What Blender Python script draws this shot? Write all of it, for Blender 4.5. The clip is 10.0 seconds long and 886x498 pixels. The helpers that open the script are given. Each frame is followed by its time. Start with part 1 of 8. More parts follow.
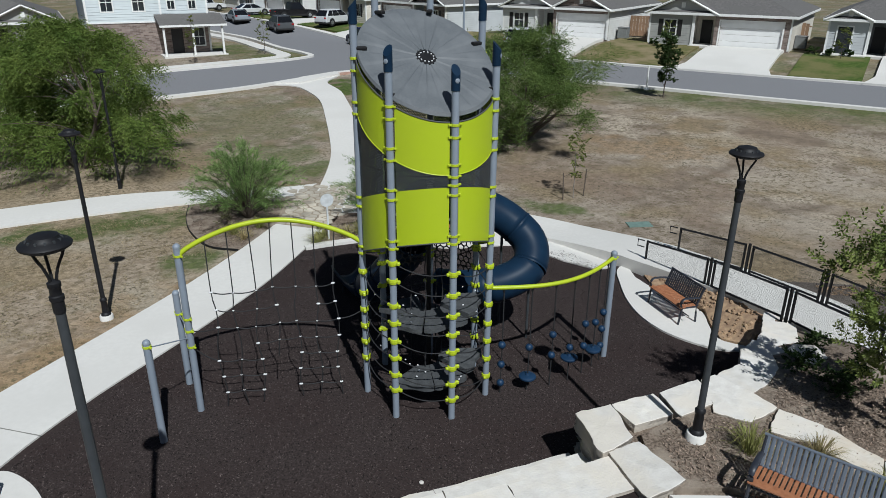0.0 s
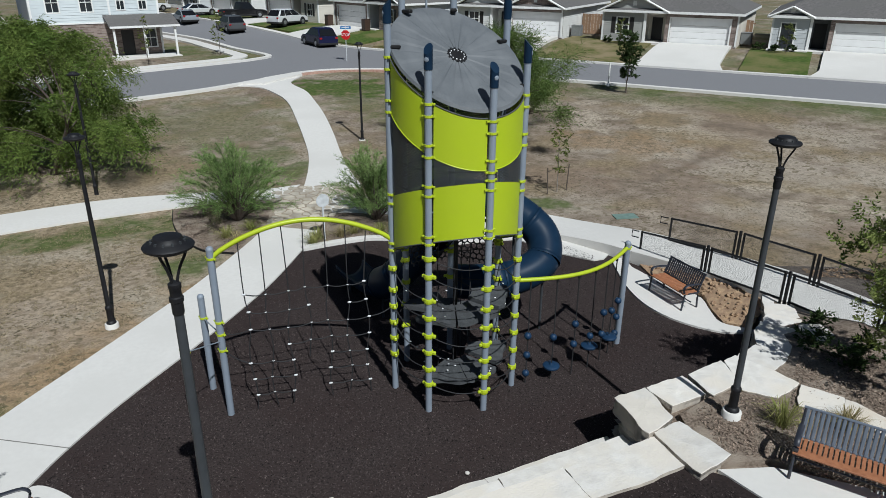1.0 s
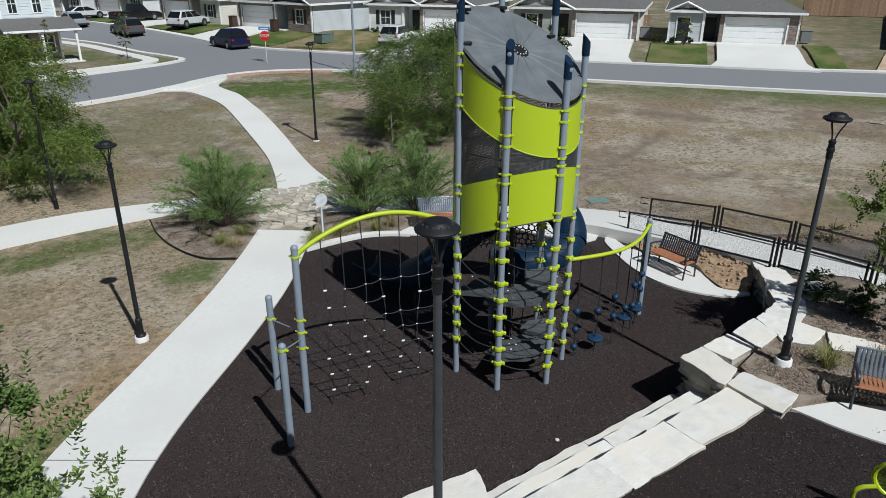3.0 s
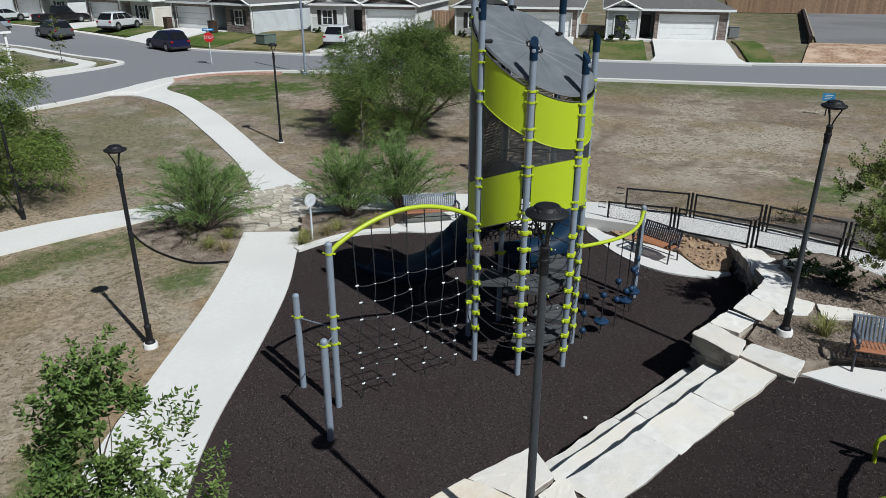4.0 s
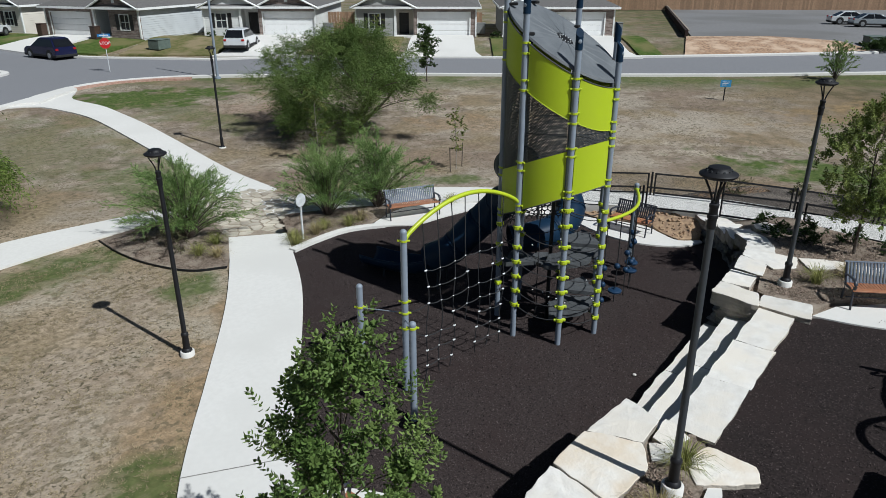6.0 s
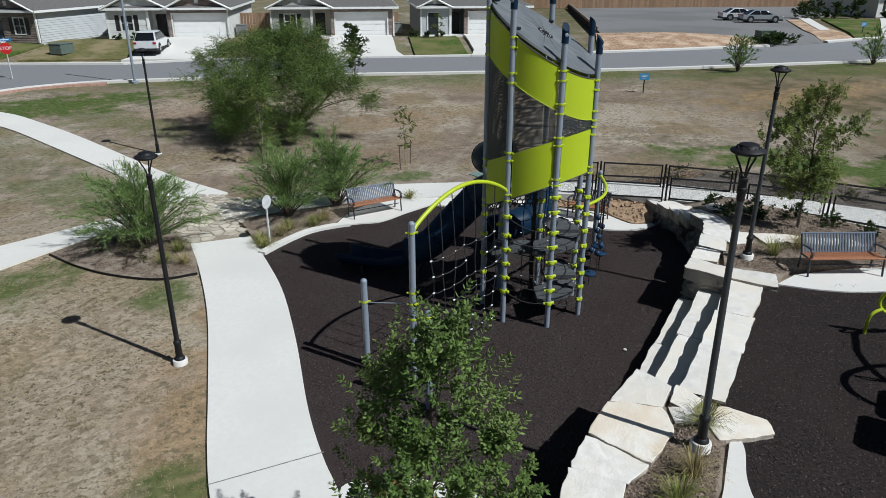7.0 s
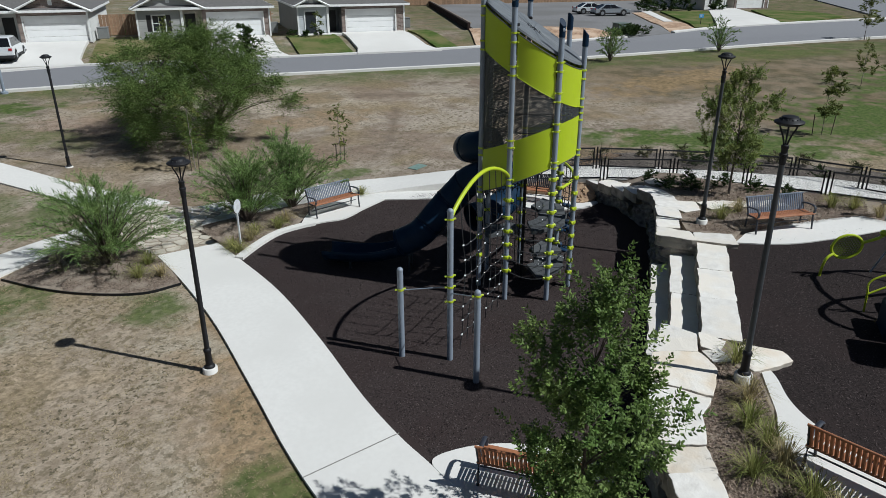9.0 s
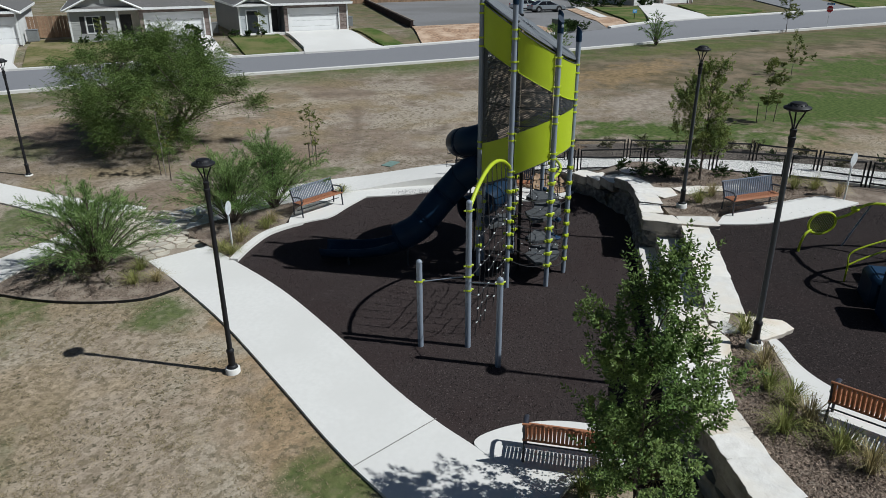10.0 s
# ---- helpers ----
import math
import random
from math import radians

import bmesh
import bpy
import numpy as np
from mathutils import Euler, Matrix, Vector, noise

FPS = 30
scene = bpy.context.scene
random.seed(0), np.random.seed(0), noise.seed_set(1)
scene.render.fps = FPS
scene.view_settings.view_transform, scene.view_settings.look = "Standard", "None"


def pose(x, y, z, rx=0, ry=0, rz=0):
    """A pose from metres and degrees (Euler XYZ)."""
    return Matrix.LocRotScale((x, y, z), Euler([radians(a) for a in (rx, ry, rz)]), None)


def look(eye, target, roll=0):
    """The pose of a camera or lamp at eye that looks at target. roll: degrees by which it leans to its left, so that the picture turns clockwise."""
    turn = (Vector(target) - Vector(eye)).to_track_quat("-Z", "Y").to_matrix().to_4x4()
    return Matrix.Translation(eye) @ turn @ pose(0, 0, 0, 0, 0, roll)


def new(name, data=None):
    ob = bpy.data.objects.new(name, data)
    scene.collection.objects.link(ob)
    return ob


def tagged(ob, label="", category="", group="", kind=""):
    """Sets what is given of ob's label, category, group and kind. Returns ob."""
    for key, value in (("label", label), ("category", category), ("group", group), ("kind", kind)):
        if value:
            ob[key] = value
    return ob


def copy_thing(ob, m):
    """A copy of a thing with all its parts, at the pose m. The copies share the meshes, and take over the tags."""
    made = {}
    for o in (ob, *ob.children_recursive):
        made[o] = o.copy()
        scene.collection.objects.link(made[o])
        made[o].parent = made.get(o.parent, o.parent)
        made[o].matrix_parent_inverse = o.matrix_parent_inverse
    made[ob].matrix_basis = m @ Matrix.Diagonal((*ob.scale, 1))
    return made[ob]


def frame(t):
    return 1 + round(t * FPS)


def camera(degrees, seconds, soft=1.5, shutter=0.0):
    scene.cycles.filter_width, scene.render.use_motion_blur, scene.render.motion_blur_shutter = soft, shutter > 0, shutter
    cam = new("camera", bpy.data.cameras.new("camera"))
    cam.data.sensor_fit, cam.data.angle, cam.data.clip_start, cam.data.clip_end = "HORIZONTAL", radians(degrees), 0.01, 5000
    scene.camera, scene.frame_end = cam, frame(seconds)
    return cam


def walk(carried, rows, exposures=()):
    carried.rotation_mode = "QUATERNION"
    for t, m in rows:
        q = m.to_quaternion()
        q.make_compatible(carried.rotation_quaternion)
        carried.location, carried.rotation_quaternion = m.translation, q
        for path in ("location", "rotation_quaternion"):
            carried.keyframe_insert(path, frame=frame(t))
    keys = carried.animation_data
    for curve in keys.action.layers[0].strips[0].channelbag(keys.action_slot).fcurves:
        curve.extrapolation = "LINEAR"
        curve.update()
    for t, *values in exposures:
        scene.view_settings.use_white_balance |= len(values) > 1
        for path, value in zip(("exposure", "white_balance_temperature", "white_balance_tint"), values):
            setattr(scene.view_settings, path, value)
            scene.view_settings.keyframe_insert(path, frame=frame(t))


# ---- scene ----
cam = camera(65.6, 10.0, soft=0.85)
PATH = [
    (0, (1.413, -0.248, 8.008), (1.945, 1.522, 7.243), 0.4),
    (0.5, (0.648, -0.121, 8.002), (1.254, 1.624, 7.236), 0.4),
    (1, (-0.108, 0.043, 8.007), (0.568, 1.762, 7.241), 0.4),
    (1.5, (-0.874, 0.206, 8.003), (-0.123, 1.894, 7.237), 0.5),
    (2, (-1.687, 0.387, 8.012), (-0.872, 2.045, 7.246), 0.4),
    (2.5, (-2.502, 0.627, 8.012), (-1.625, 2.252, 7.246), 0.3),
    (4, (-5.007, 1.5, 8.032), (-3.897, 2.976, 7.264), 0.2),
    (4.5, (-5.796, 1.877, 8.023), (-4.619, 3.3, 7.256), 0.2),
    (5, (-6.591, 2.255, 8.038), (-5.356, 3.627, 7.269), 0.2),
    (5.5, (-7.35, 2.701, 8.009), (-6.06, 4.023, 7.242), 0.1),
    (7, (-9.507, 4.42, 7.901), (-7.98, 5.463, 7.139), -0.0),
    (7.5, (-10.165, 5.022, 7.959), (-8.582, 5.974, 7.193), -0.0),
    (8, (-10.793, 5.647, 7.969), (-9.163, 6.517, 7.204), -0.2),
    (8.5, (-11.382, 6.338, 7.959), (-9.707, 7.118, 7.194), -0.2),
    (9, (-11.902, 7.054, 7.982), (-10.188, 7.742, 7.213), -0.1),
    (9.5, (-12.461, 7.752, 7.991), (-10.715, 8.35, 7.221), -0.4),
    (10, (-12.903, 8.535, 8.026), (-11.131, 9.046, 7.251), -0.3),
]
walk(cam, [(t, look(eye, target, roll)) for t, eye, target, roll in PATH], [(0, -0.14, 6000, 6), (2.5, -0.05, 6000, 6), (5, 0.0, 6000, 6), (8, -0.02, 6000, 6), (10, -0.06, 6000, 6)])
# ---- light ----
SUN_EL, SUN_ROT = radians(49.5), radians(176.3)
world = bpy.data.worlds.new("sky")
scene.world = world
world.use_nodes = True
_n, _l = world.node_tree.nodes, world.node_tree.links
sky = _n.new("ShaderNodeTexSky")
sky.sky_type, sky.sun_disc, sky.sun_elevation, sky.sun_rotation = "NISHITA", False, SUN_EL, SUN_ROT
sky.ozone_density = 2.5
_n["Background"].inputs["Strength"].default_value = 0.032
_l.new(sky.outputs[0], _n["Background"].inputs["Color"])
sun = new("sun", bpy.data.lights.new("sun", "SUN"))
sun.data.energy, sun.data.angle, sun.data.color = 4.6, radians(0.53), (1.0, 0.98, 0.945)
TO_SUN = Vector((math.sin(SUN_ROT) * math.cos(SUN_EL), math.cos(SUN_ROT) * math.cos(SUN_EL), math.sin(SUN_EL)))
sun.matrix_world = look(TO_SUN * 50, (0, 0, 0))
scene.view_settings.exposure = 0.0


# ---- materials ----
def mat(name, a, b=None, scale=8.0, rough=0.7, metal=0.0, bump=0.0, bump_scale=60.0, c=None, big=0.6, island=0.0, obj_var=0.0, spec=0.5, mapped="pos"):
    """a to b by fine noise, towards c by coarse noise; bump from a third noise."""
    m = bpy.data.materials.new(name)
    m.use_nodes = True
    n, l = m.node_tree.nodes, m.node_tree.links
    p = n["Principled BSDF"]
    p.inputs["Roughness"].default_value, p.inputs["Metallic"].default_value = rough, metal
    p.inputs["Specular IOR Level"].default_value = spec
    b = b or tuple(v * 0.8 for v in a[:3]) + (1,)
    if mapped == "pos":
        vec = n.new("ShaderNodeNewGeometry").outputs["Position"]
    else:
        vec = n.new("ShaderNodeTexCoord").outputs["Object"]

    def noise_tex(s, detail=4):
        t = n.new("ShaderNodeTexNoise")
        t.inputs["Scale"].default_value, t.inputs["Detail"].default_value = s, detail
        l.new(vec, t.inputs["Vector"])
        return t.outputs["Fac"]

    def ramp(v, lo, hi):
        r = n.new("ShaderNodeMapRange")
        r.inputs["From Min"].default_value, r.inputs["From Max"].default_value = lo, hi
        l.new(v, r.inputs["Value"])
        return r.outputs[0]

    def mix(f, x, y, blend="MIX"):
        k = n.new("ShaderNodeMix")
        k.data_type, k.blend_type = "RGBA", blend
        for sock, v in ((k.inputs[0], f), (k.inputs[6], x), (k.inputs[7], y)):
            if hasattr(v, "is_linked"):
                l.new(v, sock)
            else:
                sock.default_value = v
        return k.outputs[2]
    col = mix(ramp(noise_tex(scale), 0.35, 0.65), a, b)
    if c:
        col = mix(ramp(noise_tex(big, 5), 0.45, 0.62), col, c)
    if island or obj_var:
        src = n.new("ShaderNodeNewGeometry").outputs["Random Per Island"] if island else n.new("ShaderNodeObjectInfo").outputs["Random"]
        amt = island or obj_var
        r = n.new("ShaderNodeMapRange")
        r.inputs["To Min"].default_value, r.inputs["To Max"].default_value = 1 - amt, 1 + amt
        l.new(src, r.inputs["Value"])
        h = n.new("ShaderNodeHueSaturation")
        l.new(col, h.inputs["Color"])
        l.new(r.outputs[0], h.inputs["Value"])
        col = h.outputs[0]
    l.new(col, p.inputs["Base Color"])
    if bump:
        bn = n.new("ShaderNodeBump")
        bn.inputs["Strength"].default_value, bn.inputs["Distance"].default_value = min(bump, 1), 0.02
        l.new(noise_tex(bump_scale, 6), bn.inputs["Height"])
        l.new(bn.outputs[0], p.inputs["Normal"])
    return m


def perforated(name, col, cell, hole, rough=0.5):
    """A sheet punched with round holes on a hexagonal grid; the holes are clear."""
    m = mat(name, col, None, 20, rough)
    n, l = m.node_tree.nodes, m.node_tree.links
    uv = n.new("ShaderNodeUVMap")
    sep = n.new("ShaderNodeSeparateXYZ")
    l.new(uv.outputs[0], sep.inputs[0])

    def op(o, x, y=None):
        k = n.new("ShaderNodeMath")
        k.operation = o
        for i, v in enumerate((x, y)):
            if v is None:
                continue
            if hasattr(v, "is_linked"):
                l.new(v, k.inputs[i])
            else:
                k.inputs[i].default_value = v
        return k.outputs[0]
    u, v = sep.outputs[0], sep.outputs[1]

    def dist(off):
        dx = op("SUBTRACT", op("MODULO", op("ADD", op("DIVIDE", u, cell), 200 + off), 1.0), 0.5)
        dy = op("SUBTRACT", op("MODULO", op("ADD", op("DIVIDE", v, cell * 1.732), 200 + off), 1.0), 0.5)
        dy = op("MULTIPLY", dy, 1.732)
        return op("SQRT", op("ADD", op("MULTIPLY", dx, dx), op("MULTIPLY", dy, dy)))
    d = op("MINIMUM", dist(0.0), dist(0.5))
    f = op("LESS_THAN", d, hole)
    tr = n.new("ShaderNodeBsdfTransparent")
    mx = n.new("ShaderNodeMixShader")
    l.new(f, mx.inputs[0])
    l.new(n["Principled BSDF"].outputs[0], mx.inputs[1])
    l.new(tr.outputs[0], mx.inputs[2])
    l.new(mx.outputs[0], n["Material Output"].inputs["Surface"])
    return m


def lawn_material():
    m = mat("lawn", (0.42, 0.335, 0.236, 1), (0.25, 0.195, 0.131, 1), 6.5, 0.95, bump=0.7, bump_scale=18, spec=0.1)
    n, l = m.node_tree.nodes, m.node_tree.links
    p = n["Principled BSDF"]
    pos = n.new("ShaderNodeNewGeometry").outputs["Position"]

    def tex(s, d=5, off=0.0, stretch=(1, 1, 1)):
        mp = n.new("ShaderNodeMapping")
        mp.inputs["Location"].default_value, mp.inputs["Scale"].default_value = (off, off * 2, 0), stretch
        l.new(pos, mp.inputs["Vector"])
        t = n.new("ShaderNodeTexNoise")
        t.inputs["Scale"].default_value, t.inputs["Detail"].default_value = s, d
        l.new(mp.outputs[0], t.inputs["Vector"])
        return t.outputs["Fac"]

    def rng(v, lo, hi, a=0.0, b=1.0):
        r = n.new("ShaderNodeMapRange")
        for k, x in (("From Min", lo), ("From Max", hi), ("To Min", a), ("To Max", b)):
            r.inputs[k].default_value = x
        l.new(v, r.inputs["Value"])
        return r.outputs[0]

    def mul(a, b, o="MULTIPLY"):
        k = n.new("ShaderNodeMath")
        k.operation = o
        for i, v in enumerate((a, b)):
            if hasattr(v, "is_linked"):
                l.new(v, k.inputs[i])
            else:
                k.inputs[i].default_value = v
        return k.outputs[0]

    def mix(f, x, y):
        k = n.new("ShaderNodeMix")
        k.data_type = "RGBA"
        for s, v in ((k.inputs[0], f), (k.inputs[6], x), (k.inputs[7], y)):
            if hasattr(v, "is_linked"):
                l.new(v, s)
            else:
                s.default_value = v
        return k.outputs[2]
    dot = n.new("ShaderNodeVectorMath")
    dot.operation = "DOT_PRODUCT"
    l.new(pos, dot.inputs[0])
    dot.inputs[1].default_value = (0.756, 0.655, 0)
    w = dot.outputs["Value"]
    sd = n.new("ShaderNodeVectorMath")
    sd.operation = "DOT_PRODUCT"
    l.new(pos, sd.inputs[0])
    sd.inputs[1].default_value = (0.655, -0.756, 0)
    s_along = sd.outputs["Value"]
    ragged = tex(0.9, 7, 14.0)

    def spot(cx, cy, rx, ry, ang, soft=0.55):
        """A ragged oval patch."""
        mp = n.new("ShaderNodeMapping")
        mp.vector_type = "TEXTURE"
        mp.inputs["Location"].default_value = (cx, cy, 0)
        mp.inputs["Rotation"].default_value = (0, 0, radians(ang))
        mp.inputs["Scale"].default_value = (rx, ry, 1000)
        l.new(pos, mp.inputs["Vector"])
        ln = n.new("ShaderNodeVectorMath")
        ln.operation = "LENGTH"
        l.new(mp.outputs[0], ln.inputs[0])
        d = mul(ln.outputs["Value"], mul(mul(ragged, 0.5, "SUBTRACT"), 2.6), "ADD")
        return rng(d, 1.0, 1.0 - soft)
    col = p.inputs["Base Color"].links[0].from_socket
    pale = rng(tex(0.34, 8, 3.0), 0.46, 0.6, 0.0, 0.85)
    col = mix(pale, col, mix(rng(tex(14.0, 6), 0.4, 0.6), (0.31, 0.262, 0.195, 1), (0.43, 0.375, 0.295, 1)))
    # bare earth over the middle of the field
    dirt = mul(rng(tex(0.085, 7, 3.0, (1, 1.3, 1)), 0.34, 0.46), rng(w, 15, 22))
    col = mix(dirt, col, mix(rng(tex(1.3, 9), 0.36, 0.64), (0.185, 0.148, 0.115, 1), (0.335, 0.28, 0.225, 1)))
    cb = n.new("ShaderNodeCombineXYZ")
    l.new(mul(s_along, 0.6), cb.inputs[0])
    l.new(w, cb.inputs[1])

    def drawn(sc, d, seed):
        """Noise drawn out along the street."""
        t = n.new("ShaderNodeTexNoise")
        t.noise_dimensions = "4D"
        t.inputs["W"].default_value, t.inputs["Scale"].default_value, t.inputs["Detail"].default_value = seed, sc, d
        l.new(cb.outputs[0], t.inputs["Vector"])
        return t.outputs["Fac"]
    streak = mul(rng(drawn(0.75, 9, 4.0), 0.46, 0.62, 0.0, 0.95), mul(rng(w, 18, 24), rng(drawn(0.12, 3, 9.0), 0.42, 0.58, 0.05, 1.0)))
    col = mix(streak, col, mix(rng(tex(9.0, 6), 0.42, 0.58), (0.34, 0.285, 0.22, 1), (0.52, 0.455, 0.365, 1)))
    clods = mul(rng(drawn(3.4, 5, 2.0), 0.56, 0.62, 0.0, 0.6), rng(w, 16, 22))
    col = mix(clods, col, (0.10, 0.078, 0.055, 1))
    for off, lo, hi, k, ca, cb2 in ((41.0, 0.52, 0.6, 0.75, (0.27, 0.205, 0.155, 1), (0.175, 0.13, 0.10, 1)), (53.0, 0.55, 0.62, 0.7, (0.30, 0.215, 0.13, 1), (0.16, 0.125, 0.07, 1)), (67.0, 0.56, 0.64, 0.7, (0.45, 0.395, 0.325, 1), (0.33, 0.285, 0.23, 1))):
        patch = mul(rng(tex(0.16, 6, off), lo, hi, 0.0, k), rng(w, 15, 21))
        col = mix(patch, col, mix(rng(tex(2.2, 9, off), 0.36, 0.62), ca, cb2))
    straw = rng(tex(0.3, 7, 9.0), 0.5, 0.64, 0.0, 0.8)
    col = mix(straw, col, mix(rng(tex(6.0, 6, 21.0), 0.4, 0.6), (0.30, 0.235, 0.145, 1), (0.18, 0.135, 0.08, 1)))
    # rusty grass, bare soil, pale dust and wheel tracks
    for cx, cy, rx, ry, ang, k, ca, cb2 in ((-2.9, 14.8, 3.8, 2.1, 56, 0.85, (0.38, 0.265, 0.155, 1), (0.245, 0.168, 0.094, 1)), (-0.6, 17.2, 1.6, 0.5, 56, 0.5, (0.33, 0.215, 0.115, 1), (0.20, 0.135, 0.075, 1)),
                                            (19.5, 26.2, 4.2, 2.0, -49, 0.7, (0.34, 0.235, 0.14, 1), (0.20, 0.14, 0.085, 1)), (34.0, 12.0, 5.0, 2.2, -49, 0.5, (0.34, 0.24, 0.14, 1), (0.20, 0.14, 0.085, 1)),
                                            (13.5, 24.2, 4.0, 2.2, -30, 0.65, (0.27, 0.20, 0.15, 1), (0.18, 0.13, 0.098, 1)), (11.8, 36.8, 3.4, 3.0, 20, 0.6, (0.36, 0.26, 0.195, 1), (0.25, 0.175, 0.13, 1)),
                                            (22.8, 20.6, 5.5, 2.2, -42, 0.65, (0.46, 0.405, 0.335, 1), (0.33, 0.285, 0.23, 1)), (28.0, 17.0, 6.0, 2.4, -49, 0.5, (0.46, 0.405, 0.335, 1), (0.33, 0.285, 0.23, 1)), (49.0, -5.0, 9.0, 2.0, -49, 0.7, (0.42, 0.365, 0.29, 1), (0.28, 0.235, 0.18, 1)),
                                            (-4.6, 16.6, 2.8, 2.2, 20, 0.7, (0.42, 0.35, 0.275, 1), (0.25, 0.20, 0.15, 1)), (-1.9, 19.6, 2.2, 1.6, 40, 0.7, (0.42, 0.35, 0.275, 1), (0.25, 0.20, 0.15, 1)), (-6.6, 13.8, 1.8, 1.8, 0, 0.6, (0.42, 0.35, 0.275, 1), (0.25, 0.20, 0.15, 1)),
                                            (2.6, 37.6, 2.6, 4.2, 10, 0.6, (0.34, 0.28, 0.21, 1), (0.21, 0.16, 0.115, 1))):
        col = mix(mul(spot(cx, cy, rx, ry, ang, 0.5), k), col, mix(rng(tex(3.6, 8, cx), 0.38, 0.62), ca, cb2))
    for cx, cy, rx, ry, ang, k in ((20.4, 22.8, 5.2, 0.4, 23, 0.6), (25.6, 26.8, 5.5, 0.8, -58, 0.5), (30.0, 19.5, 6.0, 0.5, -50, 0.4)):
        col = mix(mul(spot(cx, cy, rx, ry, ang, 0.8), k), col, (0.13, 0.10, 0.078, 1))
    tuft = mul(rng(tex(5.2, 4, 2.0), 0.555, 0.605, 0.0, 0.75), rng(tex(0.3, 5, 77.0), 0.36, 0.58, 0.25, 1.0))
    col = mix(tuft, col, (0.135, 0.11, 0.068, 1))
    speck2 = mul(rng(tex(10.5, 3, 29.0), 0.59, 0.625, 0.0, 0.85), rng(tex(0.4, 4, 37.0), 0.4, 0.6, 0.2, 1.0))
    col = mix(speck2, col, (0.085, 0.075, 0.048, 1))
    fine = rng(tex(24.0, 5, 8.0), 0.42, 0.62, 0.0, 0.32)
    col = mix(fine, col, (0.12, 0.095, 0.065, 1))
    # the darker, olive end of the field
    east = mul(rng(s_along, 8, 17), rng(w, 19, 22))
    col = mix(mul(east, 0.8), col, mix(rng(tex(0.7, 9, 33.0), 0.38, 0.62), (0.075, 0.066, 0.034, 1), (0.185, 0.14, 0.092, 1)))
    for cx, cy, rx, ry, ang, k, ca, cb2 in ((39.0, 9.8, 10.0, 2.4, -30, 0.7, (0.31, 0.215, 0.115, 1), (0.165, 0.118, 0.062, 1)), (29.8, 8.5, 6.5, 2.2, -24, 0.75, (0.36, 0.305, 0.25, 1), (0.22, 0.18, 0.145, 1)),
                                            (54.0, 4.0, 11.0, 3.0, -46, 0.6, (0.17, 0.155, 0.06, 1), (0.11, 0.108, 0.04, 1)), (25.8, -1.5, 3.6, 1.8, -70, 0.6, (0.22, 0.165, 0.105, 1), (0.13, 0.10, 0.06, 1)), (55.0, -7.5, 8.0, 1.6, -40, 0.6, (0.30, 0.235, 0.165, 1), (0.19, 0.15, 0.105, 1))):
        col = mix(mul(spot(cx, cy, rx, ry, ang, 0.6), k), col, mix(rng(tex(3.1, 8, cx), 0.38, 0.62), ca, cb2))
    # the watered verge along the road, and the greener patches by the walks
    verge = mul(mul(rng(w, 39.5, 43.0), rng(w, 49.5, 47.5)), rng(tex(0.45, 6, 31.0), 0.34, 0.56, 0.2, 0.8))
    far = mul(mul(rng(w, 54, 56), rng(tex(0.5, 7, 19.0), 0.38, 0.6)), 0.55)
    green = mul(verge, far, "MAXIMUM")
    for cx, cy, rx, ry, ang, k in ((-4.8, 12.7, 1.4, 0.9, 55, 0.85), (-3.0, 23.1, 4.4, 1.3, 4, 0.9), (-0.2, 19.6, 1.4, 1.0, 60, 0.85), (3.7, 28.2, 2.6, 1.3, 30, 0.75), (10.6, 44.2, 6.5, 3.2, -25, 1.15), (10.6, 36.5, 1.6, 3.5, 0, 0.6),
                                (1.8, 38.5, 5.5, 8.5, 10, 0.38), (3.2, 30.6, 2.0, 3.0, 0, 0.6), (10.0, 40.0, 2.2, 4.5, 0, 0.45), (11.9, 21.0, 2.4, 0.7, -35, 0.85), (23.2, 6.6, 8.0, 2.6, -83, 1.2), (21.6, 12.6, 2.6, 1.2, -55, 0.6), (33.0, -3.6, 8.5, 6.0, -78, 1.3), (47.0, -7.0, 9.5, 5.0, -35, 1.1), (30.0, -1.5, 9.0, 3.0, -49, 1.0), (33.0, -5.0, 12.0, 4.0, -49, 1.35), (44.5, -6.0, 9.0, 3.0, -49, 0.95), (36.0, -9.0, 8.0, 3.0, -49, 0.7), (-9.0, 12.0, 2.5, 1.6, 20, 0.5), (-7.5, 19.0, 2.2, 1.4, 0, 0.45)):
        green = mul(green, mul(spot(cx, cy, rx, ry, ang), k), "MAXIMUM")
    speck = rng(tex(5.0, 6, 5.0), 0.35, 0.65)
    green = mul(green, rng(tex(2.6, 7, 61.0), 0.3, 0.5, 0.55, 1.0))
    col = mix(green, col, mix(speck, (0.05, 0.078, 0.02, 1), (0.10, 0.128, 0.04, 1)))
    l.new(col, p.inputs["Base Color"])
    return m


M_LAWN = lawn_material()
M_MULCH = mat("rubber_mulch", (0.030, 0.0235, 0.0225, 1), (0.056, 0.043, 0.041, 1), 22, 0.95, bump=1.0, bump_scale=32, c=(0.040, 0.029, 0.0275, 1), big=0.5, spec=0.12)
M_MULCH_TOP = mat("rubber_mulch_dark", (0.019, 0.015, 0.0145, 1), (0.036, 0.028, 0.027, 1), 22, 0.95, bump=1.0, bump_scale=32, c=(0.031, 0.023, 0.022, 1), big=0.5, spec=0.1)
M_CHIP = mat("mulch_chip", (0.026, 0.020, 0.019, 1), (0.072, 0.057, 0.054, 1), 30, 0.9, island=0.85, spec=0.2)
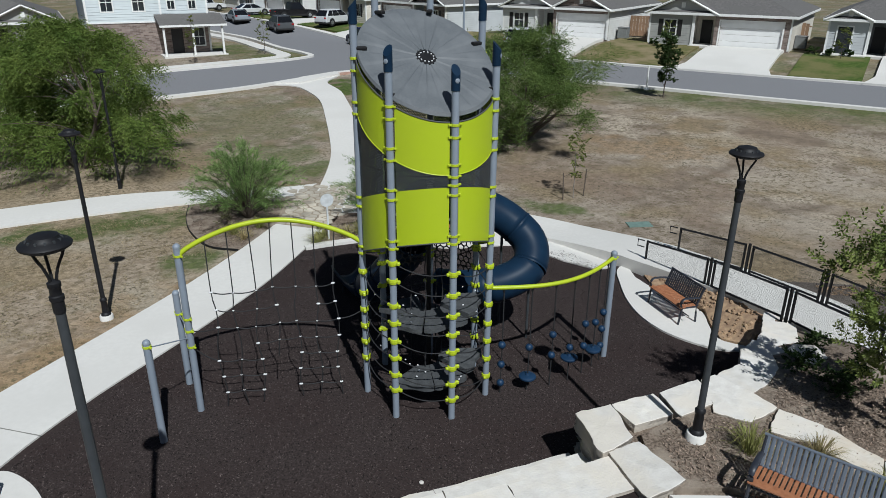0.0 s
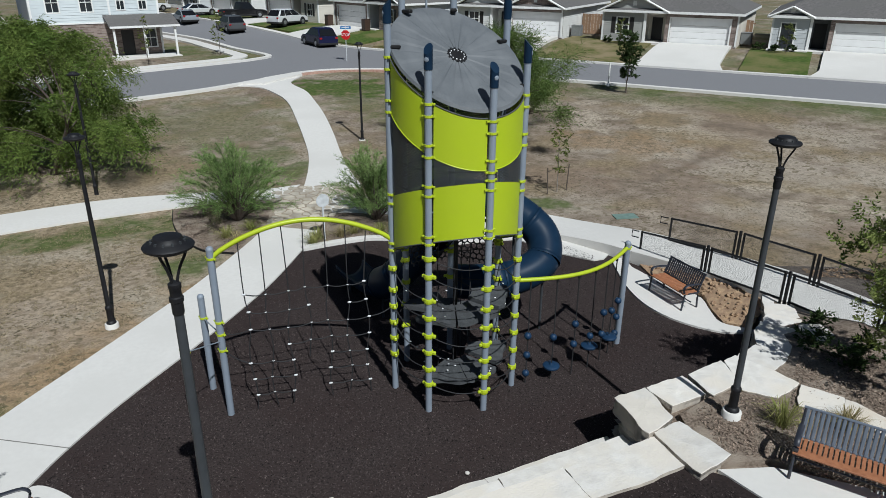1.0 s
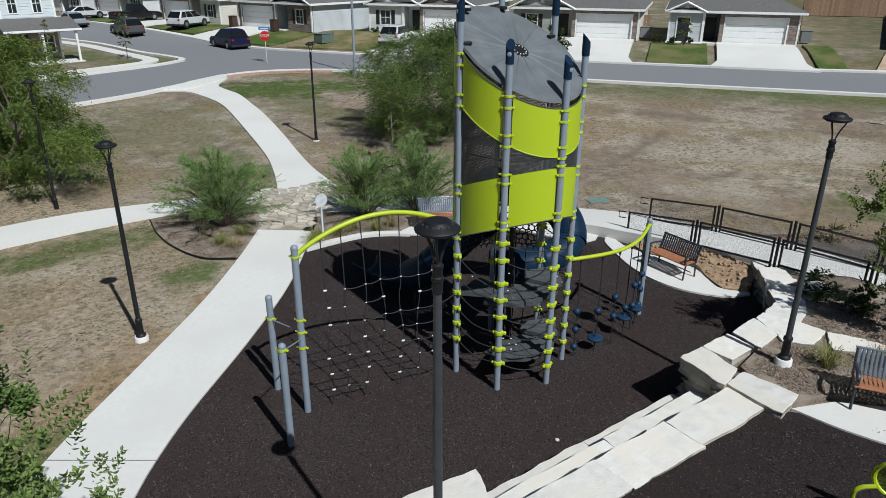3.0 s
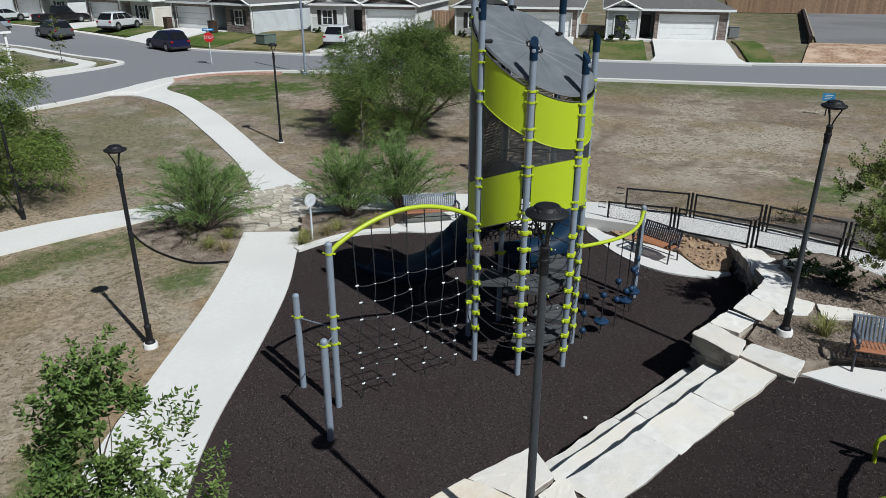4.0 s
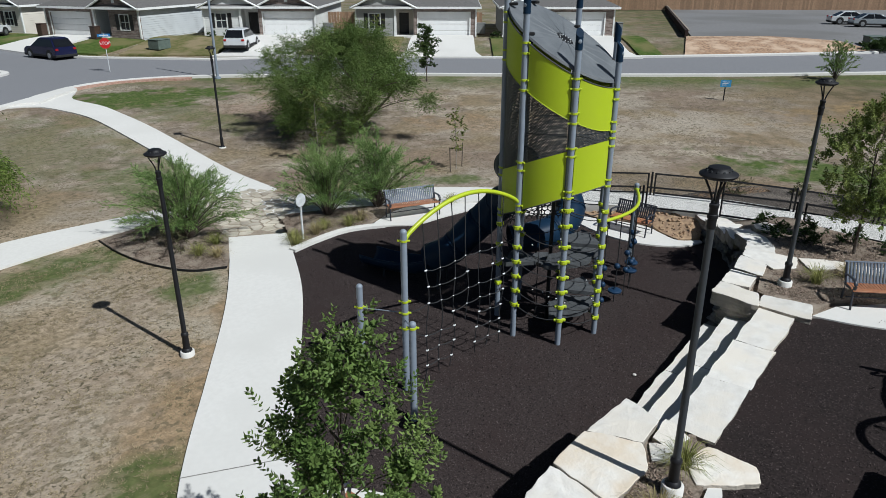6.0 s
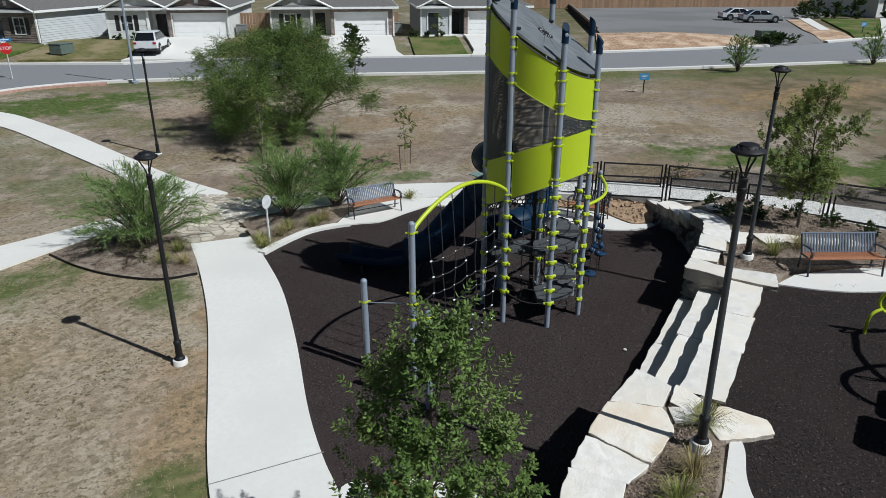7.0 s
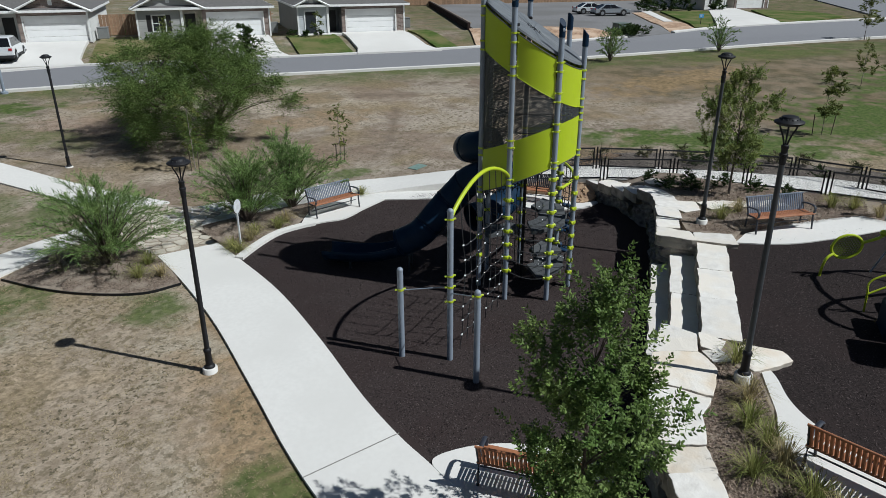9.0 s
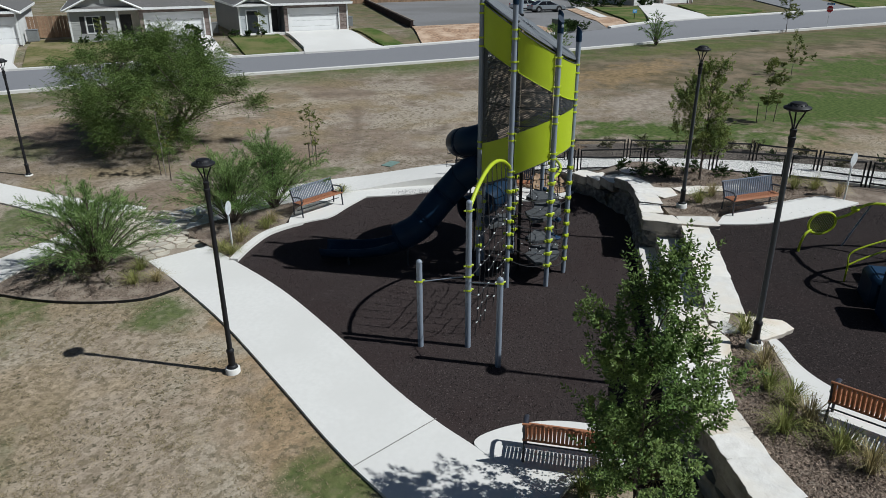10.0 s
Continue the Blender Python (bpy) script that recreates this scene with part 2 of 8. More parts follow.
M_BARK = mat("bark_mulch", (0.27, 0.215, 0.17, 1), (0.10, 0.075, 0.058, 1), 20, 0.95, bump=1.0, bump_scale=40, c=(0.30, 0.25, 0.20, 1), big=1.5, spec=0.1)
M_CONC = mat("concrete", (0.675, 0.655, 0.62, 1), (0.64, 0.62, 0.585, 1), 9, 0.85, bump=0.15, bump_scale=90, c=(0.625, 0.605, 0.57, 1), big=0.3, spec=0.2)
M_JOINT = mat("concrete_joint", (0.25, 0.24, 0.22, 1), None, 6, 0.9)
M_ROAD = mat("asphalt", (0.19, 0.19, 0.2, 1), (0.225, 0.225, 0.235, 1), 12, 0.85, bump=0.3, bump_scale=50, c=(0.21, 0.21, 0.22, 1), big=0.15, spec=0.2)
M_LOT = mat("lot_asphalt", (0.17, 0.165, 0.165, 1), (0.20, 0.195, 0.195, 1), 3, 0.9, c=(0.15, 0.145, 0.14, 1), big=0.1)
M_GRAVEL = mat("gravel", (0.46, 0.30, 0.19, 1), (0.20, 0.125, 0.08, 1), 4.5, 0.95, bump=1.0, bump_scale=8, c=(0.52, 0.38, 0.27, 1), big=0.6)
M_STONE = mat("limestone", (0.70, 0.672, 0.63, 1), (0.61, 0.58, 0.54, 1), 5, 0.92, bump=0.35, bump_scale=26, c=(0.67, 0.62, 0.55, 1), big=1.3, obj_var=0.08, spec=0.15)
# Split stone is greyer; darkened further to stand in for shade on upright sides.
M_SPLIT_SHADED = mat("split_limestone", (0.36, 0.325, 0.285, 1), (0.21, 0.185, 0.16, 1), 5, 0.95, bump=1.0, bump_scale=18, c=(0.44, 0.39, 0.33, 1), big=1.6, obj_var=0.15, spec=0.15)
M_STONE_TAN = mat("limestone_tan", (0.63, 0.54, 0.43, 1), (0.70, 0.66, 0.60, 1), 2.2, 0.9, bump=0.35, bump_scale=22, obj_var=0.1, spec=0.2)
# Darker copy of the limestone: shade of the north wall face put into colour.
M_ROCK_SHADED = mat("split_rock", (0.25, 0.235, 0.22, 1), (0.115, 0.107, 0.10, 1), 6, 0.95, bump=1.0, bump_scale=16, obj_var=0.2, spec=0.2)
M_FLAG = mat("flagstone", (0.42, 0.375, 0.305, 1), (0.32, 0.28, 0.22, 1), 5, 0.9, bump=0.5, bump_scale=30, obj_var=0.22, c=(0.52, 0.47, 0.39, 1), big=1.2)
M_SAND = mat("sandy_joint", (0.33, 0.28, 0.215, 1), (0.25, 0.20, 0.155, 1), 14, 0.95, bump=0.6, bump_scale=60)
M_RUBBLE = mat("rubble_rock", (0.30, 0.205, 0.125, 1), (0.19, 0.125, 0.08, 1), 8, 0.9, bump=0.6, bump_scale=30, island=0.45)
M_POST = mat("post_paint", (0.235, 0.27, 0.32, 1), (0.215, 0.25, 0.30, 1), 5, 0.48)
M_LIME = mat("lime_paint", (0.44, 0.53, 0.02, 1), (0.40, 0.49, 0.018, 1), 5, 0.42)
M_LIME_SHEET = mat("lime_sheet", (0.42, 0.53, 0.008, 1), (0.385, 0.49, 0.008, 1), 120, 0.5, c=(0.40, 0.50, 0.012, 1), big=1.5, bump=0.1, bump_scale=300)
M_MESH = perforated("grey_mesh", (0.055, 0.061, 0.066, 1), 0.034, 0.33, 0.5)
M_HEX = perforated("hex_mesh", (0.03, 0.031, 0.033, 1), 0.135, 0.42, 0.5)
M_NAVY = mat("navy_plastic", (0.0095, 0.026, 0.053, 1), (0.008, 0.021, 0.044, 1), 3, 0.42, spec=0.1)
M_DISC = mat("blue_plastic", (0.013, 0.038, 0.085, 1), None, 3, 0.45, spec=0.3)
M_ROOF_DISC = mat("grey_plastic", (0.105, 0.115, 0.125, 1), (0.12, 0.13, 0.14, 1), 30, 0.6, c=(0.14, 0.15, 0.16, 1), big=2.0, bump=0.15, bump_scale=200)
M_DECK = mat("deck_coating", (0.055, 0.058, 0.062, 1), (0.07, 0.074, 0.078, 1), 20, 0.7, bump=0.2, bump_scale=150)
M_DARK = mat("dark_metal", (0.010, 0.010, 0.011, 1), (0.014, 0.014, 0.015, 1), 9, 0.55, spec=0.25)
M_ROPE = mat("black_rope", (0.02, 0.02, 0.022, 1), None, 60, 0.8)
M_BEAD = mat("white_fitting", (0.75, 0.76, 0.77, 1), None, 20, 0.4)
M_LAMP_BLACK = mat("lamp_black", (0.010, 0.010, 0.012, 1), (0.014, 0.014, 0.016, 1), 6, 0.55, spec=0.3)
M_LAMP_GREY = mat("lamp_pole_grey", (0.040, 0.044, 0.049, 1), (0.05, 0.055, 0.06, 1), 6, 0.5, spec=0.35)
# Slat grey is lightened to hold the sun's sheen on the backs.
M_SLAT_METAL = mat("slat_metal", (0.25, 0.285, 0.34, 1), (0.22, 0.255, 0.31, 1), 7, 0.36, metal=0.5)
# Dark steel of the frames, also used as the unlit tone of grey slats.
M_SLAT_DARK = mat("slat_dark", (0.03, 0.033, 0.045, 1), None, 7, 0.45)
M_SLAT_WOOD = mat("slat_wood", (0.36, 0.15, 0.07, 1), (0.28, 0.11, 0.05, 1), 12, 0.6)
M_SIGN = mat("sign_metal", (0.62, 0.64, 0.65, 1), None, 7, 0.5)
M_SHINGLE = mat("shingle", (0.105, 0.10, 0.098, 1), (0.14, 0.132, 0.128, 1), 5, 0.95, bump=0.4, bump_scale=20, c=(0.12, 0.115, 0.11, 1), big=0.7)
M_TRIM = mat("white_trim", (0.80, 0.80, 0.78, 1), (0.74, 0.74, 0.72, 1), 2, 0.6)
M_GARAGE = mat("garage_paint", (0.82, 0.82, 0.81, 1), (0.78, 0.78, 0.77, 1), 2, 0.5)
M_GLASS = mat("window_glass", (0.03, 0.035, 0.04, 1), None, 2, 0.08)
M_DOOR = mat("door_dark", (0.02, 0.018, 0.018, 1), None, 3, 0.5)
M_FENCE_WOOD = mat("cedar", (0.30, 0.19, 0.115, 1), (0.235, 0.145, 0.09, 1), 6, 0.85, obj_var=0.2)
M_TYRE = mat("tyre", (0.015, 0.015, 0.016, 1), None, 8, 0.85)
M_RIM = mat("rim", (0.45, 0.46, 0.48, 1), None, 8, 0.35, metal=0.8)
M_CARGLASS = mat("car_glass", (0.01, 0.011, 0.013, 1), None, 2, 0.06)
M_TAIL = mat("tail_lamp", (0.35, 0.01, 0.012, 1), None, 3, 0.25)
M_TRUNK = mat("trunk", (0.13, 0.10, 0.08, 1), (0.07, 0.055, 0.045, 1), 20, 0.95, bump=0.8, bump_scale=60)
M_TRUNK_PALE = mat("trunk_pale", (0.30, 0.27, 0.23, 1), (0.20, 0.17, 0.15, 1), 20, 0.95, bump=0.5, bump_scale=60)


def leaf_material(name, a, b, gloss=0.12):
    m = mat(name, a, b, 1.2, 0.6, island=0.45, spec=gloss)
    p = m.node_tree.nodes["Principled BSDF"]
    tr = m.node_tree.nodes.new("ShaderNodeBsdfTranslucent")
    mx = m.node_tree.nodes.new("ShaderNodeMixShader")
    mx.inputs[0].default_value = 0.27
    l = m.node_tree.links
    l.new(p.inputs["Base Color"].links[0].from_socket, tr.inputs["Color"])
    l.new(p.outputs[0], mx.inputs[1])
    l.new(tr.outputs[0], mx.inputs[2])
    l.new(mx.outputs[0], m.node_tree.nodes["Material Output"].inputs["Surface"])
    return m


M_LEAF_OAK = leaf_material("leaf_oak", (0.09, 0.15, 0.035, 1), (0.18, 0.245, 0.07, 1), 0.3)
M_LEAF_YOUNG = leaf_material("leaf_young", (0.12, 0.17, 0.04, 1), (0.22, 0.25, 0.07, 1), 0.25)
M_LEAF_TREE = leaf_material("leaf_tree", (0.085, 0.135, 0.028, 1), (0.165, 0.215, 0.052, 1))
M_LEAF_MESQ = leaf_material("leaf_mesquite", (0.085, 0.135, 0.036, 1), (0.15, 0.205, 0.06, 1))
M_LEAF_WILLOW = leaf_material("leaf_willow", (0.14, 0.225, 0.07, 1), (0.235, 0.325, 0.115, 1))
M_LEAF_SAP = leaf_material("leaf_sapling", (0.11, 0.14, 0.04, 1), (0.17, 0.19, 0.055, 1))
M_LEAF_DARK = leaf_material("leaf_dark", (0.035, 0.06, 0.018, 1), (0.05, 0.08, 0.025, 1))
M_GRASS = leaf_material("ornamental_grass", (0.20, 0.225, 0.065, 1), (0.32, 0.30, 0.115, 1))
M_GRASS_DRY = leaf_material("dry_grass", (0.38, 0.31, 0.16, 1), (0.28, 0.245, 0.12, 1))
M_SHRUB_DRY = leaf_material("dry_shrub", (0.17, 0.15, 0.09, 1), (0.12, 0.125, 0.06, 1))
M_BED_GREY = mat("grey_mulch", (0.145, 0.124, 0.108, 1), (0.08, 0.068, 0.059, 1), 18, 0.95, bump=1.0, bump_scale=40, c=(0.175, 0.15, 0.128, 1), big=1.2, spec=0.1)


# ---- mesh helpers ----
def ob_from(name, bm, material, parent=None, label="", smooth=False):
    me = bpy.data.meshes.new(name)
    bm.normal_update()
    bm.to_mesh(me)
    bm.free()
    for k in (material if isinstance(material, (list, tuple)) else [material]):
        me.materials.append(k)
    if smooth:
        for f in me.polygons:
            f.use_smooth = True
        me.set_sharp_from_angle(angle=radians(42))
    o = new(name, me)
    if parent:
        o.parent = parent
    return tagged(o, label)


def part(name, bm, material, parent, label="", smooth=False):
    return ob_from(name, bm, material, parent, label, smooth)


def share(ob, m, parent=None):
    """Another object on the same mesh."""
    o = new(ob.name.split(".")[0], ob.data)
    o.parent = parent or ob.parent
    o.matrix_basis = m
    return o


def thing(name, m, label, category, group="", kind=""):
    e = new(name)
    e.matrix_world = m
    return tagged(e, label, category, group, kind)


def box(bm, x0, x1, y0, y1, z0, z1, bevel=0.0, mat_i=0):
    r = bmesh.ops.create_cube(bm, size=1, matrix=Matrix.Translation(((x0 + x1) / 2, (y0 + y1) / 2, (z0 + z1) / 2)) @ Matrix.Diagonal((x1 - x0, y1 - y0, z1 - z0, 1)))
    if bevel:
        es = list({e for v in r["verts"] for e in v.link_edges})
        bmesh.ops.bevel(bm, geom=es, offset=bevel, segments=1, affect="EDGES")
    return bm


def cyl(bm, p, q, r, r2=None, n=12, caps=True):
    p, q = Vector(p), Vector(q)
    d = q - p
    m = Matrix.Translation((p + q) / 2) @ d.to_track_quat("Z", "Y").to_matrix().to_4x4()
    bmesh.ops.create_cone(bm, cap_ends=caps, segments=n, radius1=r, radius2=r if r2 is None else r2, depth=d.length, matrix=m)
    return bm


def ball(bm, c, r, n=8, scale=(1, 1, 1)):
    bmesh.ops.create_uvsphere(bm, u_segments=n + 2, v_segments=n, radius=r, matrix=Matrix.Translation(c) @ Matrix.Diagonal((*scale, 1)))
    return bm


def smooth_path(pts, n):
    """Catmull-Rom through pts."""
    pts = [Vector(p) for p in pts]
    pts = [pts[0] * 2 - pts[1]] + pts + [pts[-1] * 2 - pts[-2]]
    out = []
    for i in range(1, len(pts) - 2):
        a, b, c, d = pts[i - 1:i + 3]
        for k in range(n):
            t = k / n
            out.append(0.5 * ((2 * b) + (c - a) * t + (2 * a - 5 * b + 4 * c - d) * t * t + (3 * b - a - 3 * c + d) * t ** 3))
    out.append(pts[-2].copy())
    return out


def sweep(bm, path, r, n=8, caps=True, radii=None, arc=None):
    """A round (or, with arc, open trough) section along a path."""
    path = [Vector(p) for p in path]
    rings, up = [], Vector((0, 0, 1))
    for i, p in enumerate(path):
        d = (path[min(i + 1, len(path) - 1)] - path[max(i - 1, 0)]).normalized()
        side = d.cross(up)
        if side.length < 1e-3:
            side = d.cross(Vector((0, 1, 0)))
        side.normalize()
        u = side.cross(d)
        rr = radii[i] if radii else r
        a0, a1 = arc if arc else (0, 2 * math.pi)
        m = n if not arc else n + 1
        rings.append([bm.verts.new(p + rr * (math.cos(a0 + (a1 - a0) * k / n) * side + math.sin(a0 + (a1 - a0) * k / n) * u)) for k in range(m)])
    for a, b in zip(rings, rings[1:]):
        for k in range(len(a) - (1 if arc else 0)):
            j = (k + 1) % len(a)
            bm.faces.new((a[k], a[j], b[j], b[k]))
    if caps and not arc:
        bm.faces.new(rings[0][::-1])
        bm.faces.new(rings[-1])
    return bm


def lathe(bm, profile, n=20, c=(0, 0, 0)):
    rings = [[bm.verts.new((c[0] + r * math.cos(2 * math.pi * k / n), c[1] + r * math.sin(2 * math.pi * k / n), c[2] + z)) for k in range(n)] for r, z in profile]
    for a, b in zip(rings, rings[1:]):
        for k in range(n):
            bm.faces.new((a[k], a[(k + 1) % n], b[(k + 1) % n], b[k]))
    bm.faces.new(rings[0][::-1])
    bm.faces.new(rings[-1])
    return bm


def slab(poly, z, depth=0.3, cell=0.0):
    """A flat-sided sheet over a plan outline; z a number or a function of x, y."""
    zf = z if callable(z) else (lambda x, y: z)
    area = sum(a[0] * b[1] - b[0] * a[1] for a, b in zip(poly, poly[1:] + poly[:1]))
    if area < 0:
        poly = poly[::-1]
    bm = bmesh.new()
    vs = [bm.verts.new((x, y, 0)) for x, y in poly]
    es = [bm.edges.new((a, b)) for a, b in zip(vs, vs[1:] + vs[:1])]
    bmesh.ops.triangle_fill(bm, use_beauty=True, edges=es)
    if cell:
        for _ in range(7):
            far = [e for e in bm.edges if e.calc_length() > cell]
            if not far:
                break
            bmesh.ops.subdivide_edges(bm, edges=far, cuts=1)
            bmesh.ops.triangulate(bm, faces=[f for f in bm.faces if len(f.verts) > 3])
    bmesh.ops.recalc_face_normals(bm, faces=bm.faces[:])
    if bm.faces and sum(f.normal.z for f in bm.faces) < 0:
        bmesh.ops.reverse_faces(bm, faces=bm.faces[:])
    rim = [e for e in bm.edges if e.is_boundary]
    r = bmesh.ops.extrude_edge_only(bm, edges=rim)
    low = {v for v in r["geom"] if isinstance(v, bmesh.types.BMVert)}
    for v in bm.verts:
        v.co.z = zf(v.co.x, v.co.y) - (depth if v in low else 0)
    bmesh.ops.recalc_face_normals(bm, faces=bm.faces[:])
    return bm


def strip(line, left, right, n=8):
    """Plan outline of a band along a line: left and right offsets."""
    c = [Vector((p[0], p[1], 0)) for p in smooth_path([(x, y, 0) for x, y in line], n)] if n else [Vector((x, y, 0)) for x, y in line]
    a, b = [], []
    for i, p in enumerate(c):
        d = (c[min(i + 1, len(c) - 1)] - c[max(i - 1, 0)]).normalized()
        nrm = Vector((-d.y, d.x, 0))
        a.append(tuple((p + nrm * left)[:2]))
        b.append(tuple((p - nrm * right)[:2]))
    return a + b[::-1]


def rounded(pts, n=6):
    return [tuple(p[:2]) for p in smooth_path([(x, y, 0) for x, y in pts], n)]


def ss(a):
    a = min(max(a, 0.0), 1.0)
    return a * a * (3 - 2 * a)


def gz(x, y):
    """Height of the open ground."""
    w = 0.756 * x + 0.655 * y
    f = 0.8 * ss((w - 22) / 23) + 0.8 * ss((w - 55) / 9)
    return f + 0.3 * ss((y - 30) / 20) * max(0.0, 1 - f / 0.8)


SD, SN = Vector((0.655, -0.756, 0)), Vector((0.756, 0.655, 0))


def street(s, w):
    p = SD * s + SN * w
    return p.x, p.y


STREET_TURN = math.degrees(math.atan2(SD.y, SD.x))


# ---- ground, roads, walks ----
def ground_sheet():
    bm = bmesh.new()
    xs = [-420, -250, -160, -110, -80] + [-60 + 2 * i for i in range(96)] + [140, 170, 220, 300, 420]
    ys = [-420, -200, -100, -60] + [-40 + 2 * i for i in range(104)] + [180, 220, 300, 420]
    g = [[bm.verts.new((x, y, gz(x, y) - 0.03 - 0.07 * ss((0.756 * x + 0.655 * y - 47.5) / 4))) for y in ys] for x in xs]
    for i in range(len(xs) - 1):
        for j in range(len(ys) - 1):
            bm.faces.new((g[i][j], g[i + 1][j], g[i + 1][j + 1], g[i][j + 1]))
    return tagged(ob_from("ground", bm, M_LAWN, smooth=True), "dry patchy lawn of straw, bare soil and green tufts", "lawn", kind="structure")


ground_sheet()


def flat(name, poly, z, material, label, category, depth=0.3, cell=0.0, kind="structure"):
    return tagged(ob_from(name, slab(poly, z, depth, cell), material), label, category, kind=kind)


def over(d):
    return lambda x, y: gz(x, y) + d


WALK_L = [(4.0, 26.0), (2.25, 21.8), (1.05, 19.8), (-0.5, 17.5), (-2.55, 14.87), (-3.8, 13.3), (-4.75, 11.95), (-6.6, 9.0), (-9.5, 4.0), (-14.0, -4.0)]
WALK_R = [(3.72, 20.8), (2.95, 19.4), (1.6, 17.15), (-0.1, 14.9), (-1.8, 12.85), (-2.7, 11.6), (-3.3, 10.6), (-4.7, 8.4), (-7.2, 4.0), (-11.7, -4.0)]
flat("mulch_bed", [(-4.2, 10.6)] + rounded(WALK_R[0:7][::-1]) + [(6.5, 20.5), (9.7, 19.4), (11.6, 17.0), (12.0, 15.2), (12.4, 11.5), (12.2, 9.0), (7.0, 7.6), (6.4, 7.2), (0.5, 6.6), (-3.0, 6.4)],
     0.0, M_MULCH, "dark brown shredded rubber mulch under the play tower", "mulch", depth=0.1, cell=1.0)
walk_main = flat("walkway_west", rounded(WALK_L[1:]) + rounded(WALK_R)[::-1], 0.035, M_CONC, "pale concrete walk curving beside the mulch", "walkway")


def joint(name, a, b, z, parent):
    bm = bmesh.new()
    d = (Vector(b) - Vector(a)).normalized()
    nrm = Vector((-d.y, d.x)) * 0.012
    vs = [bm.verts.new((*(Vector(p) + s * nrm), z)) for p, s in ((a, 1), (a, -1), (b, -1), (b, 1))]
    bm.faces.new(vs)
    bmesh.ops.recalc_face_normals(bm, faces=bm.faces[:])
    if bm.faces[:][0].normal.z < 0:
        bmesh.ops.reverse_faces(bm, faces=bm.faces[:])
    return part(name, bm, M_JOINT, parent)


for a, b in (((-4.3, 12.65), (-2.62, 11.65)), ((-7.9, 6.8), (-6.0, 6.0))):
    joint("control_joint", a, b, 0.0395, walk_main)
flat("walkway_north", rounded([(4.0, 25.0), (4.8, 28.0), (5.4, 31.2), (5.95, 37.0), (6.2, 41.5), (5.8, 44.4), (5.1, 46.4), (3.5, 47.5)]) + rounded([(3.5, 47.9), (6.0, 49.0), (8.6, 50.3), (8.4, 49.0), (7.4, 46.9), (7.8, 43.8), (7.75, 41.0), (7.6, 37.8), (7.2, 33.8), (6.8, 30.8), (6.45, 28.0), (6.3, 25.0)]),
     over(0.035), M_CONC, "pale concrete walk leading up to the road", "walkway", cell=2.0)
flat("walkway_far", rounded([(-40, 21.0), (-20, 23.6), (-10, 25.2), (-3.4, 26.5), (0.65, 26.2), (2.9, 25.9), (4.1, 26.0)]) + rounded([(3.2, 24.6), (1.0, 24.9), (-3.9, 24.4), (-10, 23.1), (-20, 21.5), (-40, 19.0)]),
     0.033, M_CONC, "pale concrete walk crossing the lawn", "walkway", cell=4.0)


def ramp_z(x, y):
    if y > 19.5:
        return 0.035
    if y > 15.2:
        return 0.035 + 0.325 * ss((19.5 - y) / 4.3)
    return min(0.36 + (15.2 - y) * 0.066, 1.12)


RAMP = [(4.6, 23.4), (6.6, 22.4), (8.8, 20.9), (10.7, 19.0), (11.9, 17.0), (12.75, 15.0), (13.35, 13.0), (13.75, 11.0), (13.75, 9.0), (13.55, 7.0), (13.3, 5.0), (13.0, 2.0), (12.2, -1.5), (10.5, -5.0)]
ramp = flat("walkway_ramp", strip(RAMP, 0.95, 0.95), ramp_z, M_CONC, "pale concrete ramp rising between two railings", "ramp", depth=1.3, cell=1.5)
flat("path_apron", [(9.3, 18.1), (9.75, 17.1), (10.1, 16.4), (10.75, 15.6), (11.1, 15.6), (11.5, 15.9), (12.0, 16.5), (11.4, 18.0), (10.4, 19.0), (9.6, 19.2)], 0.04, M_CONC, "pale concrete apron beside the mulch", "paving")
PAD_E = rounded([(11.75, 15.75), (11.25, 15.35), (10.93, 14.66), (10.55, 13.6), (10.42, 12.6), (10.62, 11.7), (11.2, 10.9), (11.9, 10.6)]) + rounded([(12.0, 10.72), (11.55, 11.25), (11.75, 11.9), (12.0, 12.5), (11.9, 13.3), (11.6, 14.0), (11.5, 14.8)])
flat("bench_pad_east", PAD_E, 0.045, M_CONC, "rounded pale concrete pad under a bench", "paving")
flat("bench_pad_north", rounded([(5.85, 19.22), (6.5, 18.75), (7.1, 18.25), (8.2, 18.1), (9.1, 17.95), (9.8, 17.85), (10.2, 18.2), (9.6, 18.9), (8.95, 19.6), (7.6, 19.75), (6.7, 19.55), (5.85, 19.22)])[:-1], 0.042, M_CONC, "pale concrete pad under a bench", "paving")
flat("bench_pad_south", rounded([(-3.5, 10.3), (-3.1, 10.8), (-2.6, 10.45), (-2.2, 9.8), (-2.02, 9.1), (-2.05, 8.3), (-2.4, 7.8), (-3.1, 8.1), (-3.6, 8.9), (-4.2, 9.2)]), 0.039, M_CONC, "rounded pale concrete pad under a bench", "paving")
flat("curb", strip([(2.95, 19.42), (3.9, 19.55), (5.0, 19.57), (5.75, 19.3), (6.3, 18.95)], 0.13, 0.13), 0.09, M_CONC, "low pale concrete curb edging the mulch", "curb")
flat("planting_bed_north", [(3.72, 20.78), (3.1, 19.66), (3.9, 19.7), (5.05, 19.7), (5.9, 19.4), (6.7, 19.6), (8.2, 19.85), (8.9, 19.7), (8.4, 20.2), (6.2, 21.6), (5.0, 22.3), (4.2, 22.0)], 0.03, M_BARK, "brown bark bed beside the curb", "planting bed", depth=0.08)
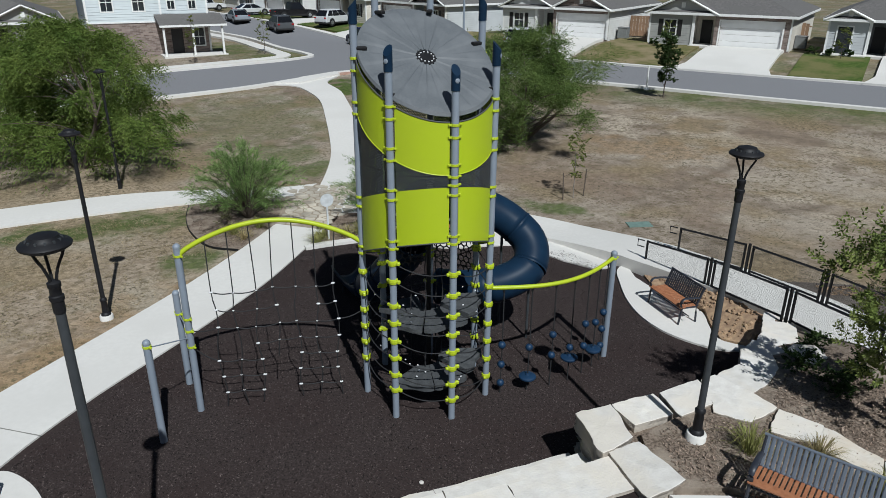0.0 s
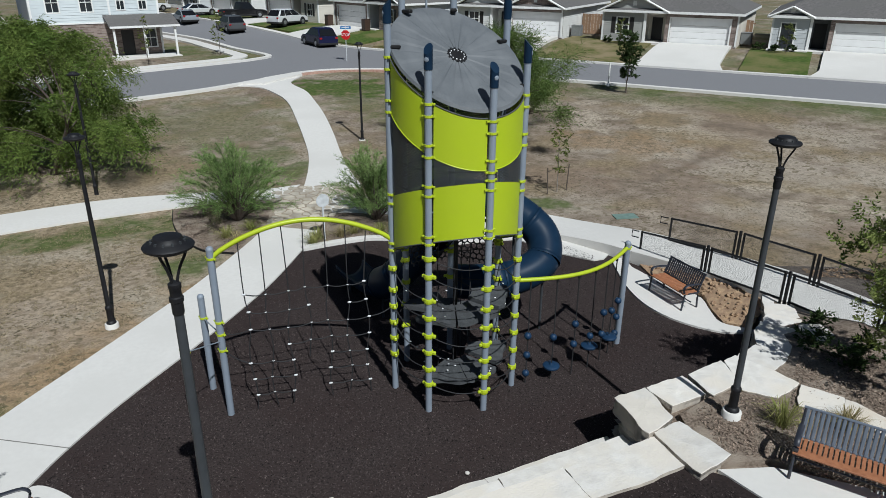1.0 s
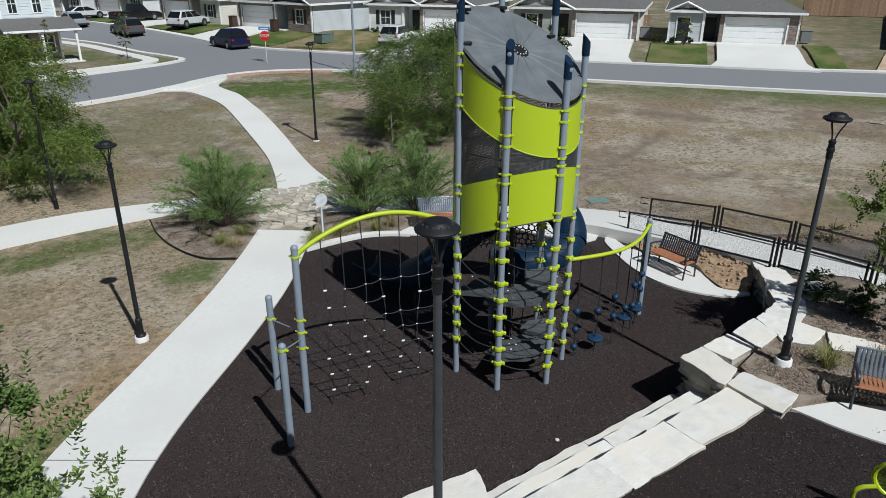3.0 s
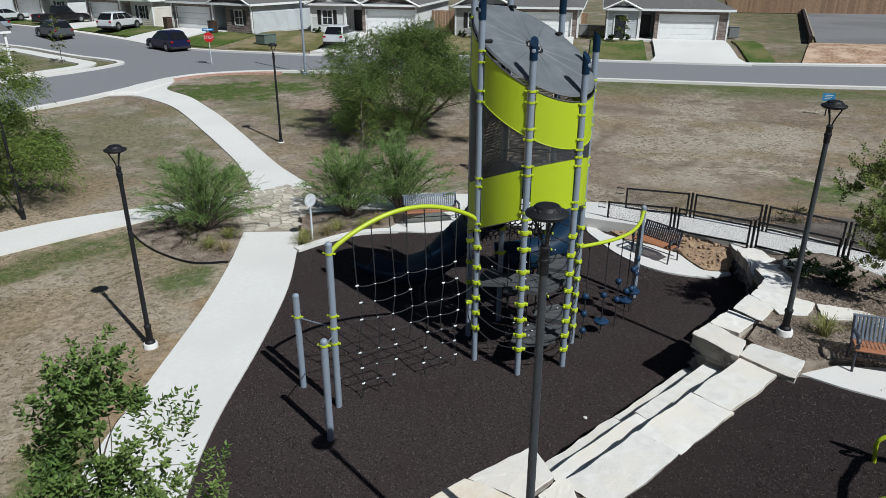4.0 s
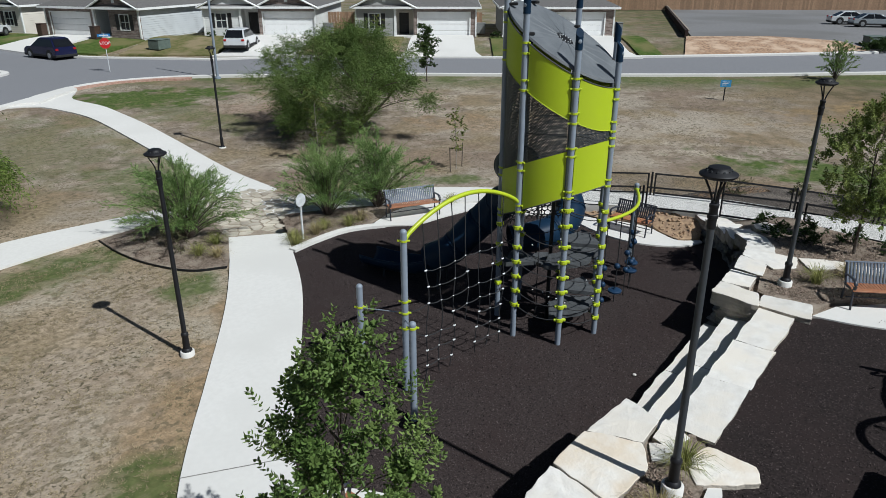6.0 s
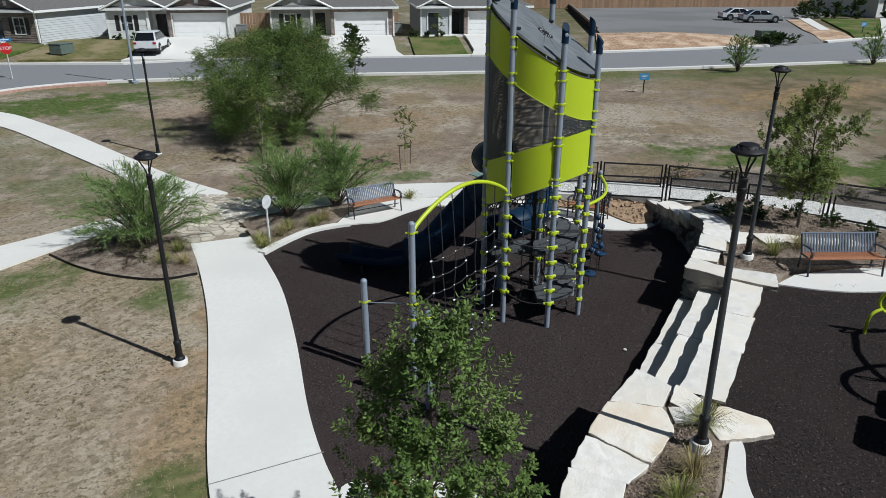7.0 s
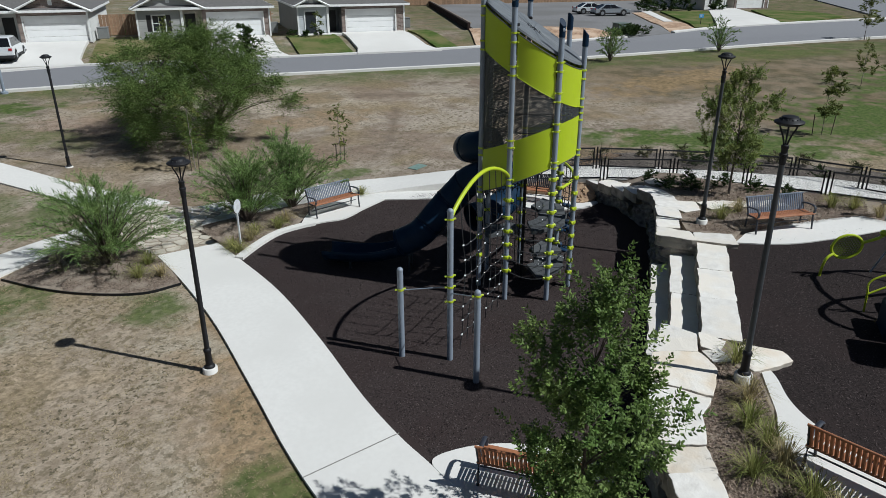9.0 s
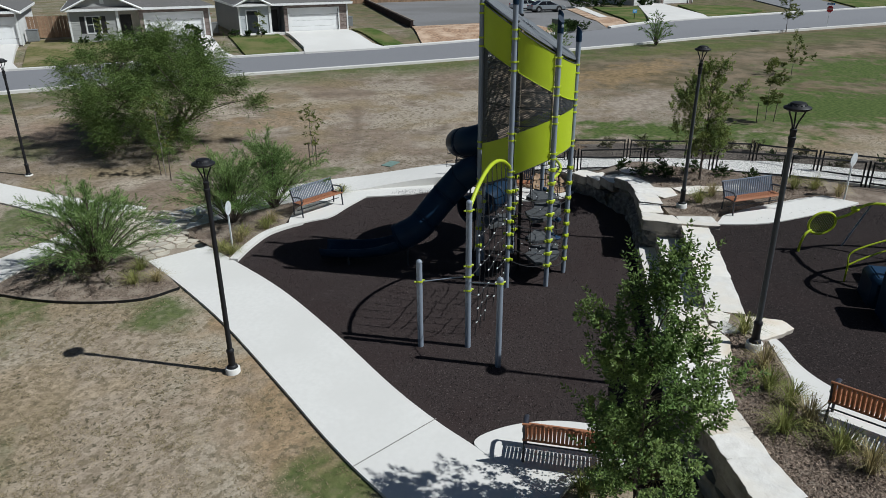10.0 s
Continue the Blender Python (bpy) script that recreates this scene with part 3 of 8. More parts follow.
BED_W = rounded([(-0.6, 24.6), (-0.62, 23.1), (-0.4, 21.7), (0.15, 20.4), (1.0, 19.85)])
flat("planting_bed_west", BED_W + [(1.5, 20.5), (2.2, 21.75), (2.6, 23.2), (3.0, 24.5), (1.0, 24.85)], 0.02, M_BARK, "brown bark bed under a feathery shrub", "planting bed", depth=0.08)
tagged(ob_from("bed_edging", slab(strip(BED_W, 0.012, 0.012, 0), 0.04, 0.12), M_DARK), "thin dark edging strip round the bark bed", "edging", kind="structure")

# flagstones where the walks meet
flags = flat("flagstone_base", [(2.2, 21.75), (3.75, 20.75), (4.35, 21.9), (5.0, 22.35), (6.3, 21.7), (6.6, 22.6), (6.1, 24.2), (5.9, 25.8), (3.7, 25.9), (2.9, 25.3), (2.6, 23.4)], 0.03, M_SAND, "sandy joints under irregular flagstones", "paving", depth=0.1)
rnd = random.Random(5)


def stone(bm, x0, x1, y0, y1, z0, z1, jit, cuts=2, seed=0):
    """A rough quarry block."""
    r = bmesh.ops.create_cube(bm, size=1)
    vs = r["verts"]
    es = list({e for v in vs for e in v.link_edges})
    bmesh.ops.subdivide_edges(bm, edges=es, cuts=cuts, use_grid_fill=True)
    for v in bm.verts[:]:
        c = v.co
        p = Vector((x0 + (c.x + 0.5) * (x1 - x0), y0 + (c.y + 0.5) * (y1 - y0), z0 + (c.z + 0.5) * (z1 - z0)))
        k = Vector((seed * 3.7, seed * 1.3, seed * 2.1))
        d = noise.noise_vector(p * 2.1 + k) * jit + noise.noise_vector(p * 6.0 + k) * jit * 0.4
        if c.z > 0.45:
            d.z *= 0.25
        elif max(abs(c.x), abs(c.y)) > 0.45:
            # split faces break in thin layers
            lay = noise.noise(Vector((p.x * 1.1 + seed, p.y * 1.1, p.z * 13.0))) * jit * 0.8
            d.x += lay * (1 if c.x > 0.45 else -1 if c.x < -0.45 else 0)
            d.y += lay * (1 if c.y > 0.45 else -1 if c.y < -0.45 else 0)
        v.co = p + d
    bmesh.ops.recalc_face_normals(bm, faces=bm.faces[:])
    return bm


def flagstone(poly, z, t):
    return slab(poly, z, t)


def clip_half(poly, p, d):
    """Keeps the side of the line through p that faces against d."""
    out = []
    for a, b in zip(poly, poly[1:] + poly[:1]):
        fa, fb = (a - p).dot(d), (b - p).dot(d)
        if fa <= 0:
            out.append(a)
        if (fa < 0) != (fb < 0) and abs(fa - fb) > 1e-9:
            out.append(a + (b - a) * (fa / (fa - fb)))
    return out


FLAG_EDGE = [Vector(v) for v in ((2.3, 21.9), (3.75, 20.95), (4.35, 22.0), (5.0, 22.45), (6.2, 21.95), (6.45, 22.6), (6.0, 24.2), (5.8, 25.7), (3.8, 25.8), (3.0, 25.2), (2.7, 23.4))]
seeds = []
for i in range(14):
    for j in range(15):
        seeds.append(Vector((2.0 + 0.37 * i + 0.18 * (j % 2) + rnd.uniform(-0.14, 0.14), 20.7 + 0.37 * j + rnd.uniform(-0.14, 0.14))))


def in_flags(c):
    res = False
    for a, b in zip(FLAG_EDGE, FLAG_EDGE[1:] + FLAG_EDGE[:1]):
        if (a.y > c.y) != (b.y > c.y) and c.x < (b.x - a.x) * (c.y - a.y) / (b.y - a.y) + a.x:
            res = not res
    return res


for c in seeds:
    if not in_flags(c):
        continue
    poly = [c + Vector(v) for v in ((-0.5, -0.5), (0.5, -0.5), (0.5, 0.5), (-0.5, 0.5))]
    gap = rnd.uniform(0.012, 0.03)
    for o in seeds:
        d = o - c
        if 0 < d.length < 1.1:
            dn = d.normalized()
            poly = clip_half(poly, c + d / 2 - dn * gap, dn)
    if len(poly) < 3:
        continue
    pts = []
    for a, b in zip(poly, poly[1:] + poly[:1]):
        if (b - a).length > 0.05:
            for t in (0.12, 0.5, 0.88):
                q = a.lerp(b, t)
                pts.append(tuple(q + (c - q).normalized() * rnd.uniform(0.0, 0.025)))
    if len(pts) > 5:
        part("flagstone", flagstone(pts, 0.046 + rnd.uniform(-0.005, 0.005), 0.03), M_FLAG, flags)

# ---- the road and its kerbs ----
NEAR = [street(s, v) for s, v in ((130, 53.5), (80, 52.0), (56, 51.0), (40, 49.6), (30, 48.2), (20, 46.9), (10, 45.9), (-5, 45.6), (-14, 45.6))] + [(19.4, 45.9), (16.4, 48.6), (14.0, 50.0), (11.1, 50.8), (8.4, 50.4), (6.0, 48.9), (3.6, 47.6), (1.5, 46.7), (-1.6, 45.8), (-10, 43.6), (-30, 39.0), (-70, 30.0)]
FARW = [(-72, 40.0), (-30, 48.8), (-10, 53.4), (-1.9, 55.3), (4.3, 57.0), (7.2, 58.6), (8.1, 60.2), (7.2, 63.5), (5.9, 67.0), (3.9, 75.2), (1.2, 82.0), (-5.0, 95.0), (-16, 120)]
EAST = [(-6, 120), (4.8, 91.5), (9.0, 82.0), (11.8, 75.0), (13.8, 68.5), (16.0, 63.8), (18.6, 60.2), (21.7, 55.8)]
FARE = [street(s, v) for s, v in ((-22, 54.9), (-12, 54.9), (0, 55.0), (10, 55.8), (20, 56.8), (28, 57.7))]
FARF_E = [street(s, v) for s, v in ((34.5, 58.9), (40, 60.0), (50, 61.0), (80, 62.4), (130, 64.0))]
rN, rFW, rE, rFE, rFF = rounded(NEAR, 4), rounded(FARW, 4), rounded(EAST, 4), rounded(FARE, 3), rounded(FARF_E, 3)
flat("road", rN + rFW + rE + rFE + rFF, over(0.0), M_ROAD, "grey asphalt road with a junction", "road", depth=0.2, cell=2.5)
for nm, ln, lf, rt in (("kerb_near", rN, 0.5, 0.0), ("kerb_west", rFW, 0.5, 0.0), ("kerb_far", rE + rFE, 0.5, 0.0), ("kerb_east", rFF, 0.5, 0.0)):
    flat(nm, strip(ln, lf, rt, 0), over(0.13), M_CONC, "pale concrete kerb and gutter along the road", "kerb", depth=0.3, cell=6.0)
flat("pavement_west", strip([(-30, 50.6), (-10, 55.2), (-2.0, 57.2), (3.9, 59.0), (5.6, 60.6), (5.2, 63.2), (4.2, 67.0), (2.2, 74.7), (-0.6, 81.4), (-7, 94.5)], 0.6, 0.6, 4), over(0.09), M_CONC, "pale concrete pavement round the corner lot", "pavement", cell=3.0)
flat("crossing_ramp", [(4.4, 47.4), (6.0, 48.9), (8.4, 50.3), (8.6, 49.3), (6.9, 48.0), (5.6, 46.9)], over(0.16), M_CONC, "concrete kerb ramp at the crossing", "kerb ramp")
flat("paver_strip", strip([(7.2, 49.0), (9.0, 50.0), (11.2, 50.3), (13.6, 49.5), (15.6, 48.0)], 0.3, 0.3), over(0.10), mat("red_paver", (0.36, 0.2, 0.15, 1), (0.45, 0.3, 0.24, 1), 6, 0.9), "strip of reddish pavers behind the kerb", "paving")
LOT = [street(*v) for v in ((14.4, 65.4), (22, 65.6), (26.6, 62.2), (28.4, 57.8), (34.0, 58.8), (36.3, 66), (43.5, 81), (75, 100), (75, 110), (24.6, 110))]
flat("parking_lot", LOT, over(0.03), M_LOT, "grey asphalt parking lot opening onto the road", "parking lot", cell=6.0)
flat("gravel_bank", [street(*v) for v in ((11.2, 56.6), (20, 57.4), (28.2, 58.2), (26.8, 62.2), (22, 65.8), (13.9, 65.6))], over(0.05), M_GRAVEL, "bank of reddish gravel beside the road", "gravel", cell=4.0)
flat("gravel_strip", [street(*v) for v in ((34.3, 59.7), (38.2, 60.6), (40.0, 66), (46.5, 81), (43.7, 81), (36.6, 66))], over(0.05), M_GRAVEL, "reddish gravel strip beside the parking lot", "gravel", cell=4.0)
flat("lot_path", [street(*v) for v in ((38.2, 66.0), (39.4, 66.0), (48.5, 84.0), (47.2, 84.5))], over(0.09), M_CONC, "pale concrete path beside the parking lot", "pavement", cell=4.0)
lot_wall = thing("retaining_wall_lot", Matrix.Identity(4), "dark earth-coloured retaining edge of the parking lot", "retaining wall", kind="structure")
for q in range(10):
    a, b = Vector(street(14.05 + 1.0 * q, 65.5 + 4.4 * q)), Vector(street(15.05 + 1.0 * q, 69.9 + 4.4 * q))
    d = b - a
    bm = bmesh.new()
    box(bm, 0.02, d.length - 0.02, 0.0, 0.3, -0.3, 0.6)
    o = part("wall_panel", bm, M_MULCH, lot_wall, "dark earth-coloured panel")
    o.matrix_basis = pose(a.x, a.y, gz(a.x, a.y), 0, 0, math.degrees(math.atan2(d.y, d.x)))
    bm = bmesh.new()
    box(bm, 0.0, d.length, -0.1, 0.04, 0.58, 0.64)
    o = part("coping", bm, M_SAND, lot_wall, "tan coping")
    o.matrix_basis = pose(a.x, a.y, gz(a.x, a.y), 0, 0, math.degrees(math.atan2(d.y, d.x)))

# ---- terrace, walls and steps ----
TZ = 1.05
flat("terrace", [(-5.3, 5.8), (-4.4, 6.2), (-3.3, 6.65), (-2.5, 6.9), (-1.0, 7.0), (0.4, 6.9), (1.4, 6.45), (2.0, 6.35), (6.3, 6.6), (6.6, 7.6), (8.6, 7.95), (9.8, 8.25), (10.4, 8.75), (11.1, 8.75), (12.7, 8.1), (12.6, 7.0), (12.35, 5.0), (12.0, 2.0), (11.2, -1.5), (9.4, -8.0), (-8.5, -8.0), (-6.5, 2.0)],
     TZ, M_BARK, "raised terrace bed of brown bark", "planting bed", depth=1.3, cell=1.0)
flat("terrace_bed_north", [(6.75, 6.6), (7.0, 7.4), (8.6, 7.85), (9.8, 8.15), (10.4, 8.68), (11.1, 8.68), (12.55, 8.1), (12.35, 7.0), (12.1, 5.0), (11.7, 2.0), (10.6, 2.2), (9.8, 3.6), (8.7, 4.95), (7.6, 6.0), (6.8, 6.2)], TZ + 0.11, M_BARK, "bark bed behind the wall caps", "planting bed", depth=0.15, cell=0.8)
flat("terrace_bed_east", [(10.75, 8.6), (10.95, 9.2), (11.75, 9.85), (12.25, 10.4), (12.7, 10.9), (12.83, 9.6), (12.7, 7.8), (11.6, 8.1)], lambda x, y: 1.165 - 0.56 * ss((y - 8.3) / 2.1), M_BARK, "bark bed sloping down beside the ramp", "planting bed", depth=1.2, cell=0.5)
flat("terrace_bed_west", [(1.2, 6.3), (0.4, 6.75), (-1.0, 6.75), (-2.5, 6.7), (-3.4, 6.5), (-4.3, 6.1), (-5.3, 5.6), (-5.2, 4.0), (-3.8, 3.4), (-3.1, 4.6), (-2.5, 5.2), (-1.95, 5.42), (-1.5, 5.5), (-1.0, 5.5), (-0.5, 5.6), (0.2, 5.72)], TZ + 0.08, M_BARK, "bark bed behind the low wall", "planting bed", depth=0.15, cell=0.8)
flat("terrace_mulch", [(1.3, 6.2), (2.0, 6.1), (6.4, 6.4), (6.75, 6.0)] + rounded([(7.0, 5.2), (7.5, 4.3), (9.0, 2.6), (9.9, 1.2), (10.0, -2.0)]) + [(8.5, -7.5), (-5.5, -7.5), (-4.2, 1.5)] + rounded([(-2.5, 3.9), (-1.4, 4.75), (-0.9, 5.15), (0.2, 5.55), (0.75, 5.8)]),
     TZ + 0.03, M_MULCH_TOP, "dark brown shredded rubber mulch on the terrace", "mulch", depth=0.1, cell=1.0)
flat("bench_pad_terrace", rounded([(6.7, 6.15), (6.95, 5.25), (7.45, 4.35), (8.9, 2.65), (9.8, 1.8)]) + rounded([(10.3, 2.7), (9.7, 3.6), (8.6, 4.9), (7.5, 5.9)]), TZ + 0.06, M_CONC, "pale concrete pad under a bench on the terrace", "paving")
flat("bench_pad_west_terrace", rounded([(0.45, 5.6), (0.05, 5.41), (-0.54, 5.26), (-0.98, 5.05), (-1.35, 4.75), (-2.0, 4.1), (-2.8, 3.0)]) + rounded([(-3.7, 3.3), (-3.05, 4.5), (-2.5, 5.1), (-1.97, 5.37), (-1.55, 5.45), (-1.09, 5.46), (-0.52, 5.55), (0.16, 5.66)]), TZ + 0.06, M_CONC, "narrow pale concrete edging widening under a bench", "paving")
flat("rubble_base", [(11.85, 15.1), (11.65, 14.1), (11.95, 13.3), (12.05, 12.5), (11.8, 11.9), (11.6, 11.25), (12.0, 10.75), (12.5, 10.9), (12.95, 11.3), (12.7, 13.0), (12.2, 14.6)], lambda x, y: 0.05 + 0.4 * ss((x - 11.7) / 0.9), M_RUBBLE, "brown rubble bed beside the ramp", "rubble bed", cell=0.4)


def wall_thing(name, label):
    return thing(name, Matrix.Identity(4), label, "retaining wall", kind="structure")


wall_r = wall_thing("retaining_wall_north", "retaining wall of rough pale limestone blocks with flat caps")
wall_l = wall_thing("retaining_wall_south", "curving retaining wall of rough pale limestone blocks")
steps = wall_thing("stone_steps", "three broad steps of sawn pale limestone slabs")


def block_row(parent, name, line, depth, z0, z1, material, jit, seed, inward=1, lens=(0.8, 1.3), cuts=2, loose=1.0):
    """Blocks laid end to end along a plan line; depth to its left (inward 1) or right (-1)."""
    c = [Vector((x, y, 0)) for x, y in line]
    r = random.Random(seed)
    pos = 0.0
    total = sum((b - a).length for a, b in zip(c, c[1:]))
    while pos < total - 0.15:
        ln = min(r.uniform(*lens), total - pos)
        if total - pos - ln < 0.35:
            ln = total - pos

        def at(s):
            for a, b in zip(c, c[1:]):
                k = (b - a).length
                if s <= k + 1e-6:
                    return a + (b - a) * (s / k)
                s -= k
            return c[-1]
        p, q = at(pos), at(pos + ln)
        d = (q - p).normalized()
        m = Matrix.Translation(p) @ Matrix.Rotation(math.atan2(d.y, d.x), 4, "Z")
        bm = bmesh.new()
        dd = depth * (1 + 0.12 * loose * r.uniform(-1, 1))
        zt = z1 + 0.012 * loose * r.uniform(-1, 1)
        f = 0.03 * loose * r.uniform(-1, 1)
        stone(bm, 0.012 * loose, (q - p).length - 0.012 * loose, (f if inward > 0 else -dd), (dd if inward > 0 else -f), z0, zt, jit, cuts, seed + pos)
        mm = material if not isinstance(material, list) else material[r.randrange(len(material))]
        # upright faces take the split stone with shade put into its colour
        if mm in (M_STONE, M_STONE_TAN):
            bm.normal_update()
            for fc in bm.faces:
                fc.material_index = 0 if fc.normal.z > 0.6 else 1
            mm = [mm, M_SPLIT_SHADED]
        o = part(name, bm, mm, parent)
        o.matrix_basis = m
        pos += ln


def cap_slab(parent, pts, z0, z1, seed, material=None, jit=0.03):
    """One flat cap stone: a broken-edged outline, a nearly flat top with dropped arrises, split sides."""
    r = random.Random(seed)
    c = sum((Vector(p) for p in pts), Vector((0, 0))) / len(pts)
    if sum(a[0] * b[1] - b[0] * a[1] for a, b in zip(pts, pts[1:] + pts[:1])) < 0:
        pts = pts[::-1]
    rim = []
    for a, b in zip(pts, pts[1:] + pts[:1]):
        a, b = Vector(a), Vector(b)
        d = (b - a)
        n = max(3, int(d.length / 0.11))
        nrm = Vector((d.y, -d.x)).normalized()
        for k in range(n):
            p = a + d * (k / n)
            w = noise.noise(Vector((p.x * 3.1, p.y * 3.1, seed))) * jit + noise.noise(Vector((p.x * 9.0, p.y * 9.0, seed + 5))) * jit * 0.7
            if k == 0:
                p = p + (c - p) * 0.008
            rim.append(p + nrm * (w + 0.024))
    bm = bmesh.new()
    tilt = Vector((r.uniform(-0.02, 0.02), r.uniform(-0.02, 0.02)))
    rows = []
    for f, dz in ((0.3, 0.0), (0.7, 0.0), (0.975, 0.0), (0.995, -0.006), (1.0, -0.022)):
        row = []
        for p in rim:
            q = c + (p - c) * f
            z = z1 + dz + (q - c).dot(tilt) + 0.012 * noise.noise(Vector((q.x * 2.6, q.y * 2.6, seed * 1.9))) + 0.006 * noise.noise(Vector((q.x * 8, q.y * 8, seed)))
            row.append(bm.verts.new((q.x, q.y, z)))
        rows.append(row)
    lay = 6
    for k in range(1, lay + 1):
        z = z1 - 0.03 + (z0 - z1 + 0.03) * k / lay
        row = []
        for i, p in enumerate(rim):
            w = 1.0 + 0.06 * noise.noise(Vector((p.x * 2.0, p.y * 2.0, z * 17 + seed))) - 0.02
            q = c + (p - c) * w
            row.append(bm.verts.new((q.x, q.y, z + 0.015 * noise.noise(Vector((p.x * 4, p.y * 4, seed))))))
        rows.append(row)
    top = bm.verts.new((c.x, c.y, z1 + 0.004))
    n = len(rim)
    for i in range(n):
        bm.faces.new((top, rows[0][i], rows[0][(i + 1) % n]))
    for a, b in zip(rows, rows[1:]):
        for i in range(n):
            bm.faces.new((a[i], b[i], b[(i + 1) % n], a[(i + 1) % n]))
    bmesh.ops.recalc_face_normals(bm, faces=bm.faces[:])
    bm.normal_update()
    # tops stay pale; sides get split stone coloured darker to imitate their shade
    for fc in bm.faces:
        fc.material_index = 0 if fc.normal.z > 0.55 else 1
    return part("cap_stone", bm, [material or M_STONE, M_SPLIT_SHADED], parent)


LINE_R = [(6.24, 8.06), (7.3, 8.18), (8.0, 8.22), (8.8, 8.36), (9.4, 8.46), (9.85, 8.62), (10.3, 9.06)]
LINE_FAR = [(10.3, 9.06), (11.0, 9.56), (11.7, 10.1), (12.2, 10.64), (12.68, 11.15)]
# face blocks are coloured dark to stand in for their unlit side
block_row(wall_r, "wall_stone", LINE_R, 0.6, 0.5, 0.9, M_ROCK_SHADED, 0.13, 8, -1, (0.6, 1.1), 7)
block_row(wall_r, "wall_stone", [(x - 0.02, y + 0.07) for x, y in LINE_R], 0.6, -0.05, 0.5, M_ROCK_SHADED, 0.13, 11, -1, (0.7, 1.2), 7)
block_row(wall_r, "wall_stone", LINE_FAR, 0.6, -0.05, 0.46, M_ROCK_SHADED, 0.14, 14, -1, (0.5, 0.9), 7)
block_row(wall_r, "wall_stone", [(6.27, 7.95), (6.27, 7.3), (6.27, 6.3)], 0.5, 0.45, 0.9, M_SPLIT_SHADED, 0.09, 23, 1, (0.5, 0.8), 9)
block_row(wall_r, "wall_stone", [(6.3, 8.0), (6.3, 7.3), (6.3, 6.3)], 0.5, 0.0, 0.45, M_SPLIT_SHADED, 0.09, 25, 1, (0.5, 0.8), 9)
CAPS_R = [([(6.25, 8.13), (6.92, 8.2), (6.77, 7.32), (6.14, 7.1)], 1.22), ([(6.95, 8.2), (7.8, 8.29), (7.77, 7.69), (6.99, 7.6)], 1.2), ([(7.93, 8.27), (8.8, 8.43), (8.55, 7.74), (7.86, 7.6)], 1.21),
          ([(8.84, 8.42), (9.17, 8.46), (9.42, 7.82), (9.53, 7.33), (8.85, 7.16), (8.45, 7.55), (8.6, 7.75)], 1.21), ([(9.2, 8.47), (9.86, 8.66), (10.0, 8.05), (9.46, 7.84)], 1.2), ([(9.89, 8.68), (10.26, 9.14), (10.72, 8.94), (10.46, 8.38), (10.02, 8.1)], 1.2),
          ([(10.28, 9.18), (11.0, 9.66), (11.4, 9.1), (10.74, 8.92)], 1.0), ([(11.02, 9.66), (11.72, 10.18), (12.2, 9.65), (11.42, 9.1)], 0.8), ([(11.74, 10.2), (12.22, 10.72), (12.74, 10.4), (12.24, 9.68)], 0.7), ([(12.24, 10.74), (12.68, 11.22), (12.86, 10.95), (12.76, 10.44)], 0.6), ([(11.05, 8.85), (11.42, 9.05), (11.75, 8.85), (11.65, 8.45), (11.2, 8.35)], 1.17),
          ([(6.3, 7.16), (6.86, 7.2), (7.0, 6.25), (6.3, 6.1)], 1.2)]
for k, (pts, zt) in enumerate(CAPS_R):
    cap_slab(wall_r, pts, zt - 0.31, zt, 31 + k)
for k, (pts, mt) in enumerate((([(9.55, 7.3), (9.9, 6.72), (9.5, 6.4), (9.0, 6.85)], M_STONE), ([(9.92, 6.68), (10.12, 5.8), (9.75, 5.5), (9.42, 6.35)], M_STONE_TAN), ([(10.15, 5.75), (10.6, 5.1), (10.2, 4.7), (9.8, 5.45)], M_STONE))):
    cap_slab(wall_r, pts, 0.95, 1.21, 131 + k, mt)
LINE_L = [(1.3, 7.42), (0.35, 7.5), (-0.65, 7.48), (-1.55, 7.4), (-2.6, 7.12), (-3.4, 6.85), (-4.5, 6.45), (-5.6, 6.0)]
block_row(wall_l, "wall_stone", [(x, y - 0.04) for x, y in LINE_L], 0.6, 0.4, 0.88, M_SPLIT_SHADED, 0.09, 43, 1, (0.6, 1.1), 6)
block_row(wall_l, "wall_stone", [(x, y + 0.04) for x, y in LINE_L], 0.6, -0.1, 0.4, M_SPLIT_SHADED, 0.09, 45, 1, (0.7, 1.2), 6)
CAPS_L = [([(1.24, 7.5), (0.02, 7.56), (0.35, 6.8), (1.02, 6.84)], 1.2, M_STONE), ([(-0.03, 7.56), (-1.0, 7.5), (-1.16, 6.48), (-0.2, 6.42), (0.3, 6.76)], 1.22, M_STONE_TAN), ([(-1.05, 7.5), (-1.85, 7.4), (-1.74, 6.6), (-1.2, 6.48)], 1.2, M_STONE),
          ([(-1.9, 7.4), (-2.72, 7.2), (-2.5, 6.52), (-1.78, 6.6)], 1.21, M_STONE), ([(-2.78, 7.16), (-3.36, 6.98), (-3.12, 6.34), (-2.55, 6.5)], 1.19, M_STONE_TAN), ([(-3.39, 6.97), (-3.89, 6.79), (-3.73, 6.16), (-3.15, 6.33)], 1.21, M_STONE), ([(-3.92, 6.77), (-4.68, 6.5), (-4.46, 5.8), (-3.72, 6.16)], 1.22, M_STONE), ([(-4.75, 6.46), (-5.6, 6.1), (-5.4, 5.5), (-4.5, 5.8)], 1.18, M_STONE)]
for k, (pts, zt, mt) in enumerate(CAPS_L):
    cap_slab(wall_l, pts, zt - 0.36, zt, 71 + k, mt)
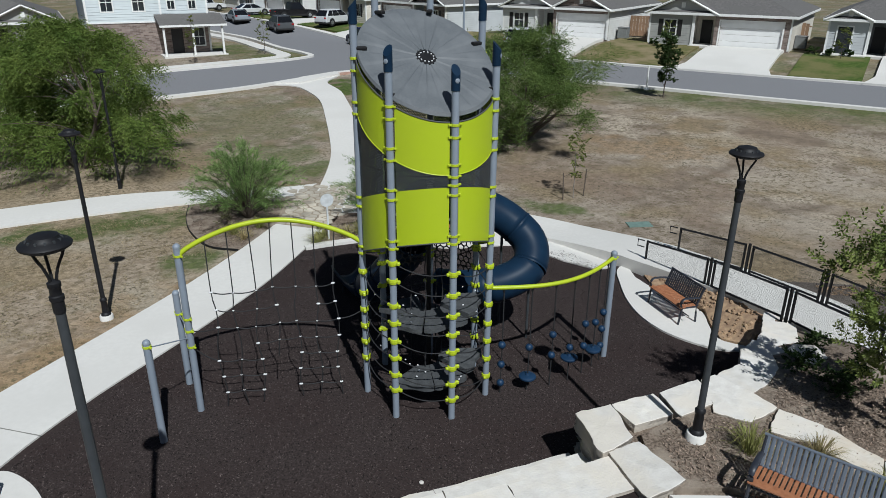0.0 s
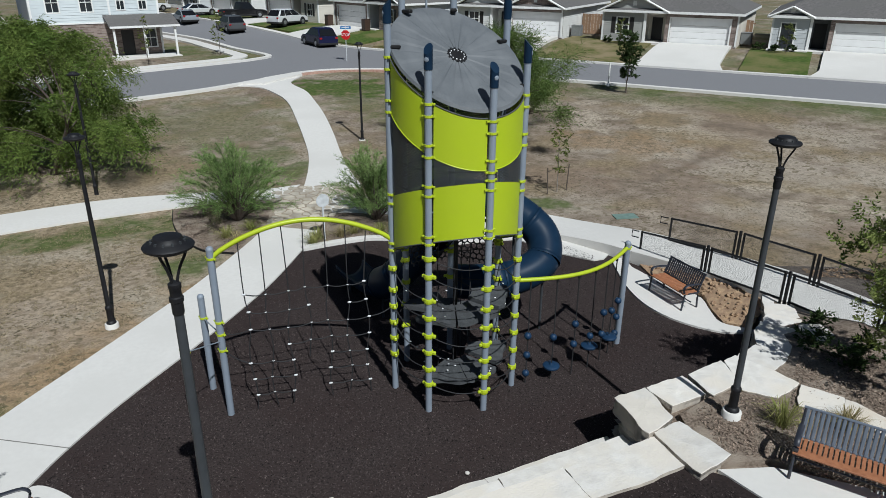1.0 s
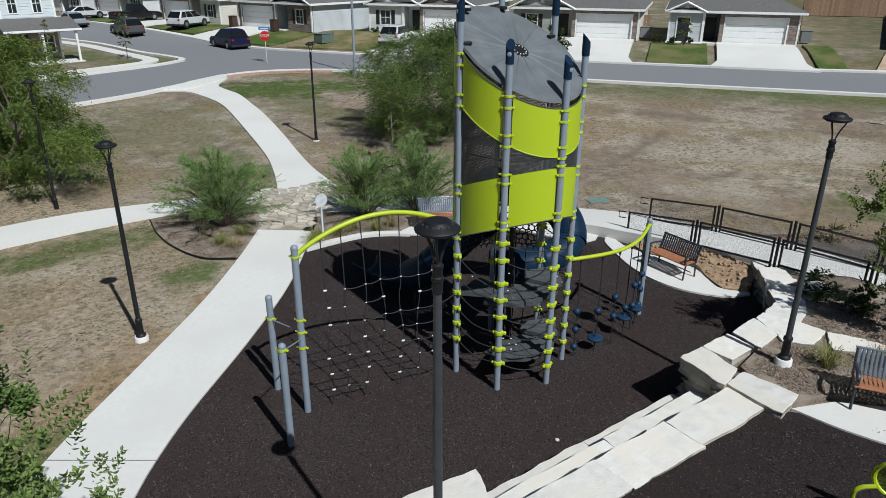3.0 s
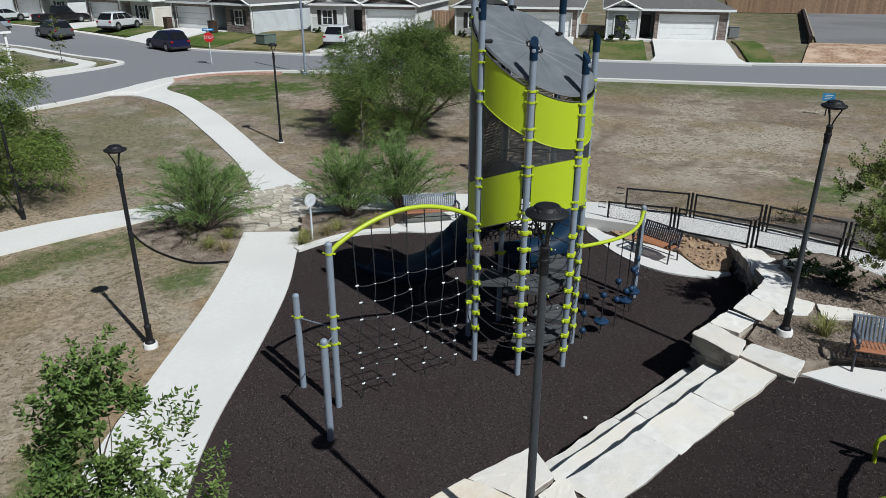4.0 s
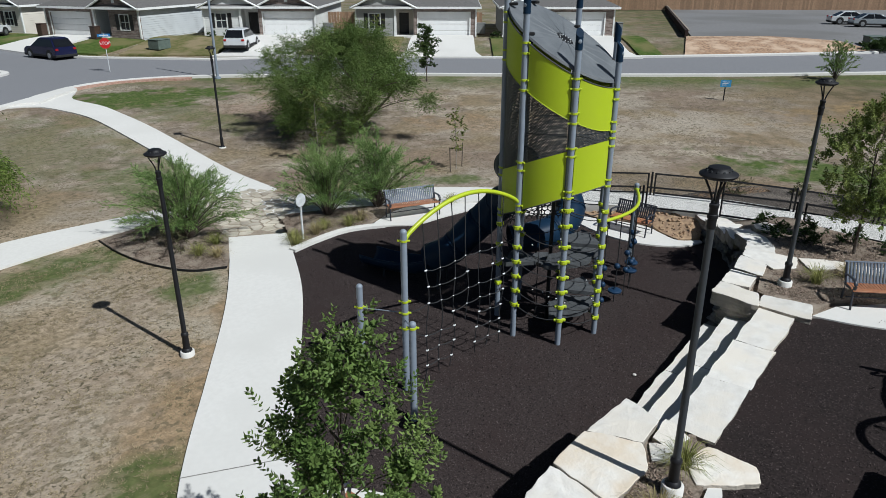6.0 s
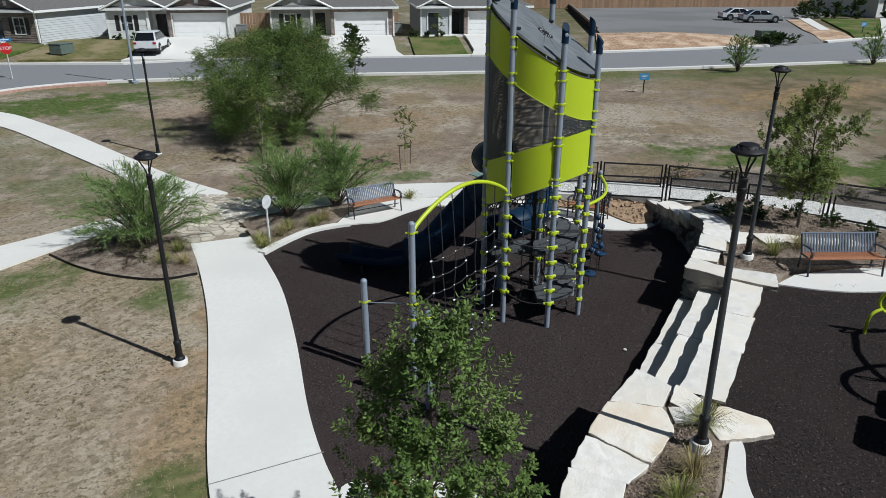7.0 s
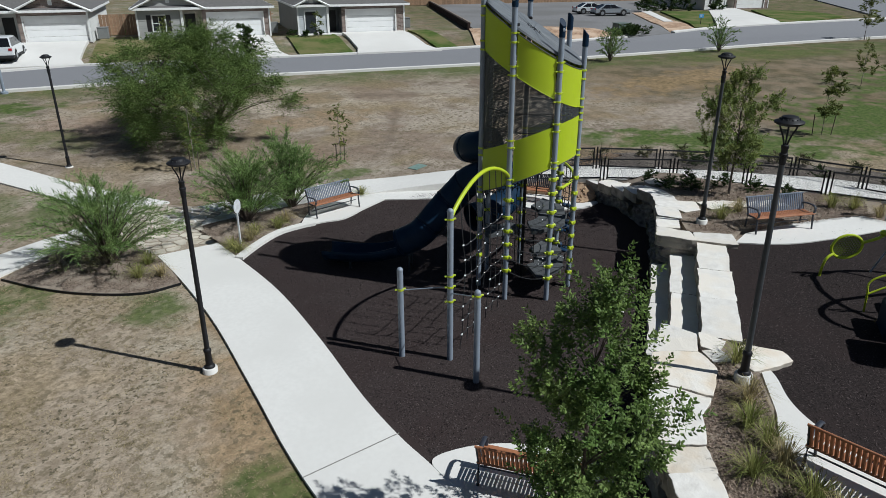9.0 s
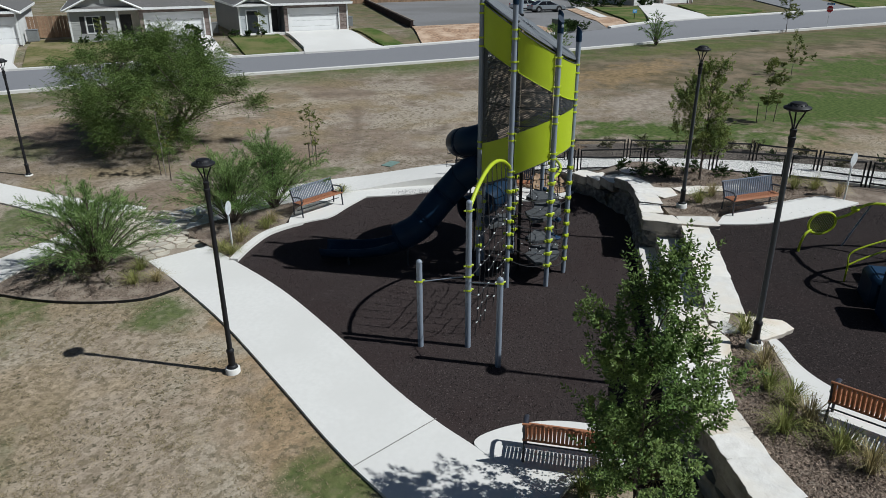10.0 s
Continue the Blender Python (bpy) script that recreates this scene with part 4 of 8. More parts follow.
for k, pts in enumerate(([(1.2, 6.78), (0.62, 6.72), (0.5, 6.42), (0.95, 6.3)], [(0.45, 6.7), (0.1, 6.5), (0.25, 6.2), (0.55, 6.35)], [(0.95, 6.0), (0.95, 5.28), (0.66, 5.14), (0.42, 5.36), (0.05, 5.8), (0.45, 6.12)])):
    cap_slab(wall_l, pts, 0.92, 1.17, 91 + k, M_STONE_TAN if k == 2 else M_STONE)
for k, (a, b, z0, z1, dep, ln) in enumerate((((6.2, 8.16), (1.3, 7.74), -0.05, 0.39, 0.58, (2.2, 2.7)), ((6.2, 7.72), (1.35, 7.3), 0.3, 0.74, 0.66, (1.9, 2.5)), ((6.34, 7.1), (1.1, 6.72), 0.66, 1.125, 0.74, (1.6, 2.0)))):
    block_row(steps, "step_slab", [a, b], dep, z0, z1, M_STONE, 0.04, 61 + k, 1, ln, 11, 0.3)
bm = bmesh.new()
box(bm, 1.4, 6.2, 6.3, 7.3, -0.1, 0.6)
part("backing", bm, M_ROCK_SHADED, steps)


# ---- the play tower ----
TC, TR = Vector((4.58, 11.36, 0)), 1.218
POST_A = [174.2, 225.6, 277.0, 328.4, 19.9, 71.3, 122.7]
tower = thing("play_tower", pose(TC.x, TC.y, 0), "tall round climbing tower with lime panels and slanted grey roof", "play tower")


def pol(a, r=TR, z=0.0):
    return Vector((r * math.cos(radians(a)), r * math.sin(radians(a)), z))


def roof_z(a, r=TR):
    return 6.55 + 0.75 * math.cos(radians(a - 97)) * r / TR


def up_bot(a):
    return 5.5 + 0.7 * math.cos(radians(a - 97))


def lo_top(a):
    return 4.1 - 0.5 * math.cos(radians(a - 85))


def lo_bot(a):
    return 3.08 - 0.55 * math.cos(radians(a - 85))


def clamp_mesh():
    bm = bmesh.new()
    lathe(bm, [(0.066, -0.048), (0.084, -0.04), (0.089, 0.0), (0.084, 0.04), (0.066, 0.048)], 14)
    box(bm, 0.06, 0.145, -0.03, 0.03, -0.036, 0.036, 0.016)
    box(bm, -0.13, -0.06, -0.026, 0.026, -0.03, 0.03, 0.014)
    return bm


def band_mesh():
    bm = bmesh.new()
    lathe(bm, [(0.066, -0.022), (0.075, -0.02), (0.075, 0.02), (0.066, 0.022)], 14)
    box(bm, -0.02, 0.02, 0.06, 0.12, -0.016, 0.016, 0.005)
    box(bm, -0.02, 0.02, -0.12, -0.06, -0.016, 0.016, 0.005)
    return bm


CLAMPS = {0: [2.68, 2.23, 1.88, 1.53, 1.18, 0.82], 1: [3.21, 2.86, 2.38, 2.03, 1.66, 1.31, 0.95, 0.62], 2: [3.02, 2.61, 2.2, 1.82, 1.46, 1.12, 0.77, 0.43],
          3: [2.83, 2.42, 2.04, 1.63, 1.25, 0.85, 0.45], 4: [2.75, 2.35, 1.95, 1.55, 1.15, 0.75], 5: [2.4, 1.8, 1.2], 6: [2.4, 1.9, 1.4, 0.9]}
clamp0 = band0 = None
for i, a in enumerate(POST_A):
    top = roof_z(a) + 0.74
    b = pol(a)
    bm = bmesh.new()
    cyl(bm, b + Vector((0, 0, -0.4)), b + Vector((0, 0, top - 0.36)), 0.0635, n=20, caps=True)
    post = part("post", bm, M_POST, tower, "pale blue-grey steel post", True)
    bm = bmesh.new()
    # slanted navy cap with its cut face turned outwards
    cyl(bm, (0, 0, -0.36), (0, 0, 0.02), 0.073, n=18)
    for v in bm.verts:
        if v.co.z > 0:
            v.co.z += v.co.x * 1.1 - 0.06
    cap = part("post_cap", bm, M_NAVY, post, "navy plastic cap with a slanted top", False)
    cap.matrix_basis = Matrix.Translation(b + Vector((0, 0, top))) @ Matrix.Rotation(radians(a + 180), 4, "Z")
    bm = bmesh.new()
    ball(bm, (0.068, 0, -0.2), 0.04, 8, (0.35, 1, 1))
    eye = part("cap_disc", bm, M_POST, post)
    eye.matrix_basis = Matrix.Translation(b + Vector((0, 0, top))) @ Matrix.Rotation(radians(a), 4, "Z")
    for z in CLAMPS[i]:
        m = Matrix.Translation(b + Vector((0, 0, z))) @ Matrix.Rotation(radians(a + 90), 4, "Z")
        if clamp0 is None:
            clamp0 = part("clamp", clamp_mesh(), M_LIME, tower, "chunky lime rope clamp")
            clamp0.matrix_basis = m
        else:
            share(clamp0, m)
    for z in (roof_z(a) - 0.16, roof_z(a) - 0.36, up_bot(a) + 0.18, up_bot(a) - 0.02, lo_top(a) + 0.05, lo_top(a) - 0.12, lo_bot(a) + 0.12, lo_bot(a) - 0.02):
        m = Matrix.Translation(b + Vector((0, 0, z))) @ Matrix.Rotation(radians(a), 4, "Z")
        if band0 is None:
            band0 = part("band", band_mesh(), M_LIME, tower, "thin lime band round a post")
            band0.matrix_basis = m
        else:
            share(band0, m)


def panel(a0, a1, zb, zt, t=0.012, r=1.2, n=14, sag=0.0, inset=0.02):
    """A curved sheet between two posts, with UVs in metres for its punching."""
    bm = bmesh.new()
    uv = bm.loops.layers.uv.new("UVMap")
    cols = []
    for k in range(n + 1):
        a = a0 + (a1 - a0) * k / n
        bow = sag * math.sin(math.pi * k / n)
        cols.append([(a, zb(a) + bow, zt(a) + bow)])
    for rr, flip in ((r, False), (r - t, True)):
        vs = [(bm.verts.new(pol(a, rr, z0)), bm.verts.new(pol(a, rr, z1)), a, z0, z1) for ((a, z0, z1),) in cols]
        for p, q in zip(vs, vs[1:]):
            f = bm.faces.new((p[0], q[0], q[1], p[1]) if not flip else (p[1], q[1], q[0], p[0]))
            for lp in f.loops:
                ang = p[2] if lp.vert in (p[0], p[1]) else q[2]
                lp[uv].uv = (radians(ang) * r, lp.vert.co.z)
    return bm


def edge_rail(a0, a1, zf, r=1.2, rad=0.013, n=14):
    bm = bmesh.new()
    sweep(bm, [pol(a0 + (a1 - a0) * k / n, r, zf(a0 + (a1 - a0) * k / n)) for k in range(n + 1)], rad, 6)
    return bm


for i in range(7):
    a0, a1 = POST_A[i], POST_A[(i + 1) % 7]
    if a1 < a0:
        a1 += 360
    a0, a1 = a0 + 4.0, a1 - 4.0
    part("upper_panel", panel(a0, a1, up_bot, lambda a: roof_z(a) - 0.13), M_LIME_SHEET, tower, "lime perforated steel panel", True)
    part("panel_rail", edge_rail(a0, a1, lambda a: roof_z(a) - 0.12), M_DECK, tower)
    part("panel_rail", edge_rail(a0, a1, lambda a: up_bot(a) + 0.005, 1.203, 0.008), M_LIME, tower)
    part("mesh_panel", panel(a0, a1, lo_top, lambda a: up_bot(a) - 0.004, 0.006, 1.192), M_MESH, tower, "dark grey perforated steel panel", True)
    if i in (4, 5):
        part("hex_panel", panel(a0, a1, lambda a: 2.2, lambda a: 3.0, 0.01, 1.15), M_HEX, tower, "black panel punched with large holes", True)
    else:
        part("lower_panel", panel(a0, a1, lo_bot, lo_top), M_LIME_SHEET, tower, "lime perforated steel panel", True)
        part("panel_rail", edge_rail(a0, a1, lambda a: lo_bot(a) - 0.01), M_DECK, tower)
    # railings seen through the mesh
    for z in (4.3, 4.75):
        bm = bmesh.new()
        cyl(bm, pol(a0, 1.1, z), pol(a1, 1.1, z), 0.015, n=6)
        part("guard_bar", bm, M_DARK, tower)

# roof disc of radial ribs with an open hub
bm = bmesh.new()
N = 112
rings = []
for r in (0.17, 0.24, 0.5, 0.8, 1.08, 1.165, 1.185):
    ring = []
    for k in range(N):
        a = 360 * k / N
        rib = 0.016 * (1 if (k % 8) < 4 else 0) * (1 if r < 1.1 else 0)
        if r == 1.185:
            rib = -0.05
        ring.append(bm.verts.new(pol(a, r, roof_z(a, r) + rib)))
    rings.append(ring)
for p, q in zip(rings, rings[1:]):
    for k in range(N):
        bm.faces.new((p[k], q[k], q[(k + 1) % N], p[(k + 1) % N]))
roof = part("roof", bm, M_ROOF_DISC, tower, "slanted grey ribbed plastic roof disc")
roof.modifiers.new("solid", "SOLIDIFY").thickness = 0.03
hubm = Matrix.Translation((0, 0, 6.55)) @ Matrix.Rotation(radians(7), 4, "Z") @ Matrix.Rotation(math.atan(0.75 / TR), 4, "X")
bm = bmesh.new()
cyl(bm, (0, 0, -0.02), (0, 0, 0.004), 0.185, n=28)
hub = part("hub", bm, M_DARK, tower, "dark round hub plate", True)
hub.matrix_basis = hubm
for k in range(12):
    bm = bmesh.new()
    p = pol(30 * k, 0.13)
    cyl(bm, p, p + Vector((0, 0, 0.02)), 0.014, n=6)
    part("hub_bolt", bm, M_BEAD, hub, "pale bolt")
for i, a in enumerate(POST_A):
    bm = bmesh.new()
    box(bm, -0.16, 0.06, -0.05, 0.05, -0.03, 0.03, 0.015)
    o = part("roof_bracket", bm, M_DARK, tower)
    o.matrix_basis = Matrix.Translation(pol(a, TR - 0.06, roof_z(a) + 0.0)) @ Matrix.Rotation(radians(a), 4, "Z")


def wedge_deck(name, a0, a1, z0, z1, r0, r1, n=16, wave=0.0):
    bm = bmesh.new()
    pr = []
    for k in range(n + 1):
        t = k / n
        a, z = a0 + (a1 - a0) * t, z0 + (z1 - z0) * t
        ro = r1 + wave * math.sin(t * 9)
        pr.append([bm.verts.new(pol(a, r0, z)), bm.verts.new(pol(a, ro, z + 0.01 * math.sin(t * 20))), bm.verts.new(pol(a, ro, z - 0.09)), bm.verts.new(pol(a, r0, z - 0.09))])
    for p, q in zip(pr, pr[1:]):
        for j in range(4):
            bm.faces.new((p[j], p[(j + 1) % 4], q[(j + 1) % 4], q[j]))
    bm.faces.new(pr[0][::-1])
    bm.faces.new(pr[-1])
    bmesh.ops.recalc_face_normals(bm, faces=bm.faces[:])
    return part(name, bm, M_DECK, tower, "wavy dark grey climbing platform")


for a0, a1, z in ((215, 262, 0.62), (263, 300, 0.66), (301, 345, 0.82), (205, 250, 1.86), (252, 300, 1.9), (302, 350, 2.02), (30, 80, 1.3), (85, 140, 1.5)):
    wedge_deck("platform", a0, a1, z, z + 0.04, 0.3 if z < 1 else 0.35, 1.06, 14, 0.035)
bm = bmesh.new()
lathe(bm, [(1.08, 3.16), (1.1, 3.2), (1.08, 3.24)], 28)
bmesh.ops.delete(bm, geom=[v for v in bm.verts if v.co.y < 0.35], context="VERTS")
bmesh.ops.contextual_create(bm, geom=[e for e in bm.edges if e.is_boundary])
part("deck", bm, M_DECK, tower, "dark top deck")
bm = bmesh.new()
cyl(bm, (0.05, 0.05, -0.3), (0.05, 0.05, 3.2), 0.045, n=12)
part("centre_pole", bm, M_DARK, tower, "", True)
for a in (40, 150, 250, 320):
    bm = bmesh.new()
    pts = [pol(a, 0.32, 0.1 + 0.3 * k) + Vector((0.02 * math.sin(k * 2.0), 0.02 * math.cos(k * 1.7), 0)) for k in range(11)]
    sweep(bm, pts, 0.013, 5)
    part("inner_rope", bm, M_ROPE, tower)

# ropes from clamp to clamp
for i in range(7):
    j = (i + 1) % 7
    for n, z in enumerate(CLAMPS[i]):
        z2 = min(CLAMPS[j], key=lambda q: abs(q - (z - 0.22 if i < 4 else z)))
        a, b = pol(POST_A[i], TR, z), pol(POST_A[j], TR, z2)
        bm = bmesh.new()
        pts = []
        for k in range(11):
            t = k / 10
            p = a.lerp(b, t)
            bulge = math.sin(math.pi * t)
            p += Vector((p.x, p.y, 0)).normalized() * 0.07 * bulge + Vector((0, 0, -0.10 * bulge))
            pts.append(p)
        sweep(bm, pts, 0.011, 5)
        part("rope", bm, M_ROPE, tower)
for k in range(26):
    r = random.Random(100 + k)
    a = r.choice((200, 225, 250, 277, 300, 328)) + r.uniform(-18, 18)
    bm = bmesh.new()
    ball(bm, (0, 0, 0), 0.013, 6, (1.6, 1, 1))
    o = part("rope_fitting", bm, M_BEAD, tower)
    o.matrix_basis = Matrix.Translation(pol(a, r.uniform(0.5, 1.15), r.choice((0.7, 0.9, 1.2, 1.7, 2.0, 2.3)))) @ Matrix.Rotation(radians(a + 90), 4, "Z")

# ---- tube slides ----
def tube_slide(name, label, pts, n_sec, chute=None, legs=()):
    e = thing(name, Matrix.Identity(4), label, "slide", "tube slides")
    path = smooth_path(pts, 6)
    last = len(path) - 1
    cuts = [round(last * k / n_sec) for k in range(n_sec + 1)]
    for a, b in zip(cuts, cuts[1:]):
        bm = bmesh.new()
        sweep(bm, path[a:b + 1], 0.38, 24, caps=False)
        sec = part("tube_section", bm, M_NAVY, e, "glossy navy tube section", True)
        sec.modifiers.new("solid", "SOLIDIFY").thickness = 0.015
        bm = bmesh.new()
        d = (path[b] - path[b - 1]).normalized()
        sweep(bm, [path[b] - d * 0.02, path[b] - d * 0.019, path[b] + d * 0.019, path[b] + d * 0.02], 0.4, 24, caps=False, radii=[0.385, 0.41, 0.41, 0.385])
        part("flange", bm, M_NAVY, e, "raised joint flange", True)
    if chute:
        bm = bmesh.new()
        sweep(bm, smooth_path(chute, 6), 0.37, 16, arc=(math.pi, math.pi * 2))
        ch = part("exit_chute", bm, M_NAVY, e, "open navy exit chute", True)
        ch.modifiers.new("solid", "SOLIDIFY").thickness = 0.03
    for x, y, h, dx in legs:
        bm = bmesh.new()
        for sgn in ((-1, 1) if dx else (0,)):
            cyl(bm, (x + sgn * dx, y + sgn * 0.1, -0.2), (x + sgn * dx, y + sgn * 0.1, h), 0.03, n=10)
        if dx:
            cyl(bm, (x - dx, y - 0.1, h), (x + dx, y + 0.1, h), 0.03, n=10)
        part("support", bm, M_LAMP_GREY, e, "dark steel slide support", True)
    return e


tube_slide("spiral_slide", "glossy navy plastic tube slide curling out of the tower",
           [(4.75, 12.3, 3.7), (4.95, 12.85, 3.5), (5.5, 13.3, 3.3), (6.2, 13.5, 3.1), (6.9, 13.35, 2.78), (7.38, 12.95, 2.3), (7.25, 12.55, 1.85), (6.65, 12.45, 1.58), (5.95, 12.65, 1.45), (5.35, 13.1, 1.35)], 6,
           legs=((7.3, 12.6, 1.5, 0.0), (6.9, 13.35, 2.45, 0.0), (5.6, 12.9, 1.0, 0.0)))
tube_slide("straight_slide", "navy plastic tube slide dropping to an open exit chute",
           [(4.6, 12.4, 2.9), (4.75, 12.95, 2.62), (4.72, 13.3, 2.25), (4.48, 13.75, 1.7), (4.2, 14.15, 1.17), (4.07, 14.7, 0.82)], 4,
           [(4.07, 14.7, 0.84), (4.0, 15.4, 0.6), (3.9, 16.2, 0.5), (3.8, 16.95, 0.48)], ((4.3, 14.55, 0.45, 0.3), (3.9, 16.2, 0.2, 0.3)))


# ---- net climber ----
def capped_post(parent, x, y, h, r=0.065):
    bm = bmesh.new()
    cyl(bm, (x, y, -0.3), (x, y, h - 0.05), r, n=18)
    p = part("post", bm, M_POST, parent, "pale blue-grey steel post", True)
    bm = bmesh.new()
    ball(bm, (x, y, h - 0.06), r + 0.004, 10)
    part("dome_cap", bm, M_BEAD if False else M_POST, p, "", True)
    return p


net = thing("net_climber", Matrix.Identity(4), "hanging rope net under a lime arch between posts", "net climber")
A, B, C = Vector((0.145, 11.73, 0)), Vector((-0.108, 12.76, 0)), Vector((-0.475, 10.91, 0))
for p, h, zs in ((A, 3.47, (3.25, 2.0, 1.75, 1.42)), (B, 2.12, (1.62,)), (C, 2.1, (1.98,))):
    capped_post(net, p.x, p.y, h)
    for z in zs:
        o = share(band0, Matrix.Translation((p.x, p.y, z)) @ Matrix.Rotation(radians(40), 4, "Z"), net)
for a, b in ((A + Vector((0, 0, 1.75)), B + Vector((0, 0, 1.6))), (A + Vector((0, 0, 1.6)), C + Vector((0, 0, 1.95)))):
    bm = bmesh.new()
    cyl(bm, a, b, 0.012, n=8)
    part("brace_bar", bm, M_POST, net, "thin grey steel brace")
P1 = TC + pol(POST_A[0])
ARCH = []
for k in range(21):
    t = k / 20
    p = A.lerp(P1, t)
    p.z = 3.25 + 0.55 * math.sin(math.pi * t) ** 0.8
    ARCH.append(p)
bm = bmesh.new()
sweep(bm, ARCH, 0.045, 12)
part("arch_beam", bm, M_LIME, net, "curved lime steel beam", True)


def arch_z(t):
    f = t * 20
    i = min(int(f), 19)
    return ARCH[i].lerp(ARCH[i + 1], f - i)


NODES = (2.5, 2.14, 1.78, 1.43, 1.07, 0.71, 0.34)
AP = (P1 - A).normalized()
OUT = Vector((AP.y, -AP.x, 0))


def net_node(c, z):
    """Knot of rope c at height z; the net bellies a little towards the steps."""
    p = A.lerp(P1, 0.155 + 0.113 * c + 0.012 * math.sin(2.3 * c + 4.0 * z))
    return Vector((p.x, p.y, z + 0.03 * math.sin(1.7 * c + z))) + OUT * (0.10 * math.sin(math.pi * min(z, 3.2) / 3.4))


def sag(a, b, d=0.03, n=5):
    return [a.lerp(b, k / n) - Vector((0, 0, d * math.sin(math.pi * k / n))) for k in range(n + 1)]


LOWEST = (0.02, 0.02, 0.06, 1.07, 0.05, 0.1, 0.02)
for c in range(7):
    top = arch_z(0.145 + 0.117 * c)
    pts = [top] + [net_node(c, z) for z in NODES if z >= LOWEST[c] - 0.01]
    if LOWEST[c] < 0.2:
        pts.append(net_node(c, LOWEST[c]))
    bm = bmesh.new()
    sweep(bm, smooth_path(pts, 3), 0.011, 5)
    part("net_rope", bm, M_ROPE, net)
bead0 = None


def bead(p, size=1.0, turn=0.0):
    global bead0
    m = Matrix.Translation(p) @ Matrix.Rotation(math.atan2(AP.y, AP.x) + turn, 4, "Z") @ Matrix.Diagonal((1.9 * size, size, size, 1))
    if bead0 is None:
        bm = bmesh.new()
        ball(bm, (0, 0, 0), 0.0155, 6, (1.0, 1, 1))
        bead0 = part("net_fitting", bm, M_BEAD, net, "white rope fitting", True)
        bead0.matrix_basis = m
    else:
        share(bead0, m)


# strands from rope to rope in each row of knots
for row, spans in enumerate((((0, 6),), ((0, 3), (5, 6)), ((0, 6),), ((2, 6),), ((0, 2), (4, 6)), ((0, 2), (4, 6)), ((0, 2), (4, 6)))):
    z = NODES[row]
    for lo, hi in spans:
        pts = []
        for c in range(lo, hi):
            pts += sag(net_node(c, z), net_node(c + 1, z))[:-1]
        pts.append(net_node(hi, z))
        bm = bmesh.new()
        sweep(bm, pts, 0.011, 5)
        part("net_rope", bm, M_ROPE, net)
        for c in range(lo, hi + 1):
            bead(net_node(c, z), 1.35 if c in (lo, hi) else 0.85)
for a, b in ((net_node(0, 1.78), A + Vector((0, 0, 1.75))), (net_node(0, 1.07), A + Vector((0, 0, 1.42))), (net_node(6, 1.78), P1 + Vector((0, 0, 1.88)))):
    bm = bmesh.new()
    sweep(bm, sag(a, b, 0.05), 0.011, 5)
    part("net_rope", bm, M_ROPE, net)

# ---- hanging step climber ----
hang = thing("hanging_step_climber", Matrix.Identity(4), "lime beam with hanging ropes, navy discs and balls", "rope climber")
R = Vector((8.64, 11.38, 0))
capped_post(hang, R.x, R.y, 2.52)
share(band0, Matrix.Translation((R.x, R.y, 2.36)) @ Matrix.Rotation(radians(100), 4, "Z"), hang)
P4 = TC + pol(POST_A[3])
BEAM = []
for k in range(17):
    t = k / 16
    p = P4.lerp(R, t) + Vector((0.1, -0.38, 0)) * math.sin(math.pi * t)
    p.z = 2.37 - 0.04 * math.sin(math.pi * t)
    BEAM.append(p)
bm = bmesh.new()
sweep(bm, BEAM, 0.042, 12)
part("beam", bm, M_LIME, hang, "curved lime steel beam", True)
HANGERS = [(0.09, (1.11, 0.67, 0.24), None), (0.26, (1.0,), 0.33), (0.42, (1.2, 0.73), None), (0.57, (0.78,), 0.55), (0.71, (1.18, 0.66), None), (0.83, (1.07,), 0.43), (0.93, (1.18, 0.78, 0.37), None)]
for t, balls, disc in HANGERS:
    f = t * 16
    i = int(f)
    p = BEAM[i].lerp(BEAM[i + 1], f - i)
    bm = bmesh.new()
    sweep(bm, [p, Vector((p.x + 0.01, p.y, p.z * 0.5)), Vector((p.x, p.y, -0.02))], 0.013, 6)
    part("hanging_rope", bm, M_ROPE, hang)
    bm = bmesh.new()
    cyl(bm, p + Vector((0, 0, -0.1)), p + Vector((0, 0, -0.03)), 0.024, n=8)
    part("rope_clip", bm, M_DARK, hang)
    if disc:
        bm = bmesh.new()
        lathe(bm, [(0.03, -0.05), (0.15, -0.045), (0.175, -0.02), (0.175, 0.01), (0.15, 0.03), (0.05, 0.035), (0.035, 0.07)], 20, (p.x, p.y, disc))
        part("step_disc", bm, M_DISC, hang, "navy plastic step disc", True)
    for z in balls:
        bm = bmesh.new()
        lathe(bm, [(0.02, -0.075), (0.05, -0.062), (0.072, -0.03), (0.078, 0.0), (0.072, 0.03), (0.05, 0.062), (0.02, 0.075)], 14, (p.x, p.y, z))
        part("step_ball", bm, M_DISC, hang, "navy plastic ball", True)


